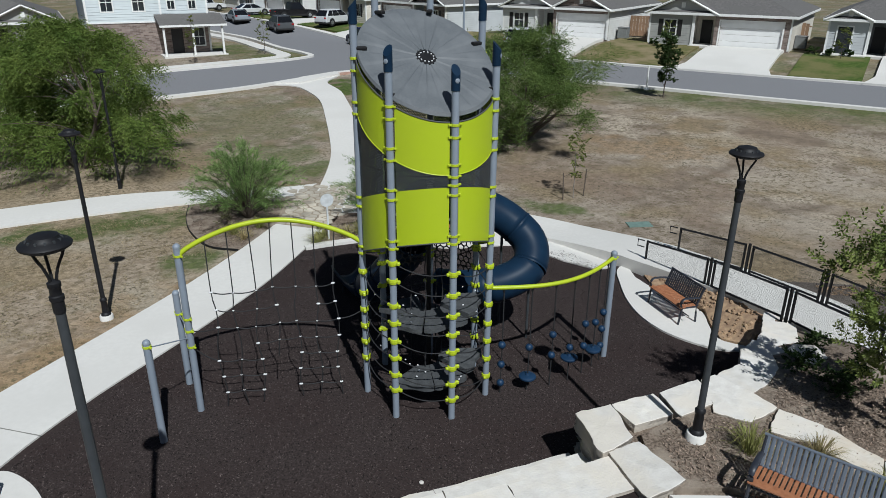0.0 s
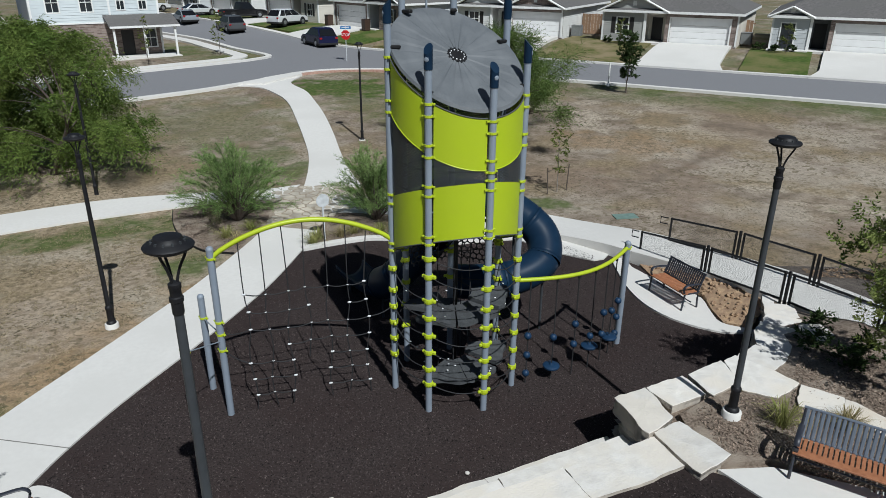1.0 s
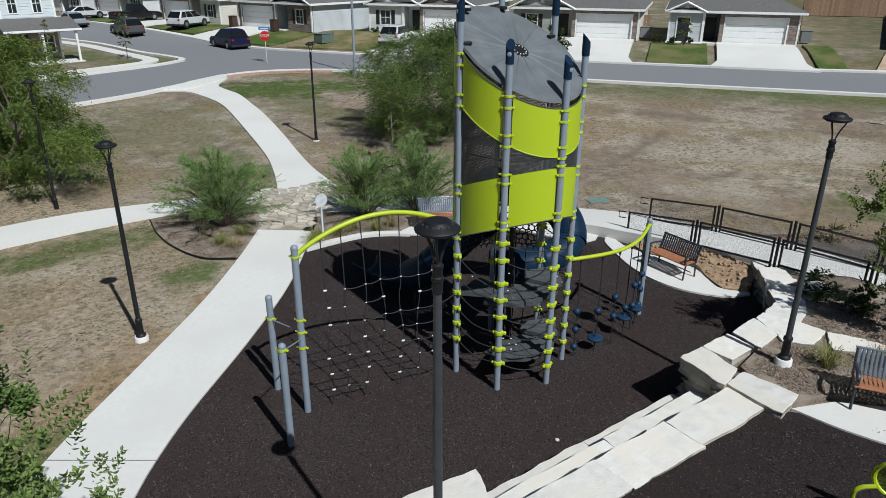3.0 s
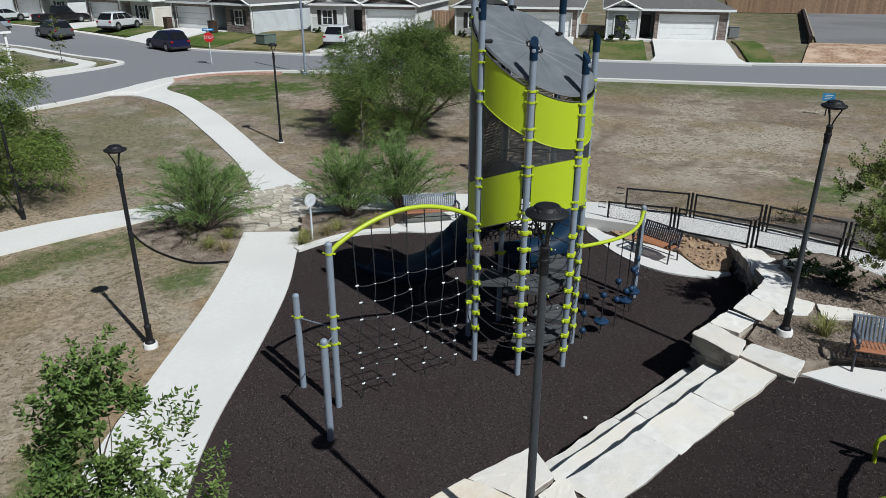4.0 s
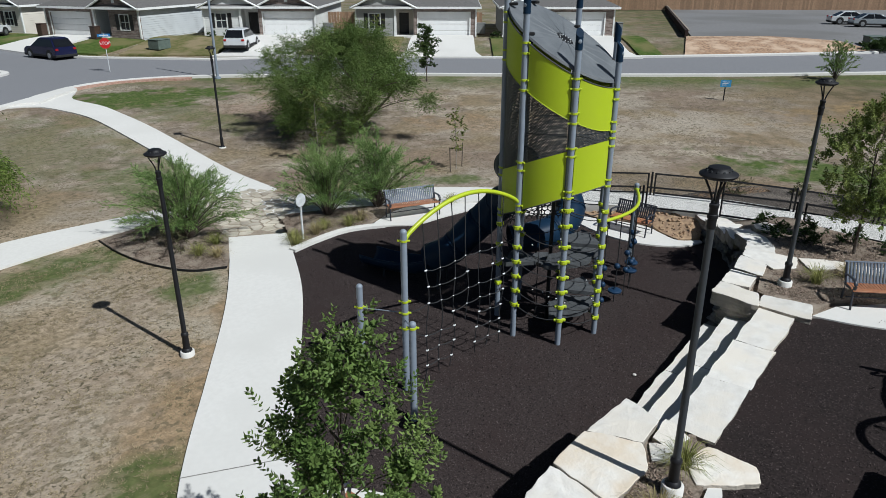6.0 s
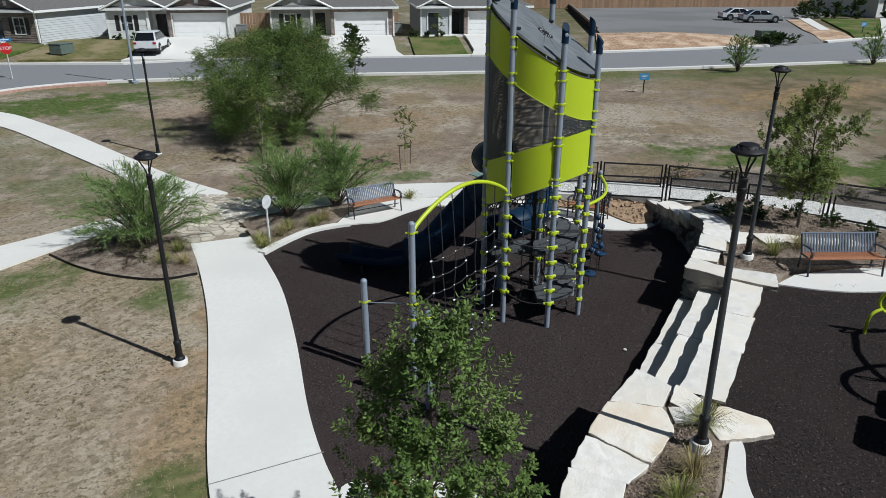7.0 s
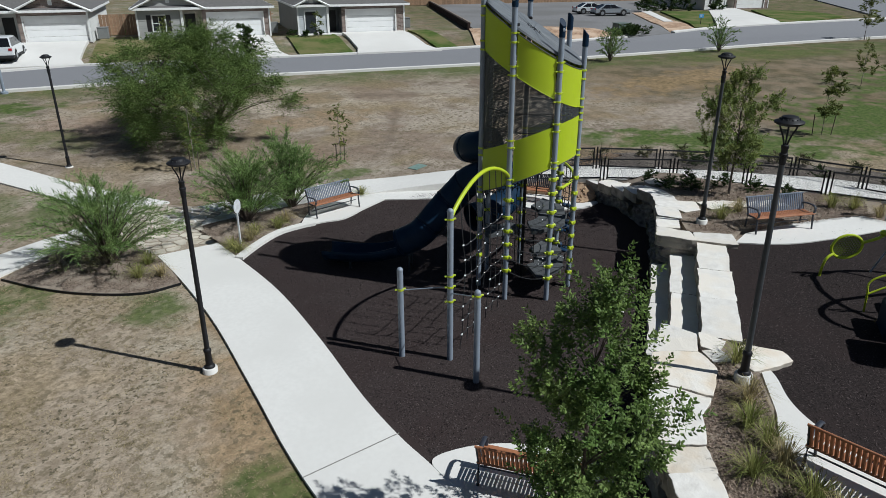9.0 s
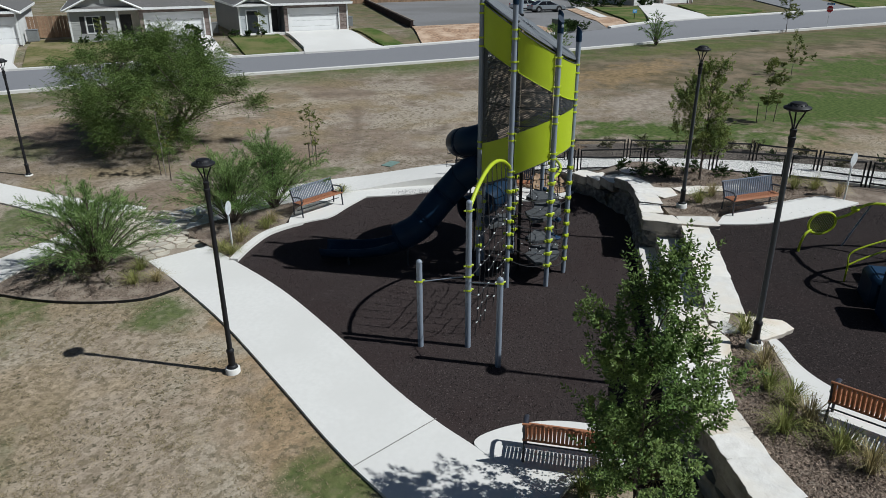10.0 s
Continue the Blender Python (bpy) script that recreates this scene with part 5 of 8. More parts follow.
# ---- lamps ----
def lamp_proto(pole_mat):
    e = thing("street_lamp", Matrix.Identity(4), "tall black post lamp with a saucer head on curved arms", "street lamp", "park lamps")
    bm = bmesh.new()
    lathe(bm, [(0.155, -0.4), (0.155, 0.07), (0.14, 0.09), (0.1, 0.095)], 24)
    part("footing", bm, M_CONC, e, "round concrete footing", True)
    bm = bmesh.new()
    lathe(bm, [(0.115, 0.09), (0.11, 0.13), (0.075, 0.16), (0.068, 0.45), (0.082, 0.47), (0.08, 0.52), (0.055, 0.55)], 18)
    part("base", bm, M_LAMP_BLACK, e, "black flared base", True)
    bm = bmesh.new()
    lathe(bm, [(0.054, 0.5), (0.044, 3.9), (0.043, 3.93)], 16)
    part("pole", bm, pole_mat, e, "dark tapering pole", True)
    bm = bmesh.new()
    lathe(bm, [(0.05, 3.88), (0.054, 3.9), (0.054, 4.0), (0.064, 4.01), (0.064, 4.05), (0.052, 4.06), (0.05, 4.13), (0.058, 4.14), (0.058, 4.18), (0.03, 4.2)], 16)
    part("collar", bm, M_LAMP_BLACK, e, "black ringed collar", True)
    for k in range(3):
        a = 120 * k + 40
        bm = bmesh.new()
        pts = [pol(a, r, z) for r, z in ((0.025, 4.17), (0.04, 4.25), (0.075, 4.35), (0.12, 4.44), (0.15, 4.52))]
        sweep(bm, smooth_path(pts, 4), 0.014, 6)
        part("arm", bm, M_LAMP_BLACK, e, "", True)
    bm = bmesh.new()
    lathe(bm, [(0.10, 4.49), (0.17, 4.5), (0.213, 4.525), (0.22, 4.545), (0.208, 4.56), (0.15, 4.578), (0.13, 4.6), (0.12, 4.625), (0.07, 4.64), (0.015, 4.643)], 32)
    part("head", bm, M_LAMP_BLACK, e, "black saucer head", True)
    v0 = None
    for k in range(12):
        m = Matrix.Rotation(radians(30 * k), 4, "Z")
        if v0 is None:
            bm = bmesh.new()
            box(bm, 0.128, 0.15, -0.009, 0.009, 4.57, 4.6)
            v0 = part("vent", bm, M_LAMP_GREY, e)
        else:
            share(v0, m)
    return e


lamp = lamp_proto(M_LAMP_BLACK)
lamp.matrix_world = pose(-2.155, 16.293, -0.0)
for x, y, z in ((8.23, 32.04, 0.03), (-3.205, 27.54, -0.18)):
    copy_thing(lamp, pose(x, y, z, 0, 0, 37 * x))
grey_lamp = lamp_proto(M_LAMP_GREY)
grey_lamp.matrix_world = pose(7.76, 7.06, 1.2, 0, 0, 20)
tagged(grey_lamp, "tall grey post lamp with black saucer head in bark")
copy_thing(grey_lamp, pose(-0.32, 5.985, 1.2, 0, 0.6, 75))


# ---- benches ----
def bench_proto(name, slat_mat, label, L=1.83):
    e = thing(name, Matrix.Identity(4), label, "bench", "park benches")
    for s in (-1, 1):
        x = s * (L / 2 - 0.03)
        bm = bmesh.new()
        sweep(bm, [(x, -0.03, 0.0), (x, 0.0, 0.25), (x, 0.02, 0.44)], 0.024, 8)
        sweep(bm, [(x, 0.46, 0.0), (x, 0.44, 0.25), (x, 0.42, 0.44), (x, 0.5, 0.65), (x, 0.58, 0.86)], 0.024, 8)
        cyl(bm, (x, 0.0, 0.43), (x, 0.44, 0.41), 0.022, n=8)
        part("end_frame", bm, M_SLAT_DARK, e, "dark steel end frame", True)
        bm = bmesh.new()
        pts = smooth_path([(0, 0.0, 0.44), (0, -0.03, 0.58), (0, 0.05, 0.66), (0, 0.25, 0.66), (0, 0.47, 0.63)], 4)
        sweep(bm, pts, 0.02, 8)
        for v in bm.verts:
            v.co.x = x + v.co.x * 2.1
        part("armrest", bm, M_SLAT_DARK, e, "dark curved armrest", True)
    bm = bmesh.new()
    box(bm, -L / 2, L / 2, -0.045, 0.10, 0.432, 0.462, 0.006)
    part("seat_front", bm, M_SLAT_WOOD, e, "reddish-brown seat board")
    s0 = b0 = None
    n = round(L * 14.2)
    for k in range(n):
        x = -L / 2 + 0.06 + (L - 0.12) * k / (n - 1)
        if s0 is None:
            bm = bmesh.new()
            box(bm, -0.025, 0.025, 0.105, 0.44, 0.432, 0.448, 0.004)
            s0 = part("seat_slat", bm, M_SLAT_WOOD, e, "reddish-brown seat slat")
            s0.matrix_basis = Matrix.Translation((x, 0, 0))
            bm = bmesh.new()
            sweep(bm, [(0, 0.43, 0.46), (0, 0.47, 0.56), (0, 0.52, 0.7), (0, 0.585, 0.87)], 0.02, 6)
            for v in bm.verts:
                v.co.y = v.co.y
            b0 = part("back_slat", bm, slat_mat, e, "upright back slat")
            b0.matrix_basis = Matrix.Translation((x, 0, 0)) @ Matrix.Diagonal((1.35, 1, 1, 1))
        else:
            share(s0, Matrix.Translation((x, 0, 0)))
            share(b0, Matrix.Translation((x, 0, 0)) @ Matrix.Diagonal((1.35, 1, 1, 1)))
    bm = bmesh.new()
    cyl(bm, (-L / 2, 0.585, 0.875), (L / 2, 0.585, 0.875), 0.022, n=8)
    cyl(bm, (-L / 2, 0.44, 0.45), (L / 2, 0.44, 0.45), 0.02, n=8)
    part("back_rail", bm, slat_mat, e, "", True)
    bm = bmesh.new()
    cyl(bm, (-L / 2, 0.22, 0.2), (L / 2, 0.22, 0.2), 0.015, n=8)
    part("stretcher", bm, M_SLAT_DARK, e)
    return e


bench = bench_proto("bench", M_SLAT_METAL, "steel slat bench with a reddish-brown seat and grey back")


def bench_at(ob, a, b, z, back):
    """Front feet from a to b; back on the side of the plan direction back."""
    a, b = Vector(a), Vector(b)
    c, d = (a + b) / 2, (b - a).normalized()
    ang = math.degrees(math.atan2(d.y, d.x))
    if Vector((-d.y, d.x)).dot(Vector(back)) < 0:
        ang += 180
    return pose(c.x, c.y, z, 0, 0, ang)


bench.matrix_world = bench_at(bench, (6.7, 19.12), (8.35, 18.36), 0.045, (0, 1))
copy_thing(bench, bench_at(bench, (7.55, 5.66), (8.58, 4.2), TZ + 0.06, (1, 0.7)))
# back slats coloured dark here in place of the shade on them
short_bench = bench_proto("bench", M_SLAT_DARK, "short steel slat bench on the rounded pad by the ramp", 1.3)
short_bench.matrix_world = bench_at(short_bench, (11.06, 12.1), (11.02, 13.33), 0.048, (1, 0))
brown_bench = bench_proto("bench", M_SLAT_WOOD, "steel slat bench with reddish-brown back slats on the terrace edging")
brown_bench.matrix_world = bench_at(brown_bench, (-2.08, 5.0), (-2.85, 3.38), TZ + 0.06, (-1, 0.5))
tagged(copy_thing(brown_bench, bench_at(bench, (-2.93, 9.92), (-2.82, 8.1), 0.042, (-1, 0))), "steel slat bench with reddish-brown back slats beside the walk")


# ---- railings ----
def railing(name, line, n_panels, label):
    e = thing(name, Matrix.Identity(4), label, "railing", "ramp railings")
    c = smooth_path(line, 8)
    lens = [0.0]
    for p, q in zip(c, c[1:]):
        lens.append(lens[-1] + (q - p).length)

    def at(s):
        for i in range(len(c) - 1):
            if s <= lens[i + 1] + 1e-6:
                return c[i].lerp(c[i + 1], (s - lens[i]) / max(lens[i + 1] - lens[i], 1e-6))
        return c[-1]
    step = lens[-1] / n_panels
    H = 0.86
    for k in range(n_panels):
        p, q = at(k * step + 0.12), at((k + 1) * step - 0.12)
        for b in (p, q):
            bm = bmesh.new()
            box(bm, b.x - 0.022, b.x + 0.022, b.y - 0.022, b.y + 0.022, b.z - 0.3, b.z + H)
            part("railing_post", bm, M_DARK, e, "black steel post")
        if k:
            b = at(k * step)
            bm = bmesh.new()
            box(bm, b.x - 0.027, b.x + 0.027, b.y - 0.027, b.y + 0.027, b.z - 0.3, b.z + H + 0.03)
            part("main_post", bm, M_DARK, e, "black steel main post")
        for z in (H - 0.03, 0.14):
            bm = bmesh.new()
            cyl(bm, p + Vector((0, 0, z)), q + Vector((0, 0, z)), 0.031, n=4)
            part("rail", bm, M_DARK, e, "black steel rail")
        bm = bmesh.new()
        uv = bm.loops.layers.uv.new("UVMap")
        ln = (q - p).length
        vs = [bm.verts.new(v) for v in (p + Vector((0, 0, 0.15)), q + Vector((0, 0, 0.15)), q + Vector((0, 0, H - 0.05)), p + Vector((0, 0, H - 0.05)))]
        f = bm.faces.new(vs)
        for lp, co in zip(f.loops, ((0, 0), (ln, 0), (ln, 0.85), (0, 0.85))):
            lp[uv].uv = co
        part("railing_mesh", bm, M_RAILMESH, e, "fine black wire infill")
    p = at(0.0)
    d = (at(0.3) - p).normalized()
    bm = bmesh.new()
    sweep(bm, [p + Vector((0, 0, H - 0.03)), p - d * 0.25 + Vector((0, 0, H - 0.03)), p - d * 0.25 + Vector((0, 0, H - 0.22)), p + Vector((0, 0, H - 0.22))], 0.018, 6)
    part("rail_return", bm, M_DARK, e)
    return e


M_RAILMESH = perforated("wire_mesh", (0.02, 0.02, 0.02, 1), 0.03, 0.475, 0.6)
NEARF = [(12.0, 15.3, 0.05), (12.46, 12.78, 0.4), (12.72, 10.5, 0.6), (12.75, 8.2, 0.8), (12.62, 5.9, 0.92), (12.25, 3.62, 1.0), (11.8, 1.2, 1.05), (11.0, -1.1, 1.1)]
FARF = [(13.25, 15.6, 0.2), (13.95, 13.25, 0.44), (14.25, 10.93, 0.6), (14.5, 8.77, 0.67), (14.6, 6.55, 0.74), (14.4, 4.35, 0.82), (13.2, 2.3, 0.98), (12.4, 0.2, 1.05)]
railing("railing_inner", NEARF, 7, "black steel railing with wire infill along the ramp")
railing("railing_outer", FARF, 7, "black steel railing with wire infill beside the lawn")


# ---- signs, bollards and poles by the paths ----
def disc_sign(x, y, z, yaw, label):
    e = thing("sign", pose(x, y, z, 0, 0, yaw), label, "sign", "round signs")
    bm = bmesh.new()
    box(bm, -0.025, 0.025, -0.02, 0.02, -0.3, 1.15)
    part("sign_post", bm, M_SIGN, e, "galvanised post")
    bm = bmesh.new()
    cyl(bm, (0, -0.03, 1.3), (0, -0.022, 1.3), 0.21, n=28)
    part("sign_plate", bm, M_SIGN, e, "blank pale back of a round plate")
    return e


disc_sign(3.75, 19.95, 0.02, 10, "grey back of a round sign plate on a post")
disc_sign(10.2, 2.12, TZ, -38, "grey back of a round sign plate on the terrace")


# ---- trees and shrubs ----
def leaf_quad(verts, faces, p, u, v, fold=0.0):
    i = len(verts)
    verts.extend((p - u, p + v * 0.5, p + u, p - v * 0.5))
    faces.append((i, i + 1, i + 2, i + 3))


def leaf_blade(verts, faces, p, u, v, lift):
    """An oval leaf folded along its midrib, from p along u."""
    i = len(verts)
    verts.extend((p, p + u * 0.3 + v * 0.85 + lift, p + u * 0.68 + v * 0.85 + lift * 0.8, p + u, p + u * 0.68 - v * 0.85 + lift * 0.8, p + u * 0.3 - v * 0.85 + lift, p + u * 0.55))
    faces.extend((i + k, i + 6, i + (k + 1) % 6) for k in range(6))


def leaf_mesh(name, verts, faces, material, parent, label=""):
    me = bpy.data.meshes.new(name)
    me.from_pydata([tuple(v) for v in verts], [], faces)
    me.materials.append(material)
    o = new(name, me)
    o.parent = parent
    return tagged(o, label)


def rand_dir(r, flat_z=1.0):
    v = Vector((r.gauss(0, 1), r.gauss(0, 1), r.gauss(0, 1) * flat_z))
    return v.normalized()


def twig(bm, r, a, b, rad, droop, n=6):
    """A curved tapering limb from a to b."""
    mid = a.lerp(b, 0.5) + Vector((r.uniform(-1, 1), r.uniform(-1, 1), r.uniform(0.0, 1.0))) * (b - a).length * 0.14 + Vector((0, 0, droop))
    pts = [(a * (1 - t) ** 2 + mid * 2 * t * (1 - t) + b * t * t) for t in (k / n for k in range(n + 1))]
    sweep(bm, pts, rad, 5, caps=False, radii=[rad * (1 - 0.75 * k / n) for k in range(n + 1)])
    return pts


def tree(name, x, y, z, h, crown_r, seed, leaf_mat, label, category="tree", trunks=1, trunk_r=0.09, low=0.15, clumps=60, leaves=9000, leaf=(0.05, 0.025), clump=0.45, flat=0.6, hang=0.0, bark=None, group="", lean=0.1, shape="dome", up=0.0, hollow=0.5, shoots=False, arched=None):
    """Trunks, arching limbs, and clumps of small leaves in an uneven envelope."""
    r = random.Random(seed)
    e = thing(name, pose(x, y, z), label, category, group)
    zb = h * low
    centres = []
    while len(centres) < clumps:
        f = r.random()
        a = r.random() * 2 * math.pi
        if shape == "dome":
            prof = math.sqrt(max(0.0, 1 - (f * 1.0) ** 2.2)) * (0.72 + 0.28 * min(1, f / 0.25))
        elif shape == "oval":
            prof = math.sin(math.pi * (0.12 + 0.86 * f)) ** 0.75
        else:
            prof = 0.5 + 0.5 * math.sin(math.pi * min(1.0, f * 1.05)) ** 0.8 - 0.3 * f
        wob = 0.78 + 0.6 * noise.noise(Vector((math.cos(a) * 1.3, math.sin(a) * 1.3, f * 2.2)) + Vector((seed * 1.7, 0, 0)))
        q = 1 - (1 - hollow) * r.random() ** 1.6 if r.random() < 0.75 else r.random()
        rr = crown_r * prof * min(max(wob, 0.45), 1.15) * q
        # the open underside where the limbs arch out
        if arched and rr * math.cos(a - arched) > 0.15 * crown_r and f < 0.3:
            continue
        centres.append(Vector((rr * math.cos(a), rr * math.sin(a), zb + f * (h - zb) * (0.9 + 0.1 * wob))))
    bm = bmesh.new()
    heads = []
    for t in range(trunks):
        a = 2 * math.pi * (t + r.random() * 0.5) / trunks
        top = Vector((math.cos(a), math.sin(a), 0)) * (lean * crown_r if trunks > 1 else 0.04) + Vector((0, 0, h * (0.42 if trunks > 1 else 0.72)))
        p0 = Vector((math.cos(a) * 0.08, math.sin(a) * 0.08, -0.2)) if trunks > 1 else Vector((0, 0, -0.2))
        pts = []
        for k in range(8):
            u = k / 7
            pts.append(p0.lerp(top, u) + Vector((r.uniform(-1, 1), r.uniform(-1, 1), 0)) * 0.03 * h * u * (1 - u))
        sweep(bm, pts, trunk_r, 8, caps=False, radii=[trunk_r * (1.3 if k == 0 else 1 - 0.1 * k) for k in range(8)])
        heads.append(pts)
    for c in centres[:int(clumps * 0.45)]:
        pts = min(heads, key=lambda p: (p[-1] - c).length)
        below = [p for p in pts if p.z < c.z - 0.1 - 0.25 * math.hypot(c.x, c.y) and p.z > h * 0.1] or [pts[2]]
        twig(bm, r, below[-1], c, trunk_r * r.uniform(0.15, 0.3), 0.12 * (c - below[-1]).length)
    part("trunk", bm, bark or M_TRUNK, e, "forking bark-brown trunk and limbs", True)
    verts, faces = [], []
    per = leaves // clumps
    for c in centres:
        size = clump * r.uniform(0.6, 1.25)
        out = Vector((c.x, c.y, 0))
        out = out.normalized() if out.length > 0.01 else Vector((1, 0, 0))
        lead = (out * 0.8 + Vector((0, 0, up * 0.5 + 0.25)) + rand_dir(r, flat) * 0.55).normalized()
        if shoots:
            # upright shoots with leaves set round them
            n_sh = max(1, per // 16)
            for q in range(n_sh):
                d = (lead * 0.6 + Vector((0, 0, up)) + rand_dir(r, 0.5) * 0.75).normalized()
                base = c + rand_dir(r, flat) * size * 0.6 * r.random() ** 0.4
                ln = size * r.uniform(0.35, 0.95)
                side = d.cross(rand_dir(r)).normalized()
                up2 = side.cross(d)
                for k in range(16):
                    t = ((k + 0.5) / 16) ** 0.6
                    a = 2.4 * k + q
                    w = (side * math.cos(a) + up2 * math.sin(a))
                    p = base + d * ln * t + Vector((0, 0, -hang * t * t))
                    u = (w + d * (0.25 + 0.8 * t) + Vector((0, 0, -0.25))).normalized() * leaf[0] * 2 * r.uniform(0.7, 1.15) * (1 - 0.35 * t)
                    v = u.cross(d + rand_dir(r) * 0.4).normalized() * leaf[1] * r.uniform(0.8, 1.1)
                    leaf_blade(verts, faces, p, u, v, u.cross(v).normalized() * leaf[1] * 0.5)
            continue
        # a bough of drooping sprays, each with leaflets in two rows
        tail = c - lead * size * 0.9
        for q in range(max(1, per // 14)):
            f = r.random()
            d = (lead * 0.9 + rand_dir(r, flat) * 0.8).normalized()
            base = tail + lead * size * 1.3 * f + rand_dir(r, flat) * size * 0.22
            ln = size * r.uniform(0.45, 0.95) * (1.15 - 0.4 * f)
            side = d.cross(Vector((0, 0, 1)) + rand_dir(r) * 0.5).normalized()
            for k in range(14):
                t = (k + r.random() * 0.6) / 14
                p = base + d * ln * t + Vector((0, 0, -hang * t * t * size))
                g = (d + Vector((0, 0, -2 * hang * t))).normalized()
                u = (g * 0.75 + side * (0.7 if k % 2 else -0.7) + rand_dir(r) * 0.35).normalized() * leaf[0] * r.uniform(0.7, 1.25)
                v = u.cross(rand_dir(r)).normalized() * leaf[1] * 2
                leaf_quad(verts, faces, p + u, u, v)
    leaf_mesh("crown", verts, faces, leaf_mat, e, "")
    return e


def fan_shrub(name, x, y, h, crown_r, seed, leaf_mat, label, group, stems=46, twigs=13, leaf=(0.06, 0.008)):
    """Many stems fanning out of one base, each feathered with upswept twigs of narrow leaves."""
    r = random.Random(seed)
    e = thing(name, pose(x, y, gz(x, y)), label, "shrub", group)
    bm = bmesh.new()
    verts, faces = [], []
    for q in range(stems):
        a = 2.399 * q + r.uniform(-0.3, 0.3)
        f = ((q + 0.5) / stems) ** 0.6
        wob = 0.72 + 0.5 * noise.noise(Vector((math.cos(a) * 1.2, math.sin(a) * 1.2, seed)))
        reach = crown_r * f * wob * r.uniform(0.75, 1.12)
        top = h * (1.02 - 0.62 * f ** 2.2) * r.uniform(0.68, 1.12)
        o = Vector((math.cos(a), math.sin(a), 0))
        pts = [o * 0.06, o * reach * 0.3 + Vector((0, 0, top * 0.5)), o * reach * 0.68 + Vector((0, 0, top * 0.88)), o * reach + Vector((0, 0, top))]
        path = smooth_path(pts, 5)
        n = len(path) - 1
        sweep(bm, path, 0.02, 4, caps=False, radii=[0.022 * (1 - 0.88 * k / n) for k in range(n + 1)])
        for k in range(twigs):
            t = 0.22 + 0.78 * (k + r.random()) / twigs
            i = min(int(t * n), n - 1)
            p0 = path[i].lerp(path[i + 1], t * n - i)
            g = (path[i + 1] - path[i]).normalized()
            d = (g * 1.15 + rand_dir(r, 0.6) * 0.7 + Vector((0, 0, 0.2))).normalized()
            ln = r.uniform(0.25, 0.58) * (1.15 - 0.4 * t)
            bend = rand_dir(r) * 0.12
            for j in range(17):
                w = (j + r.random()) / 17
                p = p0 + d * ln * w + (bend - Vector((0, 0, 0.1))) * w * w
                u = (d * 1.1 + rand_dir(r) * 0.65).normalized() * leaf[0] * r.uniform(0.7, 1.3)
                leaf_quad(verts, faces, p + u * 0.8, u, u.cross(rand_dir(r)).normalized() * leaf[1] * 2)
    part("stem", bm, M_TRUNK, e, "thin brown fanning stem", True)
    leaf_mesh("foliage", verts, faces, leaf_mat, e, "")
    return e


tree("tree", 14.3, 30.0, 0.22, 4.75, 6.9, 11, M_LEAF_MESQ, "wide feathery mesquite tree with dark arching limbs", trunks=5, trunk_r=0.13, clumps=165, leaves=165000, leaf=(0.06, 0.0115), clump=1.2, flat=0.8, hang=0.22, low=0.14, lean=0.34, up=0.5, hollow=0.3, arched=-0.6)
tree("tree", -5.1, 31.3, 0.0, 5.9, 6.4, 12, M_LEAF_TREE, "large green tree with hanging leafy tresses on the lawn", trunks=3, trunk_r=0.16, clumps=170, leaves=150000, leaf=(0.075, 0.0165), clump=1.2, flat=0.6, hang=0.8, low=0.2, lean=0.4, hollow=0.2)
tree("tree", -14.0, 34.0, 0.0, 6.6, 4.5, 13, M_LEAF_MESQ, "dense dark green tree behind another", trunks=3, trunk_r=0.16, clumps=110, leaves=36000, leaf=(0.1, 0.024), clump=1.0, flat=0.7, hang=0.8, low=0.06, lean=0.3, hollow=0.3)
for x, y, h, cr, sd, st in ((1.4, 22.75, 2.45, 3.1, 21, 66), (5.75, 21.2, 2.3, 2.6, 22, 54), (7.5, 20.6, 2.5, 2.4, 23, 54)):
    fan_shrub("shrub", x, y, h, cr, sd, M_LEAF_WILLOW, "feathery green desert-willow shrub in a bark bed", "feathery shrubs", stems=st, twigs=30, leaf=(0.062, 0.0058))
tree("tree", -4.45, 8.05, 0.1, 4.4, 1.25, 31, M_LEAF_OAK, "young broadleaf tree with glossy mid-green leaves", trunk_r=0.055, clumps=70, leaves=15000, leaf=(0.05, 0.021), clump=0.46, flat=0.9, low=0.12, shape="oval", up=0.75, hollow=0.25, shoots=True)
tree("tree", 10.9, 6.4, 1.05, 4.0, 1.15, 36, M_LEAF_YOUNG, "young broadleaf tree on the terrace bed", trunk_r=0.045, clumps=70, leaves=13000, leaf=(0.05, 0.021), clump=0.42, flat=0.9, low=0.26, shape="oval", up=0.5, hollow=0.3, shoots=True)
for x, y, h, cr, sd, n in ((13.1, 21.8, 2.6, 0.6, 41, 700), (9.6, 26.6, 3.3, 0.75, 42, 1100), (26.8, 2.1, 3.3, 1.0, 43, 4600), (42.3, -1.6, 2.9, 1.3, 44, 2600)):
    tree("sapling", x, y, gz(x, y), h, cr, sd, M_LEAF_SAP, "thin staked sapling with sparse leaves", "sapling", trunk_r=0.025, clumps=24, leaves=n, leaf=(0.055, 0.02), clump=0.3, flat=0.9, low=0.3, shape="oval", bark=M_TRUNK_PALE, group="saplings", up=0.3, hollow=0.2)
for x, y, h, cr, sd in ((44.9, 15.6, 2.4, 1.9, 51), (54.9, 7.8, 2.5, 2.3, 52)):
    fan_shrub("shrub", x, y, h, cr, sd, M_LEAF_WILLOW, "airy feathery shrub on the far lawn", "far shrubs", stems=26, twigs=9, leaf=(0.09, 0.015))
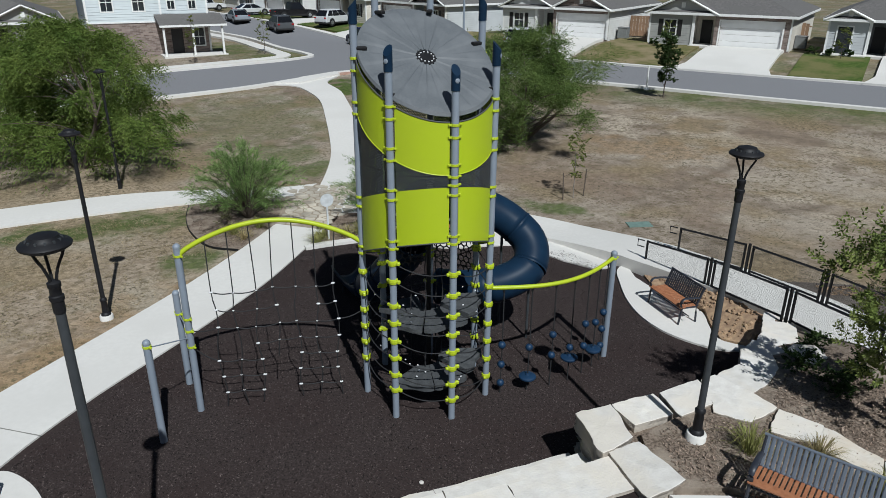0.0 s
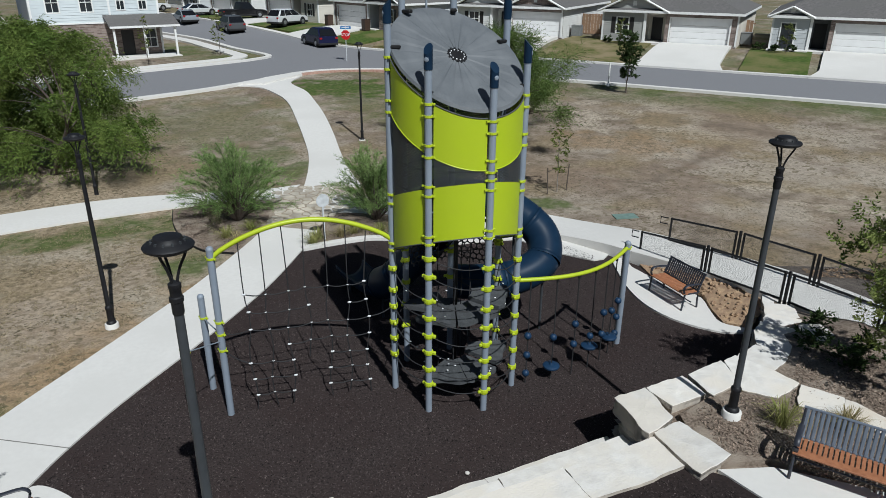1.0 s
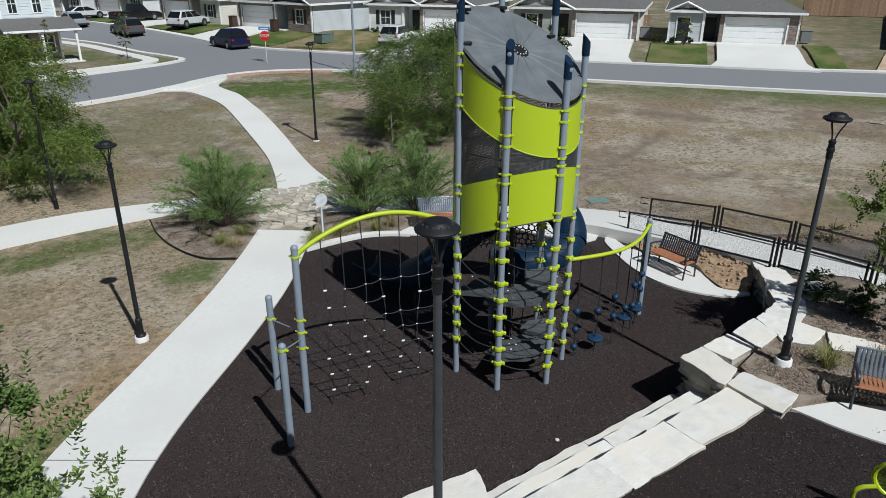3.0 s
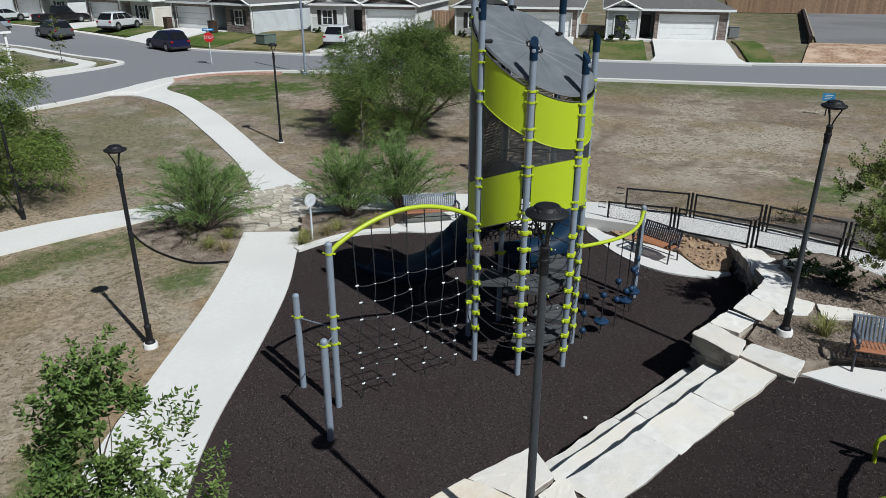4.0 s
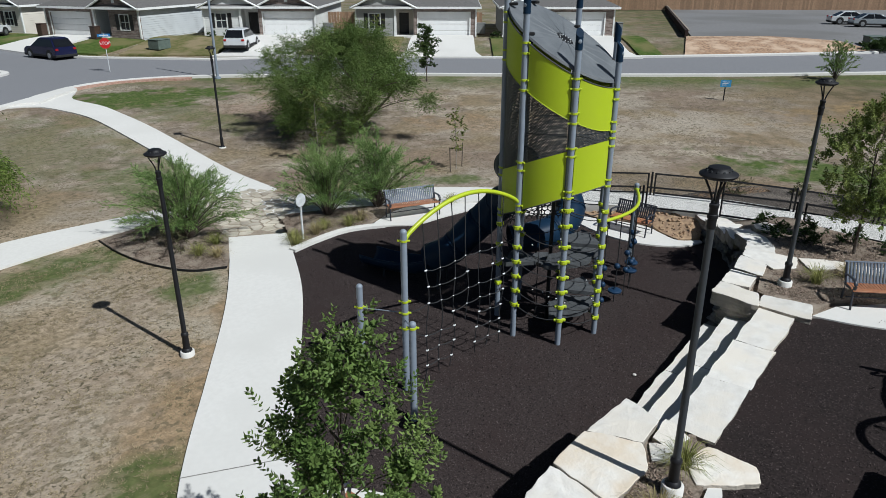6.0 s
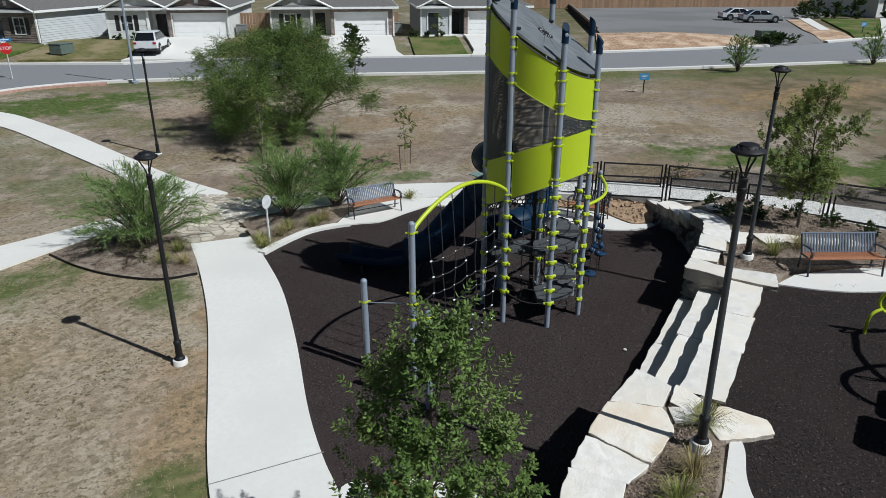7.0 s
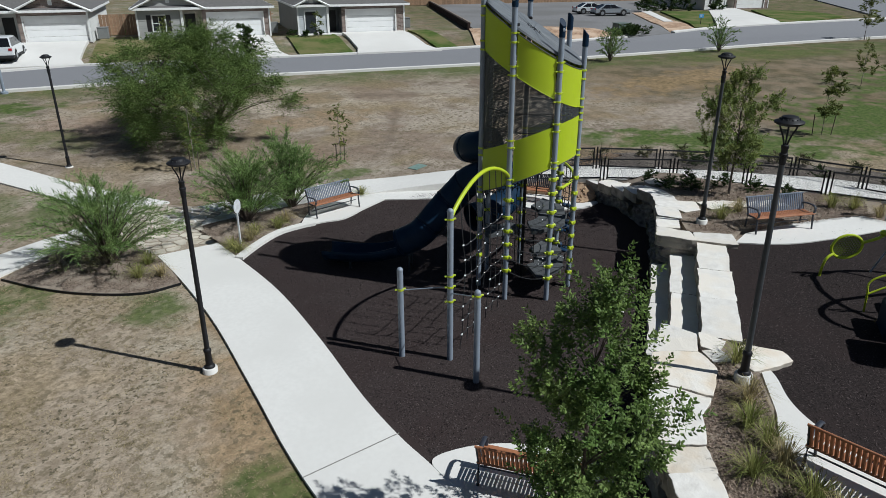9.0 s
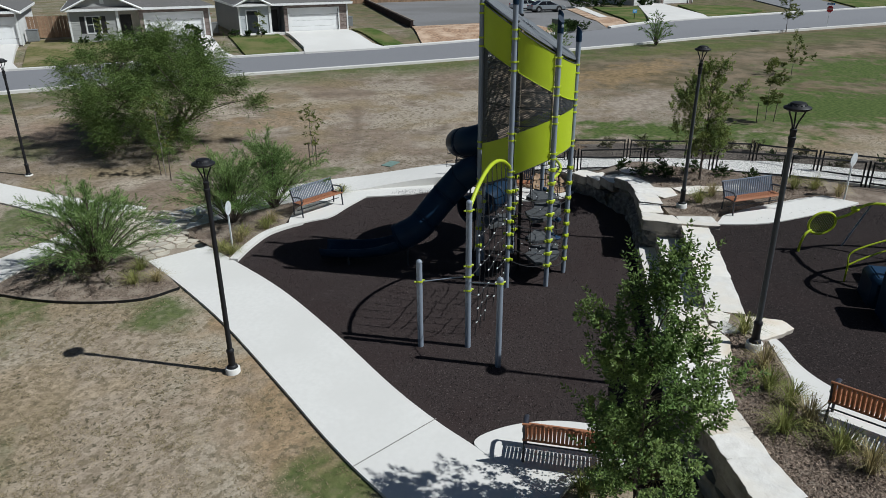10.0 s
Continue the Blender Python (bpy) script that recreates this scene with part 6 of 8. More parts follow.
tree("tree", 71.2, -5.6, 0.8, 4.2, 1.3, 54, M_LEAF_SAP, "small street tree leaning by the far kerb", trunk_r=0.05, clumps=40, leaves=3600, leaf=(0.08, 0.03), clump=0.5, low=0.3, shape="oval", up=0.2, hollow=0.2)
for x, y, k in ((13.1, 21.8, 0), (9.6, 26.6, 1), (26.8, 2.1, 2)):
    e = thing("tree_stakes", pose(x, y, gz(x, y), 0, 0, 50 * k), "two thin timber stakes beside a sapling", "stake", "sapling stakes")
    for q in (-1, 1):
        bm = bmesh.new()
        cyl(bm, (0.45 * q, 0.08 * q, -0.2), (0.52 * q, 0.1 * q, 1.0), 0.022, n=8)
        part("stake", bm, M_TRUNK, e)
    bm = bmesh.new()
    sweep(bm, [(-0.5, -0.1, 0.85), (0.0, 0.02, 0.95), (0.5, 0.1, 0.85)], 0.008, 5)
    part("tie", bm, M_DARK, e)
tree("tree", 25.9, 35.7, 0.8, 3.6, 0.95, 61, M_LEAF_DARK, "small dense dark tree by the road", trunk_r=0.05, clumps=50, leaves=5200, leaf=(0.07, 0.03), clump=0.4, flat=0.9, low=0.25, shape="oval", up=0.3, hollow=0.3)
tree("sapling", 4.2, 62.6, 0.8, 3.4, 0.7, 62, M_LEAF_SAP, "thin sapling on the corner lot", "sapling", trunk_r=0.03, clumps=24, leaves=1000, leaf=(0.07, 0.03), clump=0.3, low=0.3, shape="oval", group="saplings", hollow=0.2)
tree("sapling", -1.4, 58.8, 0.7, 3.6, 0.7, 63, M_LEAF_SAP, "thin sapling before the porch", "sapling", trunk_r=0.03, clumps=24, leaves=900, leaf=(0.07, 0.03), clump=0.3, low=0.3, shape="oval", group="saplings", hollow=0.2)


# ---- houses ----
def wall_boxes(bm, x0, x1, y0, y1, z0, z1, openings):
    """A wall in the x-z plane with openings (x0, x1, z0, z1) right through it."""
    cuts = sorted({x0, x1, *[o[0] for o in openings], *[o[1] for o in openings]})
    for a, b in zip(cuts, cuts[1:]):
        mid = (a + b) / 2
        holes = sorted((o[2], o[3]) for o in openings if o[0] < mid < o[1])
        z = z0
        for h0, h1 in holes:
            if h0 > z + 0.01:
                box(bm, a, b, y0, y1, z, h0)
            z = h1
        if z < z1 - 0.01:
            box(bm, a, b, y0, y1, z, z1)


def ring_frame(bm, x0, x1, z0, z1, t, ya, yb):
    """One closed rectangular frame round an opening."""
    v = [[[bm.verts.new((x, y, z)) for x, z in ((x0 - o, z0 - o), (x1 + o, z0 - o), (x1 + o, z1 + o), (x0 - o, z1 + o))] for o in (0.0, t)] for y in (ya, yb)]
    for k in range(4):
        m = (k + 1) % 4
        bm.faces.new((v[0][0][k], v[0][0][m], v[0][1][m], v[0][1][k]))
        bm.faces.new((v[1][0][m], v[1][0][k], v[1][1][k], v[1][1][m]))
        bm.faces.new((v[0][1][k], v[0][1][m], v[1][1][m], v[1][1][k]))
        bm.faces.new((v[0][0][m], v[0][0][k], v[1][0][k], v[1][0][m]))
    bmesh.ops.recalc_face_normals(bm, faces=bm.faces[:])


def window_part(e, x0, x1, z0, z1, y, shutters=False, door=False):
    bm = bmesh.new()
    ring_frame(bm, x0, x1, z0, z1, 0.09, y - 0.04, y + 0.1)
    w = part("window", bm, M_TRIM, e, "white window frame")
    for a in ((x0, x1, (z0 + z1) / 2 - 0.025, (z0 + z1) / 2 + 0.025), ((x0 + x1) / 2 - 0.02, (x0 + x1) / 2 + 0.02, z0, z1)):
        bm = bmesh.new()
        box(bm, a[0], a[1], y + 0.05, y + 0.09, a[2], a[3])
        part("glazing_bar", bm, M_TRIM, w)
    bm = bmesh.new()
    box(bm, x0, x1, y + 0.1, y + 0.13, z0, z1)
    part("pane", bm, M_GLASS, w, "dark window glass")
    if shutters:
        for a in (x0 - 0.52, x1 + 0.14):
            bm = bmesh.new()
            box(bm, a, a + 0.38, y - 0.03, y + 0.02, z0 - 0.05, z1 + 0.05)
            part("shutter", bm, M_DOOR, e, "dark shutter")


def garage_part(e, x0, x1, y, h=2.13):
    d = None
    n = 4
    bm = bmesh.new()
    for a in ((x0 - 0.12, x1 + 0.12, h, h + 0.12), (x0 - 0.12, x0, 0, h), (x1, x1 + 0.12, 0, h)):
        box(bm, a[0], a[1], y - 0.03, y + 0.1, a[2], a[3])
    g = part("garage_door", bm, M_TRIM, e, "white garage door")
    for k in range(n):
        bm = bmesh.new()
        box(bm, x0, x1, y + 0.12, y + 0.16, k * h / n + 0.008, (k + 1) * h / n - 0.008, 0.006)
        for j in range(8):
            a = x0 + (x1 - x0) * (j + 0.12) / 8
            b = x0 + (x1 - x0) * (j + 0.88) / 8
            box(bm, a, b, y + 0.115, y + 0.121, k * h / n + 0.1, (k + 1) * h / n - 0.1, 0.002)
        part("door_panel", bm, M_GARAGE, g)


def gable(bm, x0, x1, y0, y1, z, rise, over=0.35, along="y"):
    """A thick gable roof; its ridge runs along y or x."""
    t = 0.16
    if along == "y":
        c = (x0 + x1) / 2
        k = rise / ((x1 - x0) / 2)
        pr = [(x0 - over, z - over * k), (c, z + rise), (x1 + over, z - over * k)]
        f = lambda p, y, d: (p[0], y, p[1] + d)
        ends = (y0 - over, y1 + over)
    else:
        c = (y0 + y1) / 2
        k = rise / ((y1 - y0) / 2)
        pr = [(y0 - over, z - over * k), (c, z + rise), (y1 + over, z - over * k)]
        f = lambda p, x, d: (x, p[0], p[1] + d)
        ends = (x0 - over, x1 + over)
    vs = [[[bm.verts.new(f(p, e, d)) for p in pr] for d in (0, t)] for e in ends]
    (a0, a1), (b0, b1) = vs
    for i in range(2):
        bm.faces.new((a1[i], a1[i + 1], b1[i + 1], b1[i]))
        bm.faces.new((a0[i], a0[i + 1], b0[i + 1], b0[i]))
        for q in ((a0, a1), (b0, b1)):
            bm.faces.new((q[0][i], q[0][i + 1], q[1][i + 1], q[1][i]))
    for i in (0, 2):
        bm.faces.new((a0[i], a1[i], b1[i], b0[i]))
    bmesh.ops.recalc_face_normals(bm, faces=bm.faces[:])


def hip(bm, x0, x1, y0, y1, z, rise, over=0.4):
    x0, x1, y0, y1 = x0 - over, x1 + over, y0 - over, y1 + over
    half = min(x1 - x0, y1 - y0) / 2
    if x1 - x0 > y1 - y0:
        r0, r1 = (x0 + half, (y0 + y1) / 2), (x1 - half, (y0 + y1) / 2)
    else:
        r0, r1 = ((x0 + x1) / 2, y0 + half), ((x0 + x1) / 2, y1 - half)
    lo = [bm.verts.new((x, y, z)) for x, y in ((x0, y0), (x1, y0), (x1, y1), (x0, y1))]
    dn = [bm.verts.new((v.co.x, v.co.y, z - 0.18)) for v in lo]
    a, b = bm.verts.new((*r0, z + rise)), bm.verts.new((*r1, z + rise))
    if x1 - x0 > y1 - y0:
        bm.faces.new((lo[0], lo[1], b, a)), bm.faces.new((lo[1], lo[2], b)), bm.faces.new((lo[2], lo[3], a, b)), bm.faces.new((lo[3], lo[0], a))
    else:
        bm.faces.new((lo[0], lo[1], a)), bm.faces.new((lo[1], lo[2], b, a)), bm.faces.new((lo[2], lo[3], b)), bm.faces.new((lo[3], lo[0], a, b))
    for i in range(4):
        bm.faces.new((lo[i], lo[(i + 1) % 4], dn[(i + 1) % 4], dn[i]))
    bm.faces.new(dn[::-1])
    bmesh.ops.recalc_face_normals(bm, faces=bm.faces[:])


def siding(bm, x0, x1, y, z0, z1, openings=(), pitch=0.2):
    """Lapped boards just proud of a wall's front."""
    z = z0
    while z < z1 - 0.02:
        b = min(z + pitch, z1)
        spans = [(x0, x1)]
        for o in openings:
            if o[2] - 0.1 < (z + b) / 2 < o[3] + 0.1:
                new_spans = []
                for s in spans:
                    if s[0] < o[0] - 0.12:
                        new_spans.append((s[0], min(s[1], o[0] - 0.12)))
                    if s[1] > o[1] + 0.12:
                        new_spans.append((max(s[0], o[1] + 0.12), s[1]))
                spans = new_spans
        for s in spans:
            vs = [bm.verts.new(v) for v in ((s[0], y - 0.03, z), (s[1], y - 0.03, z), (s[1], y - 0.006, b), (s[0], y - 0.006, b), (s[0], y, z), (s[1], y, z))]
            bm.faces.new((vs[0], vs[1], vs[2], vs[3]))
            bm.faces.new((vs[4], vs[5], vs[1], vs[0]))
        z = b


def siding_mat(name, c):
    return mat(name, (*c, 1), tuple(v * 0.94 for v in c) + (1,), 1.5, 0.7, c=tuple(v * 1.05 for v in c) + (1,), big=0.4)


M_SIDE_WHITE = siding_mat("siding_white", (0.66, 0.66, 0.64))
M_SIDE_PALE = siding_mat("siding_pale_blue", (0.58, 0.63, 0.645))
M_SIDE_GREY = siding_mat("siding_grey", (0.36, 0.36, 0.34))
M_SIDE_LIGHT = siding_mat("siding_light", (0.50, 0.52, 0.53))
M_SIDE_CREAM = siding_mat("siding_cream", (0.62, 0.58, 0.51))
M_SIDE_DARK = siding_mat("siding_dark", (0.17, 0.175, 0.18))
def brick_front():
    """Brown-grey brick: mottled in courses."""
    m = mat("brick_front", (0.25, 0.20, 0.175, 1), (0.15, 0.112, 0.098, 1), 3.2, 0.95, bump=0.5, bump_scale=14, spec=0.15)
    n, l = m.node_tree.nodes, m.node_tree.links
    tc = n.new("ShaderNodeTexCoord")
    sep, comb = n.new("ShaderNodeSeparateXYZ"), n.new("ShaderNodeCombineXYZ")
    l.new(tc.outputs["Object"], sep.inputs[0])
    add = n.new("ShaderNodeMath")
    l.new(sep.outputs[0], add.inputs[0])
    l.new(sep.outputs[1], add.inputs[1])
    l.new(add.outputs[0], comb.inputs[0])
    l.new(sep.outputs[2], comb.inputs[1])
    br = n.new("ShaderNodeTexBrick")
    br.inputs["Scale"].default_value = 1.0
    br.inputs["Brick Width"].default_value, br.inputs["Row Height"].default_value, br.inputs["Mortar Size"].default_value = 0.4, 0.13, 0.012
    br.inputs["Color1"].default_value, br.inputs["Color2"].default_value, br.inputs["Mortar"].default_value = (0.12, 0.085, 0.075, 1), (0.36, 0.29, 0.255, 1), (0.34, 0.31, 0.285, 1)
    l.new(comb.outputs[0], br.inputs["Vector"])
    p = n["Principled BSDF"]
    mx = n.new("ShaderNodeMix")
    mx.data_type = "RGBA"
    mx.inputs[0].default_value = 0.65
    l.new(p.inputs["Base Color"].links[0].from_socket, mx.inputs[6])
    l.new(br.outputs["Color"], mx.inputs[7])
    l.new(mx.outputs[2], p.inputs["Base Color"])
    return m


M_STONEFACE = brick_front()


def house(name, m, label, W=11.4, D=15.0, wing=3.5, porch=1.9, wing_mat=None, gar_mat=None, side_mat=None, gable_over="wing", window=True, mirror=False, H=2.62):
    e = thing(name, m, label, "house", "houses along the road")
    fx = (lambda a, b: (W - b, W - a)) if mirror else (lambda a, b: (a, b))
    g0 = wing + porch
    gx = fx(g0 + 0.45, g0 + 0.45 + 4.88)
    wx = fx(wing / 2 - 0.5, wing / 2 + 0.5)
    wo = (*wx, 0.75, 2.05)
    go = (*gx, 0.0, 2.13)
    px = fx(wing, g0)
    t = 0.2
    # wing front, garage front, porch back
    bm = bmesh.new()
    wall_boxes(bm, *fx(0, wing), 0, t, -0.3, H, [wo] if window else [])
    part("wing_wall", bm, wing_mat, e, "front wall of the wing")
    bm = bmesh.new()
    siding(bm, *fx(0, wing), 0, 0.0, H, [wo] if window else [])
    part("siding", bm, wing_mat, e, "lapped siding boards")
    if window:
        window_part(e, *wx, 0.75, 2.05, 0, True)
    else:
        dx = (wx[0] - 0.15, wx[0] + 0.85)
        bm = bmesh.new()
        ring_frame(bm, *dx, 0.1, 2.1, 0.1, -0.08, 0.0)
        d = part("entry_door", bm, M_TRIM, e, "white door frame")
        bm = bmesh.new()
        box(bm, dx[0], dx[1], -0.055, -0.01, 0.1, 2.1)
        part("door_leaf", bm, M_GLASS, d, "dark glazed door")
        bm = bmesh.new()
        box(bm, *fx(-0.1, wing + 0.2), -1.1, 0.0, -0.3, 0.09)
        part("door_step", bm, M_CONC, e, "concrete entry step")
    bm = bmesh.new()
    wall_boxes(bm, *fx(g0, W), 0, t, -0.3, H, [go])
    part("garage_wall", bm, gar_mat, e, "brick and stone garage front")
    garage_part(e, *gx, 0)
    bm = bmesh.new()
    wall_boxes(bm, *px, 2.0, 2.2, -0.3, H, [(px[0] + 0.35, px[0] + 1.3, 0.0, 2.05)])
    part("porch_wall", bm, side_mat, e, "wall behind the porch")
    bm = bmesh.new()
    box(bm, px[0] + 0.35, px[0] + 1.3, 2.08, 2.14, 0, 2.05)
    for k in range(2):
        box(bm, px[0] + 0.5, px[0] + 1.15, 2.05, 2.085, 0.2 + k * 0.95, 0.95 + k * 0.95, 0.01)
    part("front_door", bm, M_DOOR, e, "dark front door")
    bm = bmesh.new()
    box(bm, px[0], px[1], -0.6, 2.0, -0.3, 0.06)
    part("porch_slab", bm, M_CONC, e, "concrete porch floor")
    bm = bmesh.new()
    box(bm, px[0] + 0.02, px[0] + 0.24, -0.1, 0.12, 0.0, H)
    part("porch_column", bm, M_TRIM, e, "white porch column")
    for nm, xa in (("side_wall", 0), ("side_wall", W - t)):
        bm = bmesh.new()
        box(bm, xa, xa + t, t, D, -0.3, H)
        part(nm, bm, side_mat, e, "lapped side wall")
        bm = bmesh.new()
        siding(bm, t, D, 0, 0.0, H)
        o = part("siding", bm, side_mat, e)
        o.matrix_basis = Matrix.Translation((xa if xa == 0 else W, D if xa == 0 else 0, 0)) @ Matrix.Rotation(radians(-90 if xa == 0 else 90), 4, "Z")
    for sp in ((t, W - t, D - t, D), (*fx(wing - t, wing), t, 2.0), (*fx(g0, g0 + t), t, 2.0)):
        bm = bmesh.new()
        box(bm, *sp, -0.3, H)
        part("inner_wall", bm, side_mat, e)
    # corner boards and eaves
    for x in (-0.02, W - 0.12):
        bm = bmesh.new()
        box(bm, x, x + 0.14, -0.045, 0.1, 0, H)
        part("corner_board", bm, M_TRIM, e, "white corner board")
    bm = bmesh.new()
    hip(bm, 0, W, 0, D, H + 0.12, 2.6)
    part("roof", bm, M_SHINGLE, e, "grey shingle roof")
    bm = bmesh.new()
    box(bm, -0.42, W + 0.42, -0.45, -0.41, H - 0.1, H + 0.1)
    box(bm, W + 0.41, W + 0.45, -0.41, D, H - 0.1, H + 0.1)
    box(bm, -0.45, -0.41, -0.41, D, H - 0.1, H + 0.1)
    part("fascia", bm, M_TRIM, e, "white fascia board")
    spans = {"wing": fx(0, g0 if window else wing), "garage": fx(g0, W), "both": fx(0, g0)}
    for which in (("wing", "garage") if gable_over == "both" else (gable_over,)):
        a, b = spans[which]
        rise = (b - a) * 0.24
        bm = bmesh.new()
        gable(bm, a, b, -0.12, 5.0, H + 0.1, rise, 0.3)
        part("gable_roof", bm, M_SHINGLE, e, "grey shingle gable")
        bm = bmesh.new()
        vs = [bm.verts.new(v) for v in ((a, -0.05, H), (b, -0.05, H), ((a + b) / 2, -0.05, H + rise))]
        vs2 = [bm.verts.new((v.co.x, 0.12, v.co.z)) for v in vs]
        bm.faces.new(vs), bm.faces.new(vs2[::-1])
        for i in range(3):
            bm.faces.new((vs[i], vs[(i + 1) % 3], vs2[(i + 1) % 3], vs2[i]))
        part("gable_end", bm, gar_mat if which == "garage" else wing_mat, e, "gable front")
        for sgn in (0, 1):
            bm = bmesh.new()
            p, q = (Vector((a - 0.32, -0.45, H - 0.02)), Vector(((a + b) / 2, -0.45, H + rise + 0.12)))
            if sgn:
                p = Vector((b + 0.32, -0.45, H - 0.02))
            cyl(bm, p, q, 0.09, n=4)
            part("rake_board", bm, M_TRIM, e, "white rake board")
        bm = bmesh.new()
        box(bm, (a + b) / 2 - 0.16, (a + b) / 2 + 0.16, -0.09, -0.045, H + rise * 0.35, H + rise * 0.35 + 0.42)
        part("gable_vent", bm, M_TRIM, e, "white gable vent")
    return e


def on_street(s, w=65.0):
    x, y = street(s, w)
    return pose(x, y, gz(x, y) + 0.02, 0, 0, STREET_TURN)


house("house", on_street(-32.6), "single-storey house with brick gable over a white garage door", W=10.9, wing_mat=M_SIDE_WHITE, gar_mat=M_STONEFACE, side_mat=M_SIDE_WHITE, gable_over="both")
house("house", on_street(-17.9), "single-storey house with grey siding and white garage door", W=11.6, wing=3.7, wing_mat=M_SIDE_GREY, gar_mat=M_STONEFACE, side_mat=M_SIDE_CREAM)
house("house", on_street(-3.75), "single-storey house with dark entry and white garage door", W=10.55, wing=2.75, porch=1.5, wing_mat=M_SIDE_LIGHT, gar_mat=M_STONEFACE, side_mat=M_SIDE_DARK, window=False)
house("house", on_street(58, 84), "single-storey pale house beyond the parking lot", W=11.6, wing_mat=M_SIDE_WHITE, gar_mat=M_STONEFACE, side_mat=M_SIDE_CREAM)
# houses up the side street, facing it
SIDE_TURN = math.degrees(math.atan2(-0.92, 0.38))


def on_side(k, back=0.0):
    """k metres up the side street from the corner house's front corner."""
    p = Vector((22.3, 69.0)) + Vector((-0.38, 0.92)) * k + Vector((0.92, 0.38)) * back
    return pose(p.x, p.y, gz(p.x, p.y) + 0.02, 0, 0, SIDE_TURN)


house("house", on_side(11.4), "single-storey corner house with brick front and pale siding", W=11.4, wing_mat=M_STONEFACE, gar_mat=M_STONEFACE, side_mat=M_SIDE_LIGHT, mirror=True)
house("house", on_side(26.0), "single-storey pale house up the side street", W=11.4, wing_mat=M_SIDE_CREAM, gar_mat=M_STONEFACE, side_mat=M_SIDE_CREAM, mirror=True)
house("house", on_side(41.0), "single-storey white house up the side street", W=11.4, wing_mat=M_SIDE_WHITE, gar_mat=M_STONEFACE, side_mat=M_SIDE_WHITE, mirror=True)
house("house", on_side(56.0), "single-storey house at the end of the side street", W=11.4, wing_mat=M_SIDE_LIGHT, gar_mat=M_STONEFACE, side_mat=M_SIDE_LIGHT, mirror=True)


def two_storey(m):
    e = thing("house", m, "white two-storey house with brick base and corner porch", "house", "houses along the road")
    X0, W, D, H = 4.9, 14.4, 10.0, 5.5
    wins = [(6.1, 6.95, 3.6, 5.0), (8.5, 9.35, 3.6, 5.0), (11.2, 11.75, 3.7, 5.0), (12.9, 13.45, 3.7, 5.0)]
    bm = bmesh.new()
    wall_boxes(bm, X0, W, 0, 0.2, 2.7, H, wins)
    part("upper_wall", bm, M_SIDE_PALE, e, "white upper wall")
    bm = bmesh.new()
    siding(bm, X0, W, 0, 2.75, H, wins)
    part("siding", bm, M_SIDE_PALE, e, "white lapped siding")
    low = [(11.2, 12.15, 0.0, 2.1), (13.0, 13.9, 0.7, 2.1)]
    bm = bmesh.new()
    wall_boxes(bm, X0, W, 0, 0.2, -0.3, 2.7, low)
    part("lower_wall", bm, M_STONEFACE, e, "brick lower wall")
    for o in wins:
        window_part(e, *o, 0)
    window_part(e, 13.0, 13.9, 0.7, 2.1, 0)
    bm = bmesh.new()
    box(bm, 11.2, 12.15, 0.1, 0.16, 0, 2.1)
    part("front_door", bm, M_DOOR, e, "dark front door")
    bm = bmesh.new()
    box(bm, X0, X0 + 0.2, 0.2, D, -0.3, H)
    box(bm, W - 0.2, W, 0.2, D, -0.3, H)
    box(bm, X0 + 0.2, W - 0.2, D - 0.2, D, -0.3, H)
    part("side_wall", bm, M_SIDE_PALE, e)
    bm = bmesh.new()
    siding(bm, 0.2, D, 0, 0.0, H)
    o = part("siding", bm, M_SIDE_PALE, e)
    o.matrix_basis = Matrix.Translation((X0, D, 0)) @ Matrix.Rotation(radians(-90), 4, "Z")
    bm = bmesh.new()
    box(bm, 10.5, 10.66, -0.045, 0.0, 2.75, H)
    box(bm, X0 - 0.03, X0 + 0.13, -0.045, 0.0, 2.75, H)
    box(bm, W - 0.13, W + 0.03, -0.045, 0.0, -0.3, H)
    box(bm, X0, W, -0.06, -0.03, 2.66, 2.78)
    part("corner_board", bm, M_TRIM, e, "white corner and belt boards")
    bm = bmesh.new()
    hip(bm, X0, W, 0, D, H + 0.12, 2.4)
    part("roof", bm, M_SHINGLE, e, "grey shingle roof")
    bm = bmesh.new()
    vs = [bm.verts.new(v) for v in ((10.0, -2.3, 2.55), (15.4, -2.3, 2.55), (15.4, 0, 3.3), (10.0, 0, 3.3))]
    lo = [bm.verts.new((v.co.x, v.co.y, v.co.z - 0.18)) for v in vs]
    bm.faces.new(vs), bm.faces.new(lo[::-1])
    for i in range(4):
        bm.faces.new((vs[i], vs[(i + 1) % 4], lo[(i + 1) % 4], lo[i]))
    bmesh.ops.recalc_face_normals(bm, faces=bm.faces[:])
    part("porch_roof", bm, M_SHINGLE, e, "grey shingle porch roof")
    bm = bmesh.new()
    box(bm, 10.0, 15.4, -2.36, -2.3, 2.4, 2.56)
    part("porch_fascia", bm, M_TRIM, e)
    for x in (10.3, 12.6, 15.0):
        bm = bmesh.new()
        box(bm, x - 0.08, x + 0.08, -2.16, -2.0, 0, 2.4, 0.01)
        part("porch_column", bm, M_TRIM, e, "white porch column")
    bm = bmesh.new()
    box(bm, 10.1, 15.3, -2.3, 0, -0.3, 0.1)
    part("porch_slab", bm, M_CONC, e, "concrete porch floor")
    return e


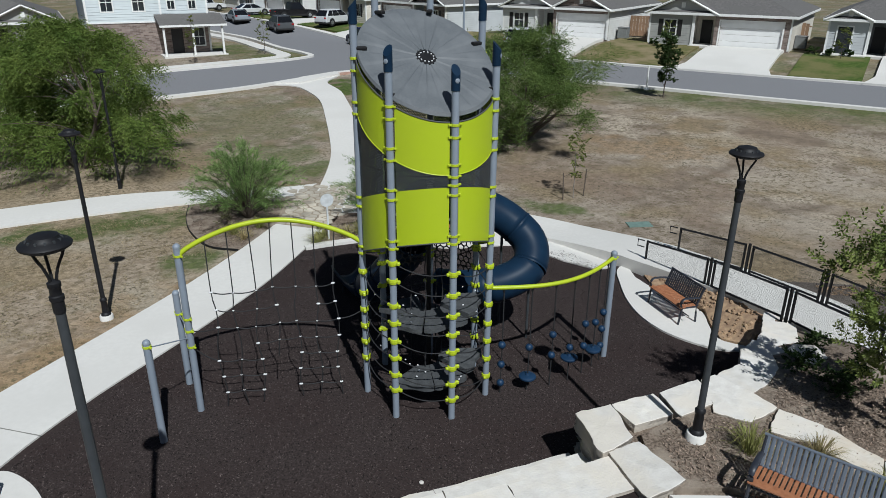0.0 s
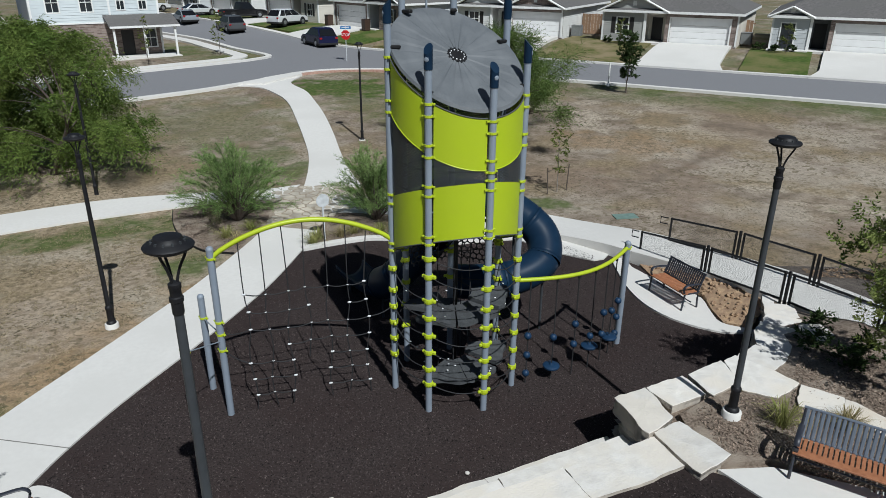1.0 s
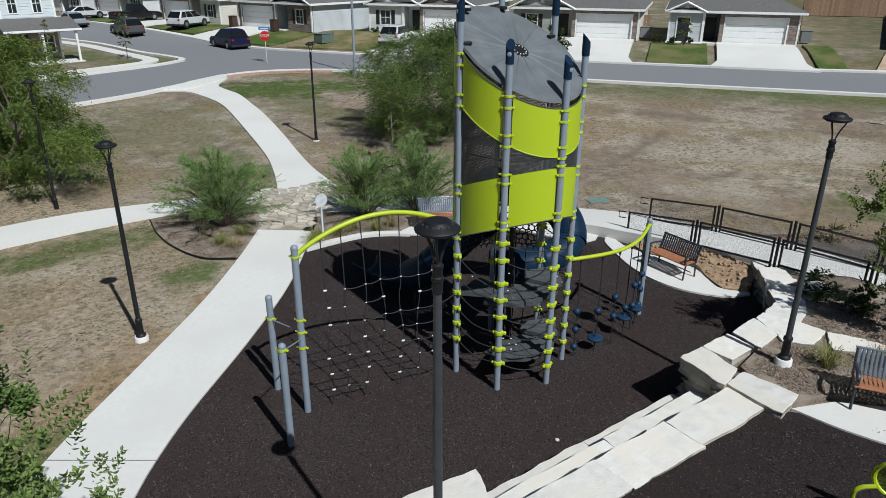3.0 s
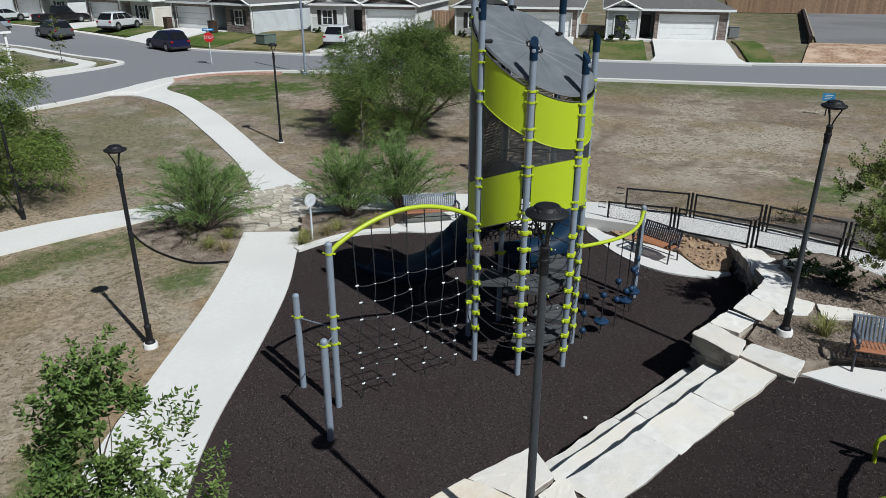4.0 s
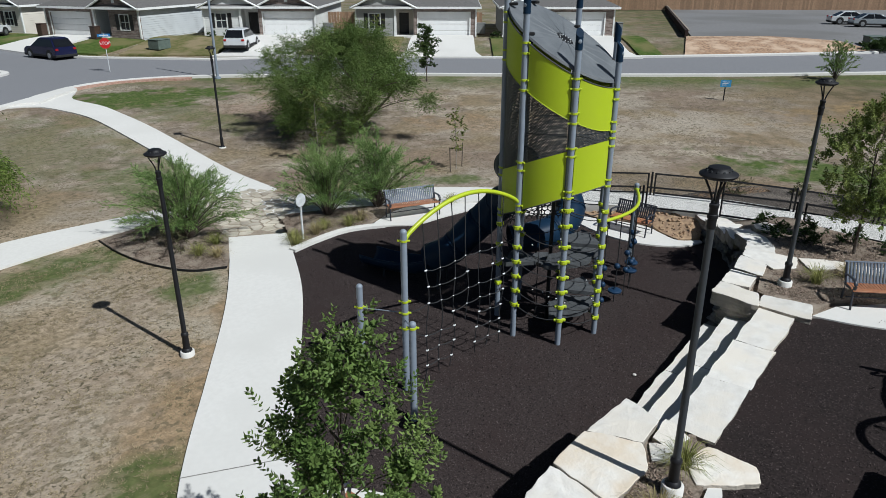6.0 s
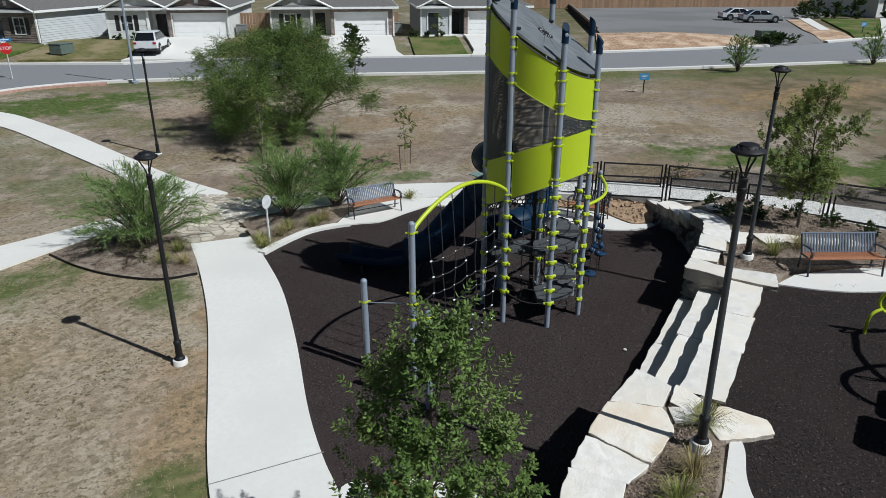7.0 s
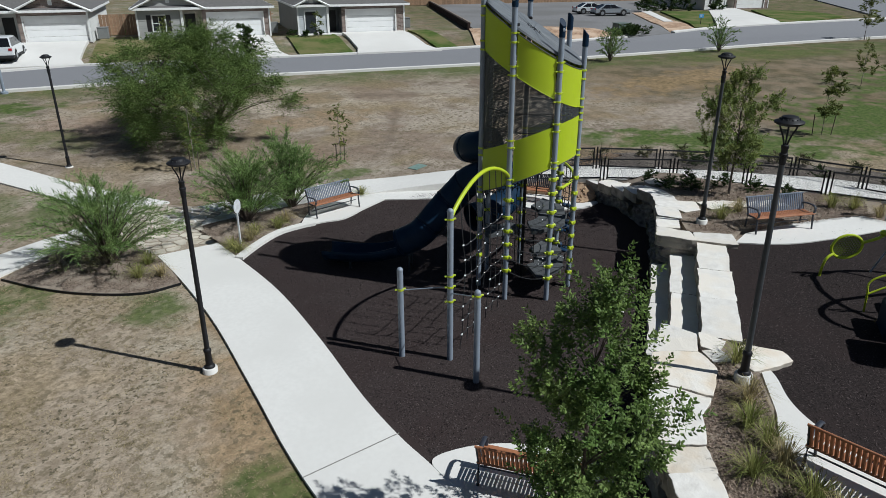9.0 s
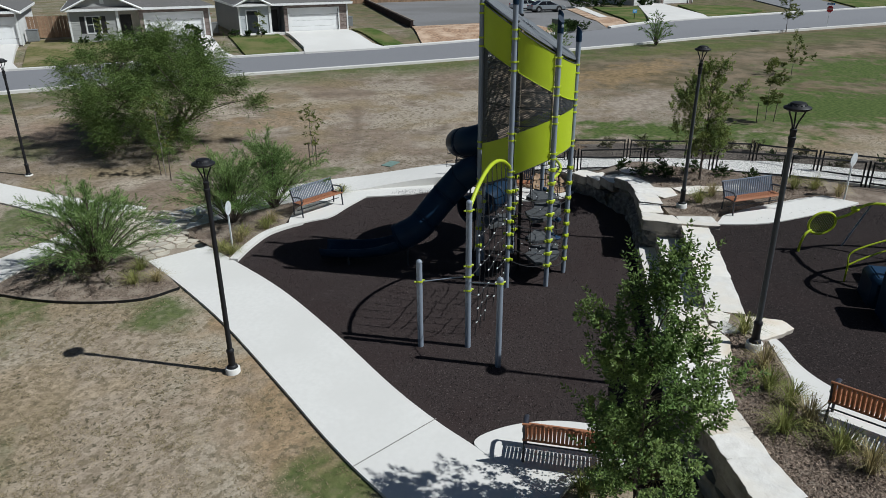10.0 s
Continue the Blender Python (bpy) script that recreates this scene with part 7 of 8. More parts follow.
two_storey(pose(-14.2, 62.2, 0.72, 0, 0, 13))
house("house", pose(-24.1, 66.0, 0.6, 0, 0, 13), "single-storey house behind trees with grey roof", W=12, wing_mat=M_SIDE_GREY, gar_mat=M_SIDE_GREY, side_mat=M_SIDE_GREY, gable_over="both", mirror=True)


# ---- driveways and verges of the houses ----
def drive(name, s0, s1, flare=0.7):
    flat(name, [street(s0 - flare, 54.95), street(s1 + flare, 54.95), street(s1 + 0.1, 57.5), street(s1, 65.0), street(s0, 65.0), street(s0 - 0.1, 57.5)], over(0.14), M_CONC, "pale concrete driveway", "driveway", cell=2.5)


for i, (a, b) in enumerate(((-28.0, -22.0), (-12.4, -6.6), (0.4, 6.6))):
    drive("driveway_%d" % (i + 1), a, b)
M_GREEN = mat("watered_lawn", (0.05, 0.085, 0.018, 1), (0.09, 0.125, 0.032, 1), 3.5, 0.95, bump=0.8, bump_scale=25, c=(0.15, 0.145, 0.06, 1), big=0.4, spec=0.1)
M_GREEN_DRY = mat("half_dry_lawn", (0.17, 0.15, 0.07, 1), (0.10, 0.108, 0.036, 1), 2.6, 0.95, bump=0.8, bump_scale=25, c=(0.24, 0.195, 0.115, 1), big=0.45, spec=0.1)
for i, (a, b, c, d) in enumerate(((-37.0, -28.8, 56, 64.8), (-21.2, -17.8, 56, 68), (-17.8, -13.2, 56, 64.6), (-5.0, -0.4, 56, 64.6), (7.4, 9.4, 56.5, 66))):
    flat("front_lawn_%d" % (i + 1), [street(a, c), street(b, c), street(b, d), street(a, d)], over(0.06), M_GREEN_DRY if i in (0, 1, 2) else M_GREEN, "half-dry front lawn" if i in (0, 1, 2) else "watered green front lawn", "lawn", cell=2.5)
for k, (u, b) in enumerate(((5.0, 10.2), (19.6, 25.0), (34.6, 40.0))):
    p = [Vector((22.3, 69.0)) + Vector((-0.38, 0.92)) * q + Vector((0.92, 0.38)) * w for q, w in ((u, 0), (b, 0), (b, -7.3 - 0.12 * k), (u, -7.0))]
    flat("side_driveway_%d" % (k + 1), [tuple(v) for v in p], over(0.12), M_CONC, "pale concrete driveway", "driveway", cell=2.5)
for k, (u, b) in enumerate(((-0.5, 4.7), (10.5, 19.3), (25.3, 34.3))):
    p = [Vector((22.3, 69.0)) + Vector((-0.38, 0.92)) * q + Vector((0.92, 0.38)) * w for q, w in ((u, -0.1), (b, -0.1), (b, -6.4), (u, -6.0))]
    flat("side_lawn_%d" % (k + 1), [tuple(v) for v in p], over(0.06), M_GREEN, "watered green front lawn", "lawn", cell=2.5)

for nm, mt, z, lb, ct, pl in (("east_driveway", M_CONC, 0.14, "pale concrete driveway", "driveway", ((40.9, 60.2), (50.6, 61.1), (62.5, 82.5), (57.5, 82.5))),
                              ("east_lawn", M_GREEN, 0.07, "watered green front lawn", "lawn", ((38.6, 61.0), (40.7, 60.6), (56.0, 80.0), (49.0, 82.0), (41.0, 66.0))),
                              ("corner_lawn", M_GREEN, 0.07, "watered green lawn on a street corner", "lawn", ((51.0, 61.6), (56.0, 62.0), (65.5, 66.0), (68.0, 75.0), (63.0, 80.0))),
                              ("side_road", M_ROAD, 0.05, "grey asphalt side street", "road", ((68.0, 63.0), (79.0, 63.0), (110.0, 100.0), (98.0, 104.0))),
                              ("far_lawn", M_GREEN, 0.07, "watered lawn across the side street", "lawn", ((81.0, 64.0), (110.0, 66.0), (125.0, 95.0), (112.0, 98.0)))):
    flat(nm, [street(*v) for v in pl], over(z), mt, lb, ct, cell=3.0)


# ---- cars ----
def car_paint(name, c, metal=0.3):
    m = mat(name, (*c, 1), tuple(v * 0.97 for v in c) + (1,), 2, 0.25, metal=metal)
    return m


PAINT = {k: car_paint("car_" + k, v) for k, v in dict(white=(0.75, 0.76, 0.77), silver=(0.32, 0.35, 0.38), navy=(0.012, 0.014, 0.055), black=(0.012, 0.012, 0.014), grey=(0.10, 0.105, 0.11)).items()}


def car(m, paint, kind="suv", label=""):
    """Nose towards +x."""
    e = thing("car" if kind != "pickup" else "pickup_truck", m, label, "car" if kind != "pickup" else "pickup truck", "parked vehicles")
    L, W, hb = (4.6, 1.85, 1.0) if kind == "suv" else (4.7, 1.82, 0.88) if kind == "sedan" else (5.6, 1.95, 1.0)
    hr = 1.68 if kind == "suv" else 1.42 if kind == "sedan" else 1.82
    side = [(-L / 2, 0.35), (-L / 2 - 0.02, 0.7), (-L / 2 + 0.06, hb), (L * 0.2, hb), (L / 2 - 0.35, hb - 0.1), (L / 2, 0.72), (L / 2 + 0.02, 0.4), (L / 2 - 0.15, 0.25), (-L / 2 + 0.15, 0.25)]
    bm = bmesh.new()
    a = [bm.verts.new((x, -W / 2, z)) for x, z in side]
    b = [bm.verts.new((x, W / 2, z)) for x, z in side]
    bm.faces.new(a), bm.faces.new(b[::-1])
    for i in range(len(a)):
        bm.faces.new((a[i], a[(i + 1) % len(a)], b[(i + 1) % len(a)], b[i]))
    bmesh.ops.recalc_face_normals(bm, faces=bm.faces[:])
    bmesh.ops.bevel(bm, geom=bm.edges[:], offset=0.05, segments=2, affect="EDGES")
    body = part("body", bm, paint, e, "painted body", True)
    if kind == "suv":
        base, top = (-L / 2 + 0.05, L * 0.29), (-L / 2 + 0.62, L * 0.03)
    elif kind == "sedan":
        base, top = (-L / 2 + 0.35, L * 0.31), (-L / 2 + 1.45, L * 0.02)
    else:
        base, top = (-0.75, L * 0.22), (-0.62, L * 0.1)
    wb, wt = W / 2 - 0.05, (W / 2 - 0.05) * 0.8

    def on_cabin(u, v, side):
        """A point of the cabin's side (u along, v up)."""
        x = (base[0] + (base[1] - base[0]) * u) * (1 - v) + (top[0] + (top[1] - top[0]) * u) * v
        return Vector((x, side * (wb * (1 - v) + wt * v), hb - 0.04 + (hr - hb + 0.04) * v))
    bm = bmesh.new()
    rings = []
    for v in (0.0, 0.5, 0.88, 1.0):
        sh = 0.0 if v < 0.9 else 0.12
        q = [on_cabin(u, v, sd) for u, sd in ((0, -1), (1, -1), (1, 1), (0, 1))]
        if sh:
            c = sum(q, Vector()) / 4
            q = [p + (c - p) * sh for p in q]
            for p in q:
                p.z = hr
        rings.append([bm.verts.new(p) for p in q])
    for p, q in zip(rings, rings[1:]):
        for k in range(4):
            bm.faces.new((p[k], p[(k + 1) % 4], q[(k + 1) % 4], q[k]))
    bm.faces.new(rings[-1])
    bmesh.ops.recalc_face_normals(bm, faces=bm.faces[:])
    vert_edges = [ed for ed in bm.edges if abs(ed.verts[0].co.z - ed.verts[1].co.z) > 0.05]
    bmesh.ops.bevel(bm, geom=vert_edges, offset=0.07, segments=2, affect="EDGES")
    part("cabin", bm, paint, e, "painted cabin", True)
    splits = ((0.07, 0.3), (0.32, 0.62), (0.64, 0.95)) if kind == "suv" else ((0.1, 0.5), (0.52, 0.94))
    for sd in (-1, 1):
        for u0, u1 in splits:
            bm = bmesh.new()
            out = Vector((0, sd * 0.012, 0.003))
            q = [on_cabin(u, v, sd) for u, v in ((u0, 0.08), (u1, 0.08), (u1, 0.87), (u0, 0.87))]
            vs = [bm.verts.new(p + out) for p in q] + [bm.verts.new(p - out) for p in q]
            for f in ((0, 1, 2, 3), (7, 6, 5, 4), (0, 4, 5, 1), (1, 5, 6, 2), (2, 6, 7, 3), (3, 7, 4, 0)):
                bm.faces.new([vs[k] for k in f])
            bmesh.ops.recalc_face_normals(bm, faces=bm.faces[:])
            part("side_window", bm, M_CARGLASS, e, "dark side window")
    for u, nm in ((0.0, "rear_window"), (1.0, "windscreen")):
        bm = bmesh.new()
        out = Vector((0.014 if u else -0.014, 0, 0.006))
        q = [on_cabin(u, v, sd) for v, sd in ((0.06, -0.92), (0.06, 0.92), (0.88, 0.9), (0.88, -0.9))]
        vs = [bm.verts.new(p + out) for p in q] + [bm.verts.new(p - out) for p in q]
        for f in ((0, 1, 2, 3), (7, 6, 5, 4), (0, 4, 5, 1), (1, 5, 6, 2), (2, 6, 7, 3), (3, 7, 4, 0)):
            bm.faces.new([vs[k] for k in f])
        bmesh.ops.recalc_face_normals(bm, faces=bm.faces[:])
        part(nm, bm, M_CARGLASS, e, "dark window")
    bm = bmesh.new()
    box(bm, -L / 2 - 0.03, L / 2 + 0.03, -W / 2 - 0.012, W / 2 + 0.012, 0.2, 0.42, 0.04)
    part("sill", bm, M_TYRE, e, "dark lower cladding")
    for x in (-L * 0.3, L * 0.31):
        bm = bmesh.new()
        cyl(bm, (x, -W / 2 - 0.008, 0.38), (x, W / 2 + 0.008, 0.38), 0.42, n=20)
        part("wheel_arch", bm, M_TYRE, e, "dark wheel arch", True)
    if kind == "pickup":
        bm = bmesh.new()
        box(bm, -L / 2 + 0.12, -0.85, -W / 2 + 0.14, W / 2 - 0.14, hb - 0.02, hb + 0.012)
        part("bed", bm, M_TYRE, e, "dark load bed")
    for x in (-L * 0.3, L * 0.31):
        for s in (-1, 1):
            bm = bmesh.new()
            y = s * (W / 2 - 0.09)
            cyl(bm, (x, y - 0.12, 0.34), (x, y + 0.12, 0.34), 0.34, n=20)
            w = part("wheel", bm, M_TYRE, e, "dark tyre", True)
            bm = bmesh.new()
            cyl(bm, (x, y + s * 0.1, 0.34), (x, y + s * 0.135, 0.34), 0.21, n=14)
            part("rim", bm, M_RIM, w, "pale rim")
    for s in (-1, 1):
        bm = bmesh.new()
        box(bm, -L / 2 - 0.05, -L / 2 + 0.05, s * (W / 2 - 0.16) - 0.12, s * (W / 2 - 0.16) + 0.12, 0.74, 0.9, 0.02)
        part("tail_lamp", bm, M_TAIL, e, "red tail lamp")
        bm = bmesh.new()
        box(bm, L / 2 - 0.12, L / 2 + 0.03, s * (W / 2 - 0.22) - 0.16, s * (W / 2 - 0.22) + 0.16, 0.62, 0.74, 0.02)
        part("headlamp", bm, M_BEAD, e, "pale headlamp")
    return e


def car_at(x, y, dx, dy, dz=0.02):
    return pose(x, y, gz(x, y) + dz, 0, 0, math.degrees(math.atan2(dy, dx)))


car(car_at(13.6, 67.2, -0.18, 0.98), PAINT["navy"], "suv", "dark navy SUV parked at the junction")
car(car_at(26.6, 58.9, 0.756, 0.655, 0.14), PAINT["white"], "suv", "white SUV parked in a driveway")
car(car_at(13.0, 81.0, 0.8, 0.6, 0.12), PAINT["white"], "suv", "white SUV on a driveway up the side street")
car(car_at(6.9, 81.5, -0.22, 0.97), PAINT["grey"], "suv", "grey SUV parked along the side street")
car(car_at(2.6, 90.6, -0.25, 0.97), PAINT["silver"], "sedan", "silver car parked along the side street")
car(car_at(9.5, 92.5, 0.9, 0.3, 0.12), PAINT["black"], "pickup", "black pickup truck on a driveway")
car(car_at(4.6, 99.0, 0.9, 0.3, 0.1), PAINT["white"], "sedan", "white car on a driveway up the side street")
car(car_at(-1.5, 110.0, 0.9, 0.3, 0.1), PAINT["white"], "pickup", "white pickup truck far up the side street")
car(car_at(83.3, 21.9, 0.52, -0.85, 0.06), PAINT["silver"], "sedan", "silver car in the parking lot")
car(car_at(85.7, 24.8, 0.52, -0.85, 0.06), PAINT["white"], "sedan", "white car in the parking lot")


# ---- street furniture ----
def stop_sign(x, y, yaw=158):
    e = thing("stop_sign", pose(x, y, gz(x, y), 0, 0, yaw), "red octagonal stop sign with a blue street plate above", "stop sign")
    bm = bmesh.new()
    cyl(bm, (0, 0, -0.3), (0, 0, 2.7), 0.03, n=8)
    part("sign_post", bm, M_SIGN, e, "grey steel post")
    bm = bmesh.new()
    cyl(bm, (0, 0.03, 2.0), (0, 0.045, 2.0), 0.38, n=8)
    bmesh.ops.rotate(bm, verts=bm.verts[:], cent=(0, 0.04, 2.0), matrix=Matrix.Rotation(radians(22.5), 3, "Y"))
    plate = part("sign_plate", bm, mat("sign_red", (0.5, 0.01, 0.012, 1), None, 5, 0.4), e, "red octagon")
    tc = bpy.data.curves.new("stop_text", "FONT")
    tc.body, tc.align_x, tc.align_y, tc.size, tc.extrude = "STOP", "CENTER", "CENTER", 0.3, 0.003
    tmp = new("stop_text", tc)
    bpy.context.view_layer.update()
    me = bpy.data.meshes.new_from_object(tmp.evaluated_get(bpy.context.evaluated_depsgraph_get()))
    bpy.data.objects.remove(tmp)
    o = new("lettering", me)
    me.materials.append(M_BEAD)
    o.parent = plate
    o.matrix_basis = Matrix.Translation((0, 0.055, 2.0)) @ Matrix.Rotation(radians(180), 4, "Z") @ Matrix.Rotation(radians(90), 4, "X")
    bm = bmesh.new()
    box(bm, -0.42, 0.42, -0.01, 0.01, 2.45, 2.65)
    bl = part("street_plate", bm, mat("sign_blue", (0.02, 0.16, 0.42, 1), None, 5, 0.4), e, "blue street plate")
    bm = bmesh.new()
    box(bm, -0.3, 0.3, 0.01, 0.014, 2.52, 2.58)
    part("plate_bar", bm, M_BEAD, bl)
    return e


stop_sign(13.3, 55.4)
stop_sign(76.6, -10.6, 50)


def pole_thing(name, x, y, h, r, material, label, category):
    e = thing(name, pose(x, y, gz(x, y)), label, category)
    bm = bmesh.new()
    lathe(bm, [(r * 2.4, -0.3), (r * 2.4, 0.08), (r, 0.12), (r * 0.75, h)], 12)
    part("shaft", bm, material, e, "", True)
    return e


pole_thing("street_light_pole", 17.0, 47.0, 9.0, 0.09, M_POST, "tall pale grey street light pole by the kerb", "street light")
pole_thing("marker_post", 26.3, 38.2, 1.45, 0.055, M_TRIM, "white plastic marker post by the kerb", "marker post")


def small_sign(x, y, yaw, hgt=0.85):
    e = thing("notice_sign", pose(x, y, gz(x, y), 0, 0, yaw), "small blue notice board on a dark post", "sign", "blue notices")
    bm = bmesh.new()
    box(bm, -0.03, 0.03, -0.02, 0.02, -0.2, hgt)
    part("sign_post", bm, M_DARK, e, "dark post")
    bm = bmesh.new()
    box(bm, -0.3, 0.3, -0.04, -0.02, hgt - 0.1, hgt + 0.3)
    p = part("board", bm, mat("notice_blue", (0.05, 0.28, 0.55, 1), None, 5, 0.5), e, "blue board")
    bm = bmesh.new()
    for k in range(3):
        box(bm, -0.2, 0.2 - 0.06 * k, -0.046, -0.041, hgt + 0.18 - 0.09 * k, hgt + 0.21 - 0.09 * k)
    part("board_bars", bm, M_BEAD, p)


small_sign(33.4, 18.6, -55)
small_sign(*street(40.4, 62.4), -50)


def cabinet_box(name, x, y, yaw, w, d, h, material, label, category):
    e = thing(name, pose(x, y, gz(x, y) + 0.05, 0, 0, yaw), label, category)
    bm = bmesh.new()
    box(bm, -w / 2, w / 2, -d / 2, d / 2, 0, h, 0.04)
    part("housing", bm, material, e)
    bm = bmesh.new()
    box(bm, -w / 2 - 0.03, w / 2 + 0.03, -d / 2 - 0.03, d / 2 + 0.03, h, h + 0.05, 0.015)
    part("lid", bm, material, e)
    return e


M_UTIL = mat("utility_green", (0.12, 0.155, 0.135, 1), None, 4, 0.6)
M_AC = mat("metal_grille", (0.22, 0.23, 0.23, 1), (0.14, 0.145, 0.145, 1), 30, 0.6)
cabinet_box("utility_box", 21.6, 64.2, 20, 1.5, 1.2, 0.8, M_UTIL, "green utility box on the lawn", "utility box")
cabinet_box("utility_box", *street(29, 60.5), -49, 1.5, 1.2, 0.75, M_UTIL, "green utility box in a planted bed by the lot", "utility box")
for s, w in ((-21.0, 67.5), (-5.8, 68.0), (8.0, 69.0)):
    cabinet_box("air_conditioner", *street(s, w), STREET_TURN, 0.9, 0.9, 0.95, M_AC, "grey air conditioning unit beside a house", "air conditioner")
M_BIN = mat("bin_plastic", (0.06, 0.035, 0.025, 1), None, 4, 0.5)
for k, q in enumerate((4.2, 10.8, 18.8)):
    p = Vector((22.3, 69.0)) + Vector((-0.38, 0.92)) * q + Vector((0.92, 0.38)) * -1.2
    cabinet_box("wheelie_bin", p.x, p.y, SIDE_TURN, 0.65, 0.7, 1.1, M_BIN, "dark brown wheelie bin by a driveway", "bin")
flat("utility_cover", [(13.5, 18.45), (14.3, 18.3), (14.4, 18.75), (13.6, 18.9)], 0.0, mat("cover_green", (0.16, 0.24, 0.21, 1), None, 6, 0.8), "flat green utility cover in the lawn", "cover")
tree("shrub", *street(29, 59), gz(*street(29, 59)), 0.9, 2.8, 71, M_LEAF_DARK, "low dark hedge round a utility box", "shrub", trunks=5, trunk_r=0.03, clumps=60, leaves=6000, leaf=(0.09, 0.04), clump=0.5, low=0.1, lean=0.5, shape="dome", hollow=0.2)
for k, s in enumerate((-31.5, -30.0, -17.0, -15.8, -4.4, -3.2, -2.0)):
    x, y = street(s, 63.9)
    tree("shrub", x, y, gz(x, y), 0.6, 0.5, 80 + k, M_LEAF_DARK, "small clipped shrub against a house", "shrub", trunks=3, trunk_r=0.02, clumps=14, leaves=700, leaf=(0.07, 0.035), clump=0.25, low=0.1, shape="dome", hollow=0.2, group="foundation shrubs")
for k, s in enumerate((-15.5, -2.3)):
    x, y = street(s, 62.5)
    tree("sapling", x, y, gz(x, y), 2.2, 0.6, 95 + k, M_LEAF_SAP, "small sapling on a front lawn", "sapling", trunk_r=0.03, clumps=18, leaves=900, leaf=(0.07, 0.03), clump=0.3, low=0.35, shape="oval", group="saplings", hollow=0.2)

for k, (s, w, h) in enumerate(((47.0, 83.0, 2.0), (49.6, 84.2, 2.4), (52.2, 84.0, 1.9), (54.6, 83.0, 2.6), (58.0, 81.5, 1.2))):
    x, y = street(s, w)
    tree("shrub", x, y, gz(x, y), h, 1.5, 140 + k, M_LEAF_DARK, "dark hedge shrub before a pale house", "shrub", trunks=4, trunk_r=0.04, clumps=30, leaves=2200, leaf=(0.11, 0.05), clump=0.5, low=0.08, shape="dome", hollow=0.2, group="house hedge")


# ---- timber fences ----
def timber_fence(name, a, b, h, label):
    a, b = Vector(a), Vector(b)
    d = (b - a)
    n = int(d.length / 0.3)
    e = thing(name, pose(a.x, a.y, gz(a.x, a.y), 0, 0, math.degrees(math.atan2(d.y, d.x))), label, "fence", "timber fences")
    bm = bmesh.new()
    box(bm, -0.14, 0.14, -0.012, 0.012, 0, h)
    b0 = part("board", bm, M_FENCE_WOOD, e)
    r = random.Random(n)
    for k in range(n):
        m = Matrix.Translation((0.15 + 0.3 * k, r.uniform(-0.006, 0.006), r.uniform(-0.02, 0.02)))
        if k == 0:
            b0.matrix_basis = m
        else:
            share(b0, m)
    for z in (0.3, h - 0.3):
        bm = bmesh.new()
        box(bm, 0, d.length, 0.02, 0.07, z, z + 0.09)
        part("rail", bm, M_FENCE_WOOD, e)


timber_fence("timber_fence", street(8.5, 76), street(13, 108), 2.0, "brown timber board fence behind the houses")
timber_fence("timber_fence", street(13, 109), street(75, 109), 2.2, "long brown timber board fence behind the parking lot")
timber_fence("timber_fence", street(-6.2, 70.5), street(-5.4, 70.5), 1.9, "brown timber fence gate between two houses")
timber_fence("timber_fence", street(-21.6, 71.0), street(-18.0, 71.0), 1.9, "brown timber fence between two houses")


# ---- grasses, low planting, rubble, loose chips ----
def grass_clump(name, x, y, z, h, seed, material, label, n=150, spread=0.42):
    r = random.Random(seed)
    e = thing(name, pose(x, y, z), label, "ornamental grass", "ornamental grasses")
    verts, faces = [], []
    for k in range(n):
        a = r.random() * 6.283
        out = (0.1 + 0.9 * r.random() ** 0.8) * spread
        hh = h * r.uniform(0.5, 1.1) * (1.1 - 0.45 * out / spread)
        d = Vector((math.cos(a), math.sin(a), 0))
        tw = Vector((-d.y, d.x, 0)) * r.uniform(-0.3, 0.3)
        side = Vector((-d.y, d.x, 0)) * r.uniform(0.003, 0.007)
        p0 = d * 0.09 * r.random()
        pts = [p0, p0 + d * out * 0.3 + Vector((0, 0, hh * 0.6)), p0 + (d + tw * 0.5) * out * 0.75 + Vector((0, 0, hh * 0.95)), p0 + (d + tw) * out * 1.3 + Vector((0, 0, hh * r.uniform(0.45, 0.9)))]
        i = len(verts)
        for q, wd in zip(pts, (1, 1.0, 0.7, 0.1)):
            verts.extend((q - side * wd, q + side * wd))
        faces.extend((i + 2 * j, i + 2 * j + 1, i + 2 * j + 3, i + 2 * j + 2) for j in range(3))
    leaf_mesh("blades", verts, faces, material, e, "")
    return e


T1 = TZ + 0.09
GR = [(8.35, 6.55, T1, 0.6), (9.2, 6.1, T1, 0.5), (9.6, 5.2, T1, 0.5), (10.6, 3.5, T1, 0.6), (10.2, 2.3, T1, 0.55), (10.75, 2.9, T1, 0.55), (0.3, 6.08, T1, 0.5), (-1.0, 5.9, T1, 0.58), (-1.7, 5.9, T1, 0.5), (-2.1, 5.62, T1, 0.55), (-2.6, 5.45, T1, 0.6), (-2.9, 5.85, T1, 0.5), (-3.2, 5.1, T1, 0.6), (-3.55, 4.8, T1, 0.65), (-3.5, 8.35, 0.0, 0.6), (-3.9, 8.8, 0.0, 0.55), (-3.2, 7.7, 0.0, 0.6), (3.55, 20.1, 0.02, 0.45), (3.35, 19.75, 0.02, 0.4), (4.3, 20.0, 0.02, 0.5), (4.75, 20.15, 0.02, 0.5), (5.5, 19.8, 0.02, 0.5), (6.1, 19.9, 0.02, 0.5), (1.7, 21.6, 0.02, 0.45), (0.9, 21.2, 0.02, 0.45), (1.2, 20.7, 0.02, 0.4), (9.6, 18.95, 0.03, 0.4)]
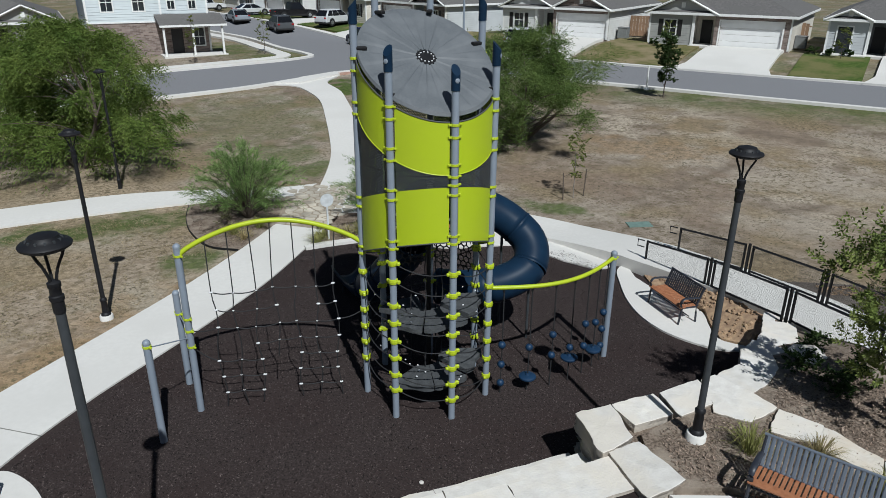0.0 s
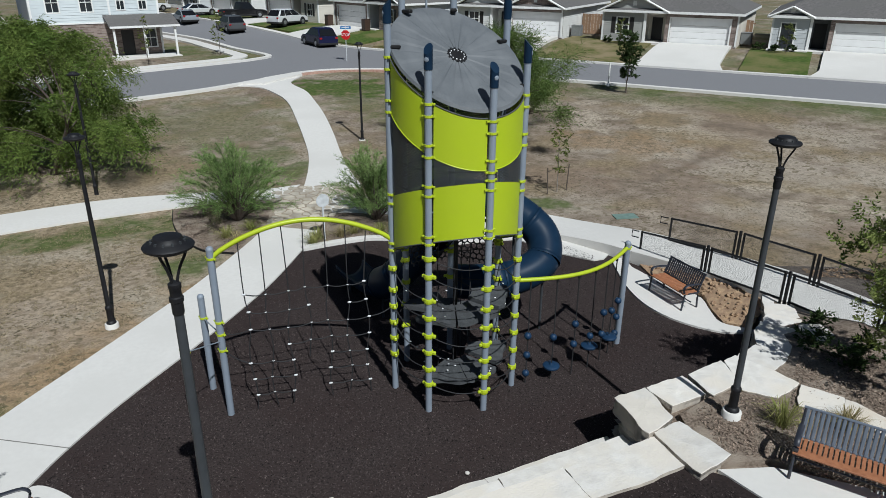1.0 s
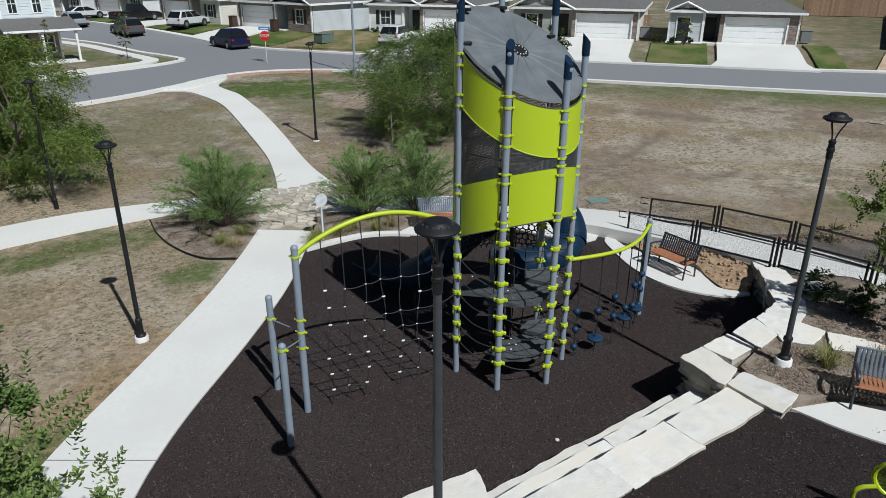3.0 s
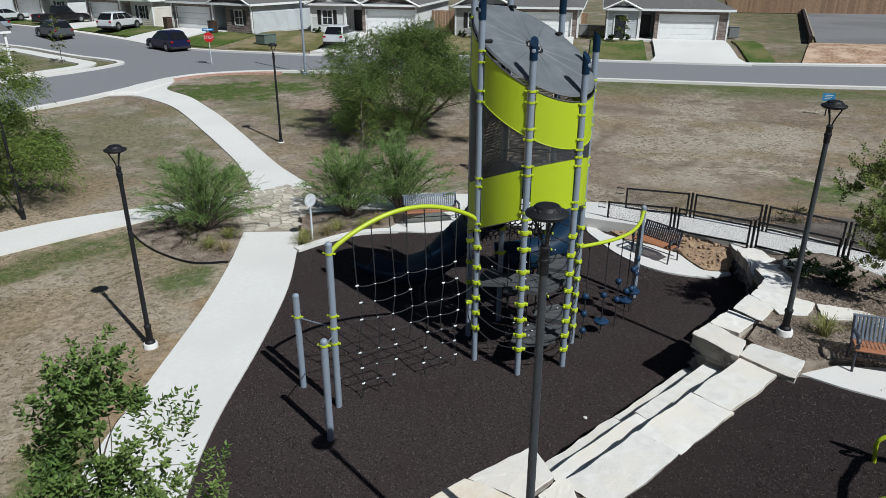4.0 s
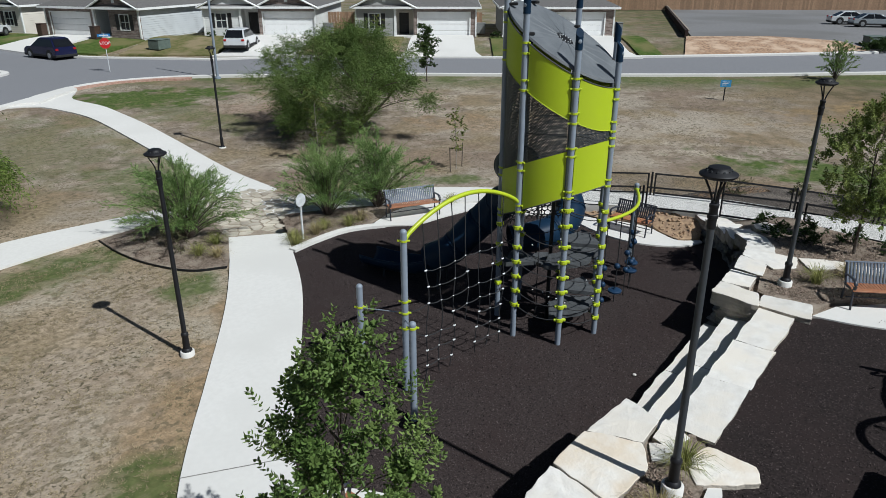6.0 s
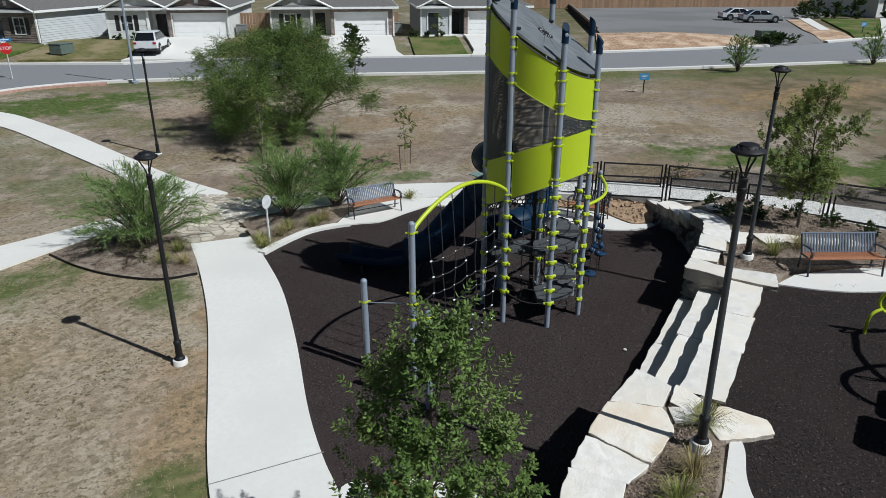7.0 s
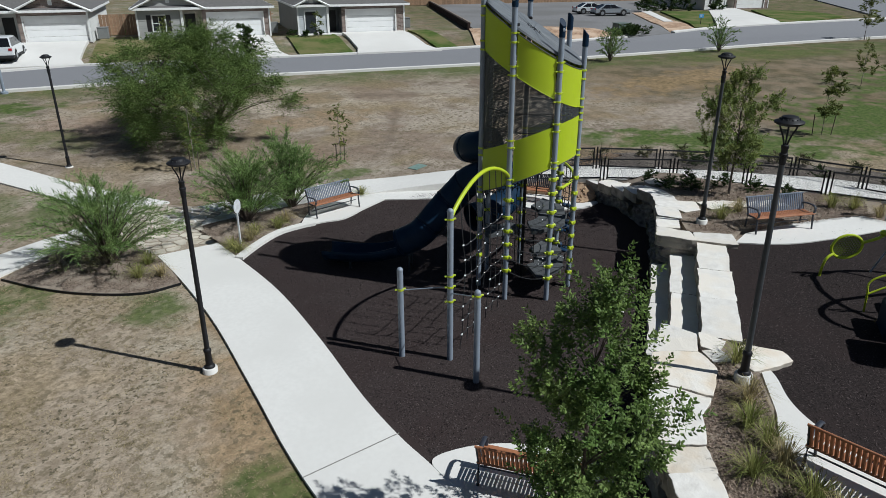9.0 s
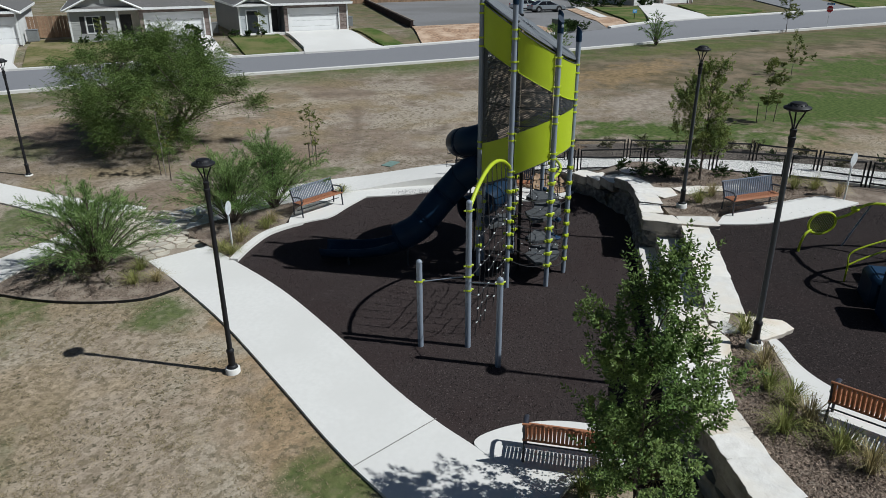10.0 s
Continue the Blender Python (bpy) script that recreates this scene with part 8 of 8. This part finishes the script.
for k, (x, y, z, h) in enumerate(GR):
    dry = k % 3 == 1
    grass_clump("ornamental_grass", x, y, z, h * 0.9, 300 + k, M_GRASS_DRY if dry else M_GRASS, "straw-coloured clump of ornamental grass in bark" if dry else "yellow-green clump of ornamental grass in bark")
for k, (x, y, z, h, cr) in enumerate(((10.9, 8.3, T1, 0.75, 0.6), (11.5, 7.6, T1, 0.8, 0.65), (10.9, 7.5, T1, 0.65, 0.55), (11.7, 6.6, T1, 0.75, 0.6), (11.6, 5.6, T1, 0.6, 0.5), (11.2, 4.7, T1, 0.55, 0.45), (11.8, 8.95, T1 - 0.1, 0.6, 0.5), (-4.9, 7.2, 0.6, 0.6, 0.5))):
    tree("shrub", x, y, z, h * 0.55, cr * 0.7, 400 + k, M_LEAF_DARK, "dark green evergreen shrub in the bark bed", "shrub", trunks=4, trunk_r=0.012, clumps=20, leaves=1100, leaf=(0.04, 0.014), clump=0.2, low=0.1, shape="dome", hollow=0.2, up=0.4, group="bed shrubs")


def bank_z(x, y):
    """The bed beyond the railing falls from the ramp to the lawn."""
    edge = max(13.2 + 0.1 * min(y, 6.0), 12.6) if y < 6.0 else 14.75 if y < 11.0 else 14.75 - 0.3 * (y - 11.0)
    return 0.04 + max(0.0, ramp_z(x, y) - 0.14) * max(0.0, 1 - max(0.0, x - edge) / 4.5)


for k, (x, y) in enumerate(((18.6, 9.8), (19.6, 8.3), (19.0, 7.2), (19.8, 4.5), (19.9, 3.4), (16.7, 7.7), (17.6, 8.1), (18.2, 5.6), (17.8, 3.0), (19.2, 1.5), (17.4, 0.6), (18.4, -1.5), (16.6, 11.4), (16.8, -3.4))):
    tree("shrub", x, y, bank_z(x, y), 0.45, 0.48, 520 + k, M_LEAF_DARK if k % 3 == 2 else M_SHRUB_DRY, "low dark shrub in the bed beyond the railing" if k % 3 == 2 else "low dry shrub in the bed beyond the railing", "shrub", trunks=3, trunk_r=0.012, clumps=16, leaves=800, leaf=(0.05, 0.015), clump=0.28, low=0.1, shape="dome", hollow=0.2, group="railing shrubs")
flat("planting_bed_east", rounded([(14.6, 12.9), (14.72, 11.0), (14.72, 8.0), (14.3, 5.0), (13.9, 1.0), (12.8, -3.0)]) + rounded([(16.5, -7.0), (19.0, -3.0), (19.9, 0.1), (20.2, 4.0), (20.2, 8.0), (19.0, 11.4), (17.5, 12.1), (15.8, 12.6)]), bank_z, M_BED_GREY, "grey-brown mulch bed beyond the railing", "planting bed", depth=0.9, cell=1.0)

# dry brush under the west shrub
for k, (x, y) in enumerate(((0.6, 22.6), (0.3, 23.4), (1.0, 23.9), (0.7, 21.8), (2.0, 24.2))):
    tree("shrub", x, y, 0.0, 0.5, 0.5, 560 + k, M_SHRUB_DRY, "dry twiggy brush in the bark bed", "shrub", trunks=4, trunk_r=0.012, clumps=12, leaves=500, leaf=(0.05, 0.01), clump=0.3, low=0.05, shape="dome", hollow=0.2, group="dry brush")


# rubble rocks beside the ramp
rub = bpy.data.objects["rubble_base"]
proto = []
for k in range(5):
    bm = bmesh.new()
    bmesh.ops.create_icosphere(bm, subdivisions=1, radius=1.0)
    r = random.Random(700 + k)
    for v in bm.verts:
        v.co *= r.uniform(0.72, 1.15)
        v.co.z *= 0.7
    me = bpy.data.meshes.new("rock")
    bm.to_mesh(me)
    bm.free()
    me.materials.append(M_RUBBLE)
    proto.append(me)
r = random.Random(77)
cnt = 0
while cnt < 290:
    y = r.uniform(10.75, 15.1)
    lo = 11.95 if y > 13.5 else 12.05 if y > 12.2 else 11.7 + (y - 11.2) * 0.3 if y > 11.2 else 12.0
    hi = 12.2 + (14.6 - y) * 0.2 if y > 13 else 12.75
    x = r.uniform(lo - 0.05, hi)
    o = new("rock", proto[cnt % 5])
    o.parent = rub
    s = r.uniform(0.03, 0.07)
    o.matrix_basis = Matrix.Translation((x, y, 0.06 + 0.4 * ss((x - 11.7) / 0.9))) @ Euler((r.random() * 6, r.random() * 6, r.random() * 6)).to_matrix().to_4x4() @ Matrix.Diagonal((s, s * r.uniform(0.7, 1.1), s, 1))
    cnt += 1


def inside(p, poly):
    x, y = p
    c = False
    for (x1, y1), (x2, y2) in zip(poly, poly[1:] + poly[:1]):
        if (y1 > y) != (y2 > y) and x < (x2 - x1) * (y - y1) / (y2 - y1) + x1:
            c = not c
    return c


def scatter(name, poly, z, n, size, material, label, seed, category):
    """Loose flat flakes strewn over a bed."""
    r = random.Random(seed)
    xs, ys = [p[0] for p in poly], [p[1] for p in poly]
    verts, faces = [], []
    k = 0
    while k < n:
        p = (r.uniform(min(xs), max(xs)), r.uniform(min(ys), max(ys)))
        if not inside(p, poly):
            continue
        k += 1
        u = rand_dir(r, 0.35) * size * r.uniform(0.5, 1.3)
        v = u.cross(rand_dir(r) + Vector((0, 0, 2))).normalized() * size * r.uniform(0.35, 1.0)
        leaf_quad(verts, faces, Vector((*p, (z(*p) if callable(z) else z) + abs(u.z) + 0.004)), u, v)
    me = bpy.data.meshes.new(name)
    me.from_pydata([tuple(v) for v in verts], [], faces)
    me.materials.append(material)
    return tagged(new(name, me), label, category, kind="stuff")


PLAY = [(-3.0, 10.8), (-1.8, 12.75), (-0.1, 14.85), (1.6, 17.1), (2.9, 19.2), (4.9, 19.3), (6.5, 18.5), (7.2, 18.1), (9.6, 17.7), (9.8, 17.0), (10.7, 15.5), (10.8, 14.6), (10.3, 12.6), (10.6, 11.5), (11.2, 10.6), (10.0, 9.4), (8.7, 8.95), (6.3, 8.3), (1.3, 7.8), (-1.6, 7.6), (-2.0, 8.4), (-1.95, 9.2), (-2.2, 9.9)]
scatter("mulch_chips", PLAY, 0.0, 85000, 0.024, M_CHIP, "loose dark rubber mulch chips", 801, "mulch")
scatter("mulch_chips", [(1.5, 6.1), (6.3, 6.3), (7.0, 5.0), (9.0, 2.4), (9.5, -1.0), (8.0, -3.0), (-1.0, -1.0), (-2.3, 3.8), (-0.9, 5.0), (0.7, 5.7)], TZ + 0.03, 40000, 0.022, M_CHIP, "loose dark rubber mulch chips on the terrace", 802, "mulch")
M_FLAKE = mat("bark_flake", (0.30, 0.235, 0.185, 1), (0.15, 0.11, 0.085, 1), 30, 0.95, island=0.5, spec=0.1)
scatter("bark_flakes", [(7.0, 6.4), (7.3, 7.4), (8.3, 7.45), (9.0, 7.0), (9.7, 7.6), (10.5, 8.2), (11.5, 8.3), (12.3, 7.0), (11.8, 2.5), (10.4, 2.5), (7.5, 6.0)], TZ + 0.11, 14000, 0.035, M_FLAKE, "loose bark flakes on the terrace bed", 803, "bark")
scatter("bark_flakes", [(0.6, 6.6), (-1.0, 6.6), (-2.6, 6.6), (-3.5, 6.45), (-4.4, 6.0), (-5.2, 5.5), (-5.0, 4.2), (-3.7, 3.5), (-3.0, 4.7), (-2.4, 5.3), (-1.9, 5.5), (-1.0, 5.55), (-0.2, 5.7)], TZ + 0.08, 17000, 0.035, M_FLAKE, "loose bark flakes behind the low wall", 804, "bark")
scatter("bark_flakes", [(-0.5, 24.3), (-0.4, 21.8), (0.2, 20.5), (1.0, 20.0), (2.1, 21.7), (2.7, 24.4)], 0.02, 4000, 0.03, M_FLAKE, "loose bark flakes under the feathery shrub", 805, "bark")
scatter("bark_flakes", [(3.7, 20.6), (3.2, 19.75), (5.0, 19.75), (6.7, 19.6), (8.7, 19.75), (6.2, 21.5), (5.0, 22.2), (4.2, 21.9)], 0.03, 4000, 0.03, M_FLAKE, "loose bark flakes behind the curb", 806, "bark")



def lawn_tufts(n, seed):
    """Short dry blades standing in the lawn beside the walk."""
    r = random.Random(seed)
    keep_out = [rounded(WALK_L[1:]) + rounded(WALK_R)[::-1], PLAY, BED_W + [(2.2, 21.75), (2.6, 24.5)]]
    verts, faces = [], []
    k = 0
    while k < n:
        x, y = r.uniform(-15.0, 1.5), r.uniform(2.0, 24.2)
        if r.random() < (-8.0 - x) / 7.0 or r.random() < (8.0 - y) / 6.0:
            continue
        if x > -6.2 + (y - 9.5) * 0.66 - 0.12 + 0.02 * y * (y < 14) or any(inside((x, y), q) for q in keep_out):
            continue
        if noise.noise(Vector((x * 0.7, y * 0.7, 3.0))) + 0.5 * noise.noise(Vector((x * 2.5, y * 2.5, 9.0))) < r.uniform(-0.35, 0.3):
            continue
        k += 1
        for q in range(7):
            d = rand_dir(r, 0.1)
            side = Vector((-d.y, d.x, 0)) * 0.006
            p = Vector((x, y, -0.03)) + d * 0.05 * r.random()
            tip = p + d * r.uniform(0.02, 0.06) + Vector((0, 0, r.uniform(0.008, 0.022)))
            i = len(verts)
            verts.extend((p - side, p + side, tip))
            faces.append((i, i + 1, i + 2))
    me = bpy.data.meshes.new("lawn_tufts")
    me.from_pydata([tuple(v) for v in verts], [], faces)
    me.materials.append(leaf_material("lawn_blade", (0.37, 0.30, 0.195, 1), (0.23, 0.19, 0.105, 1)))
    return tagged(new("lawn_tufts", me), "short dry grass tufts in the lawn", "grass", kind="stuff")


lawn_tufts(15000, 811)

# ---- spring toy and net climber on the terrace ----
spinner = thing("racket_panel", Matrix.Identity(4), "lime round mesh panel on a curved lime tube", "play panel")
bm = bmesh.new()
sweep(bm, smooth_path([(5.25, 4.27, TZ - 0.2), (5.24, 4.27, TZ + 0.1), (5.1, 4.26, TZ + 0.45), (5.13, 4.2, TZ + 0.58), (5.24, 4.08, TZ + 0.64)], 6), 0.032, 8)
part("tube_leg", bm, M_LIME, spinner, "curved lime tube", True)
ex = Vector((0.19, -0.63, 0.12)).normalized()
ez = (Vector((-0.12, 0.05, 1)) - ex * Vector((-0.12, 0.05, 1)).dot(ex)).normalized()
ey = ez.cross(ex)
ringm = Matrix.Translation((5.37, 3.83, TZ + 0.8)) @ Matrix((ex, ez, -ey)).transposed().to_4x4()
bm = bmesh.new()
sweep(bm, [Vector((0.34 * math.cos(2 * math.pi * k / 28), 0.3 * math.sin(2 * math.pi * k / 28), 0)) for k in range(29)], 0.033, 8, caps=False)
o = part("ring", bm, M_LIME, spinner, "lime ring", True)
o.matrix_basis = ringm
bm = bmesh.new()
uv = bm.loops.layers.uv.new("UVMap")
f = bm.faces.new([bm.verts.new((0.33 * math.cos(2 * math.pi * k / 28), 0.29 * math.sin(2 * math.pi * k / 28), 0)) for k in range(28)])
for lp in f.loops:
    lp[uv].uv = (lp.vert.co.x, lp.vert.co.y)
o = part("mesh_sheet", bm, perforated("lime_mesh", (0.16, 0.22, 0.015, 1), 0.06, 0.3), spinner, "lime mesh sheet")
o.matrix_basis = ringm
bm = bmesh.new()
sweep(bm, smooth_path([(5.45, 3.55, TZ + 0.9), (5.56, 3.2, TZ + 1.04), (5.66, 2.95, TZ + 1.22), (5.75, 2.6, TZ + 1.3), (5.6, 2.0, TZ + 1.25), (5.3, 1.5, TZ + 0.9), (5.2, 1.3, TZ - 0.2)], 6), 0.036, 8)
part("tube_arm", bm, M_LIME, spinner, "curved lime tube", True)
bm = bmesh.new()
ball(bm, (5.6, 3.1, TZ + 1.16), 0.09, 8, (1, 1.2, 0.8))
part("arm_joint", bm, M_LIME, spinner, "lime joint", True)
bm = bmesh.new()
cyl(bm, (5.97, 3.19, TZ - 0.2), (5.8, 2.7, TZ + 1.25), 0.022, n=8)
part("prop", bm, M_POST, spinner, "thin pale prop")


def moulded_block(parent, x0, x1, y0, y1, h):
    """A navy plastic block with a recessed grey tread on top."""
    bm = bmesh.new()
    box(bm, x0, x1, y0, y1, TZ - 0.1, TZ + h, 0.09)
    b = part("moulded_seat", bm, M_NAVY, parent, "navy moulded block", True)
    bm = bmesh.new()
    box(bm, x0 + 0.14, x1 - 0.14, y0 + 0.12, y1 - 0.12, TZ + h - 0.05, TZ + h + 0.02, 0.015)
    part("tread", bm, M_DISC, b, "blue-grey tread")


climb = thing("block_climber", Matrix.Identity(4), "navy moulded blocks with lime tube handles on the terrace", "climber")
moulded_block(climb, 2.25, 3.2, 2.55, 3.4, 0.68)
moulded_block(climb, 1.2, 2.2, 2.3, 3.3, 1.05)
moulded_block(climb, 3.3, 4.2, 1.7, 2.6, 0.95)
for pts in ([(3.6, 3.56, TZ - 0.1), (3.42, 3.62, TZ + 0.5), (3.43, 3.62, TZ + 0.78), (3.5, 3.3, TZ + 0.98), (3.6, 2.7, TZ + 1.2), (3.7, 2.1, TZ + 1.25)],
            [(3.42, 3.62, TZ + 0.5), (3.5, 3.3, TZ + 0.68), (3.6, 2.8, TZ + 0.9), (3.7, 2.3, TZ + 0.95)]):
    bm = bmesh.new()
    sweep(bm, smooth_path(pts, 5), 0.022, 8)
    part("handle", bm, M_LIME, climb, "bent lime tube handle", True)
for pts in ([(6.1, 1.9, TZ - 0.2), (6.0, 2.1, 2.5), (5.42, 2.54, 3.18), (4.9, 2.41, 3.38), (4.36, 2.17, 3.53), (3.69, 1.68, 3.58), (3.3, 1.2, 3.2), (3.15, 0.8, TZ - 0.2)],
            [(5.5, -0.2, TZ - 0.2), (5.4, 0.1, 2.9), (5.22, 0.4, 3.38), (4.41, 1.53, 3.48), (4.0, 2.07, 3.43), (3.35, 2.62, 3.18), (2.78, 2.49, 2.98), (2.5, 2.0, 2.3), (2.45, 1.8, TZ - 0.2)]):
    bm = bmesh.new()
    sweep(bm, smooth_path(pts, 6), 0.055, 10)
    part("overhead_tube", bm, M_LIME, climb, "thick bent lime overhead tube", True)

# a pale pebble and spilled chips
pebble = bmesh.new()
bmesh.ops.create_icosphere(pebble, subdivisions=2, radius=0.042)
for v in pebble.verts:
    v.co *= 1 + 0.25 * noise.noise(v.co * 14)
    v.co.z *= 0.6
stone_chip = ob_from("loose_stone", pebble, M_STONE)
stone_chip.matrix_world = pose(3.71, 8.56, 0.03)
tagged(stone_chip, "small pale limestone pebble lying on the dark mulch", "stone")
scatter("rubble_chips", [(15.3, 12.5), (17.4, 12.0), (18.9, 11.3), (18.3, 10.7), (16.5, 11.3), (15.0, 11.9)], bank_z, 900, 0.055, M_RUBBLE, "brown rubble strewn at the tip of the bed", 809, "rubble")
scatter("spilled_chips", [(9.9, 17.2), (10.0, 16.6), (10.3, 15.9), (10.6, 15.5), (10.9, 15.8), (10.7, 16.5), (10.4, 17.1)], 0.042, 330, 0.022, M_MULCH, "dark mulch chips spilled over the pale concrete", 807, "mulch")
scatter("spilled_chips", [(9.0, 2.8), (7.6, 4.5), (7.2, 5.2), (7.3, 5.4), (7.8, 4.6), (9.1, 3.0)], TZ + 0.065, 40, 0.018, M_MULCH, "dark mulch chips spilled along the bench pad", 808, "mulch")
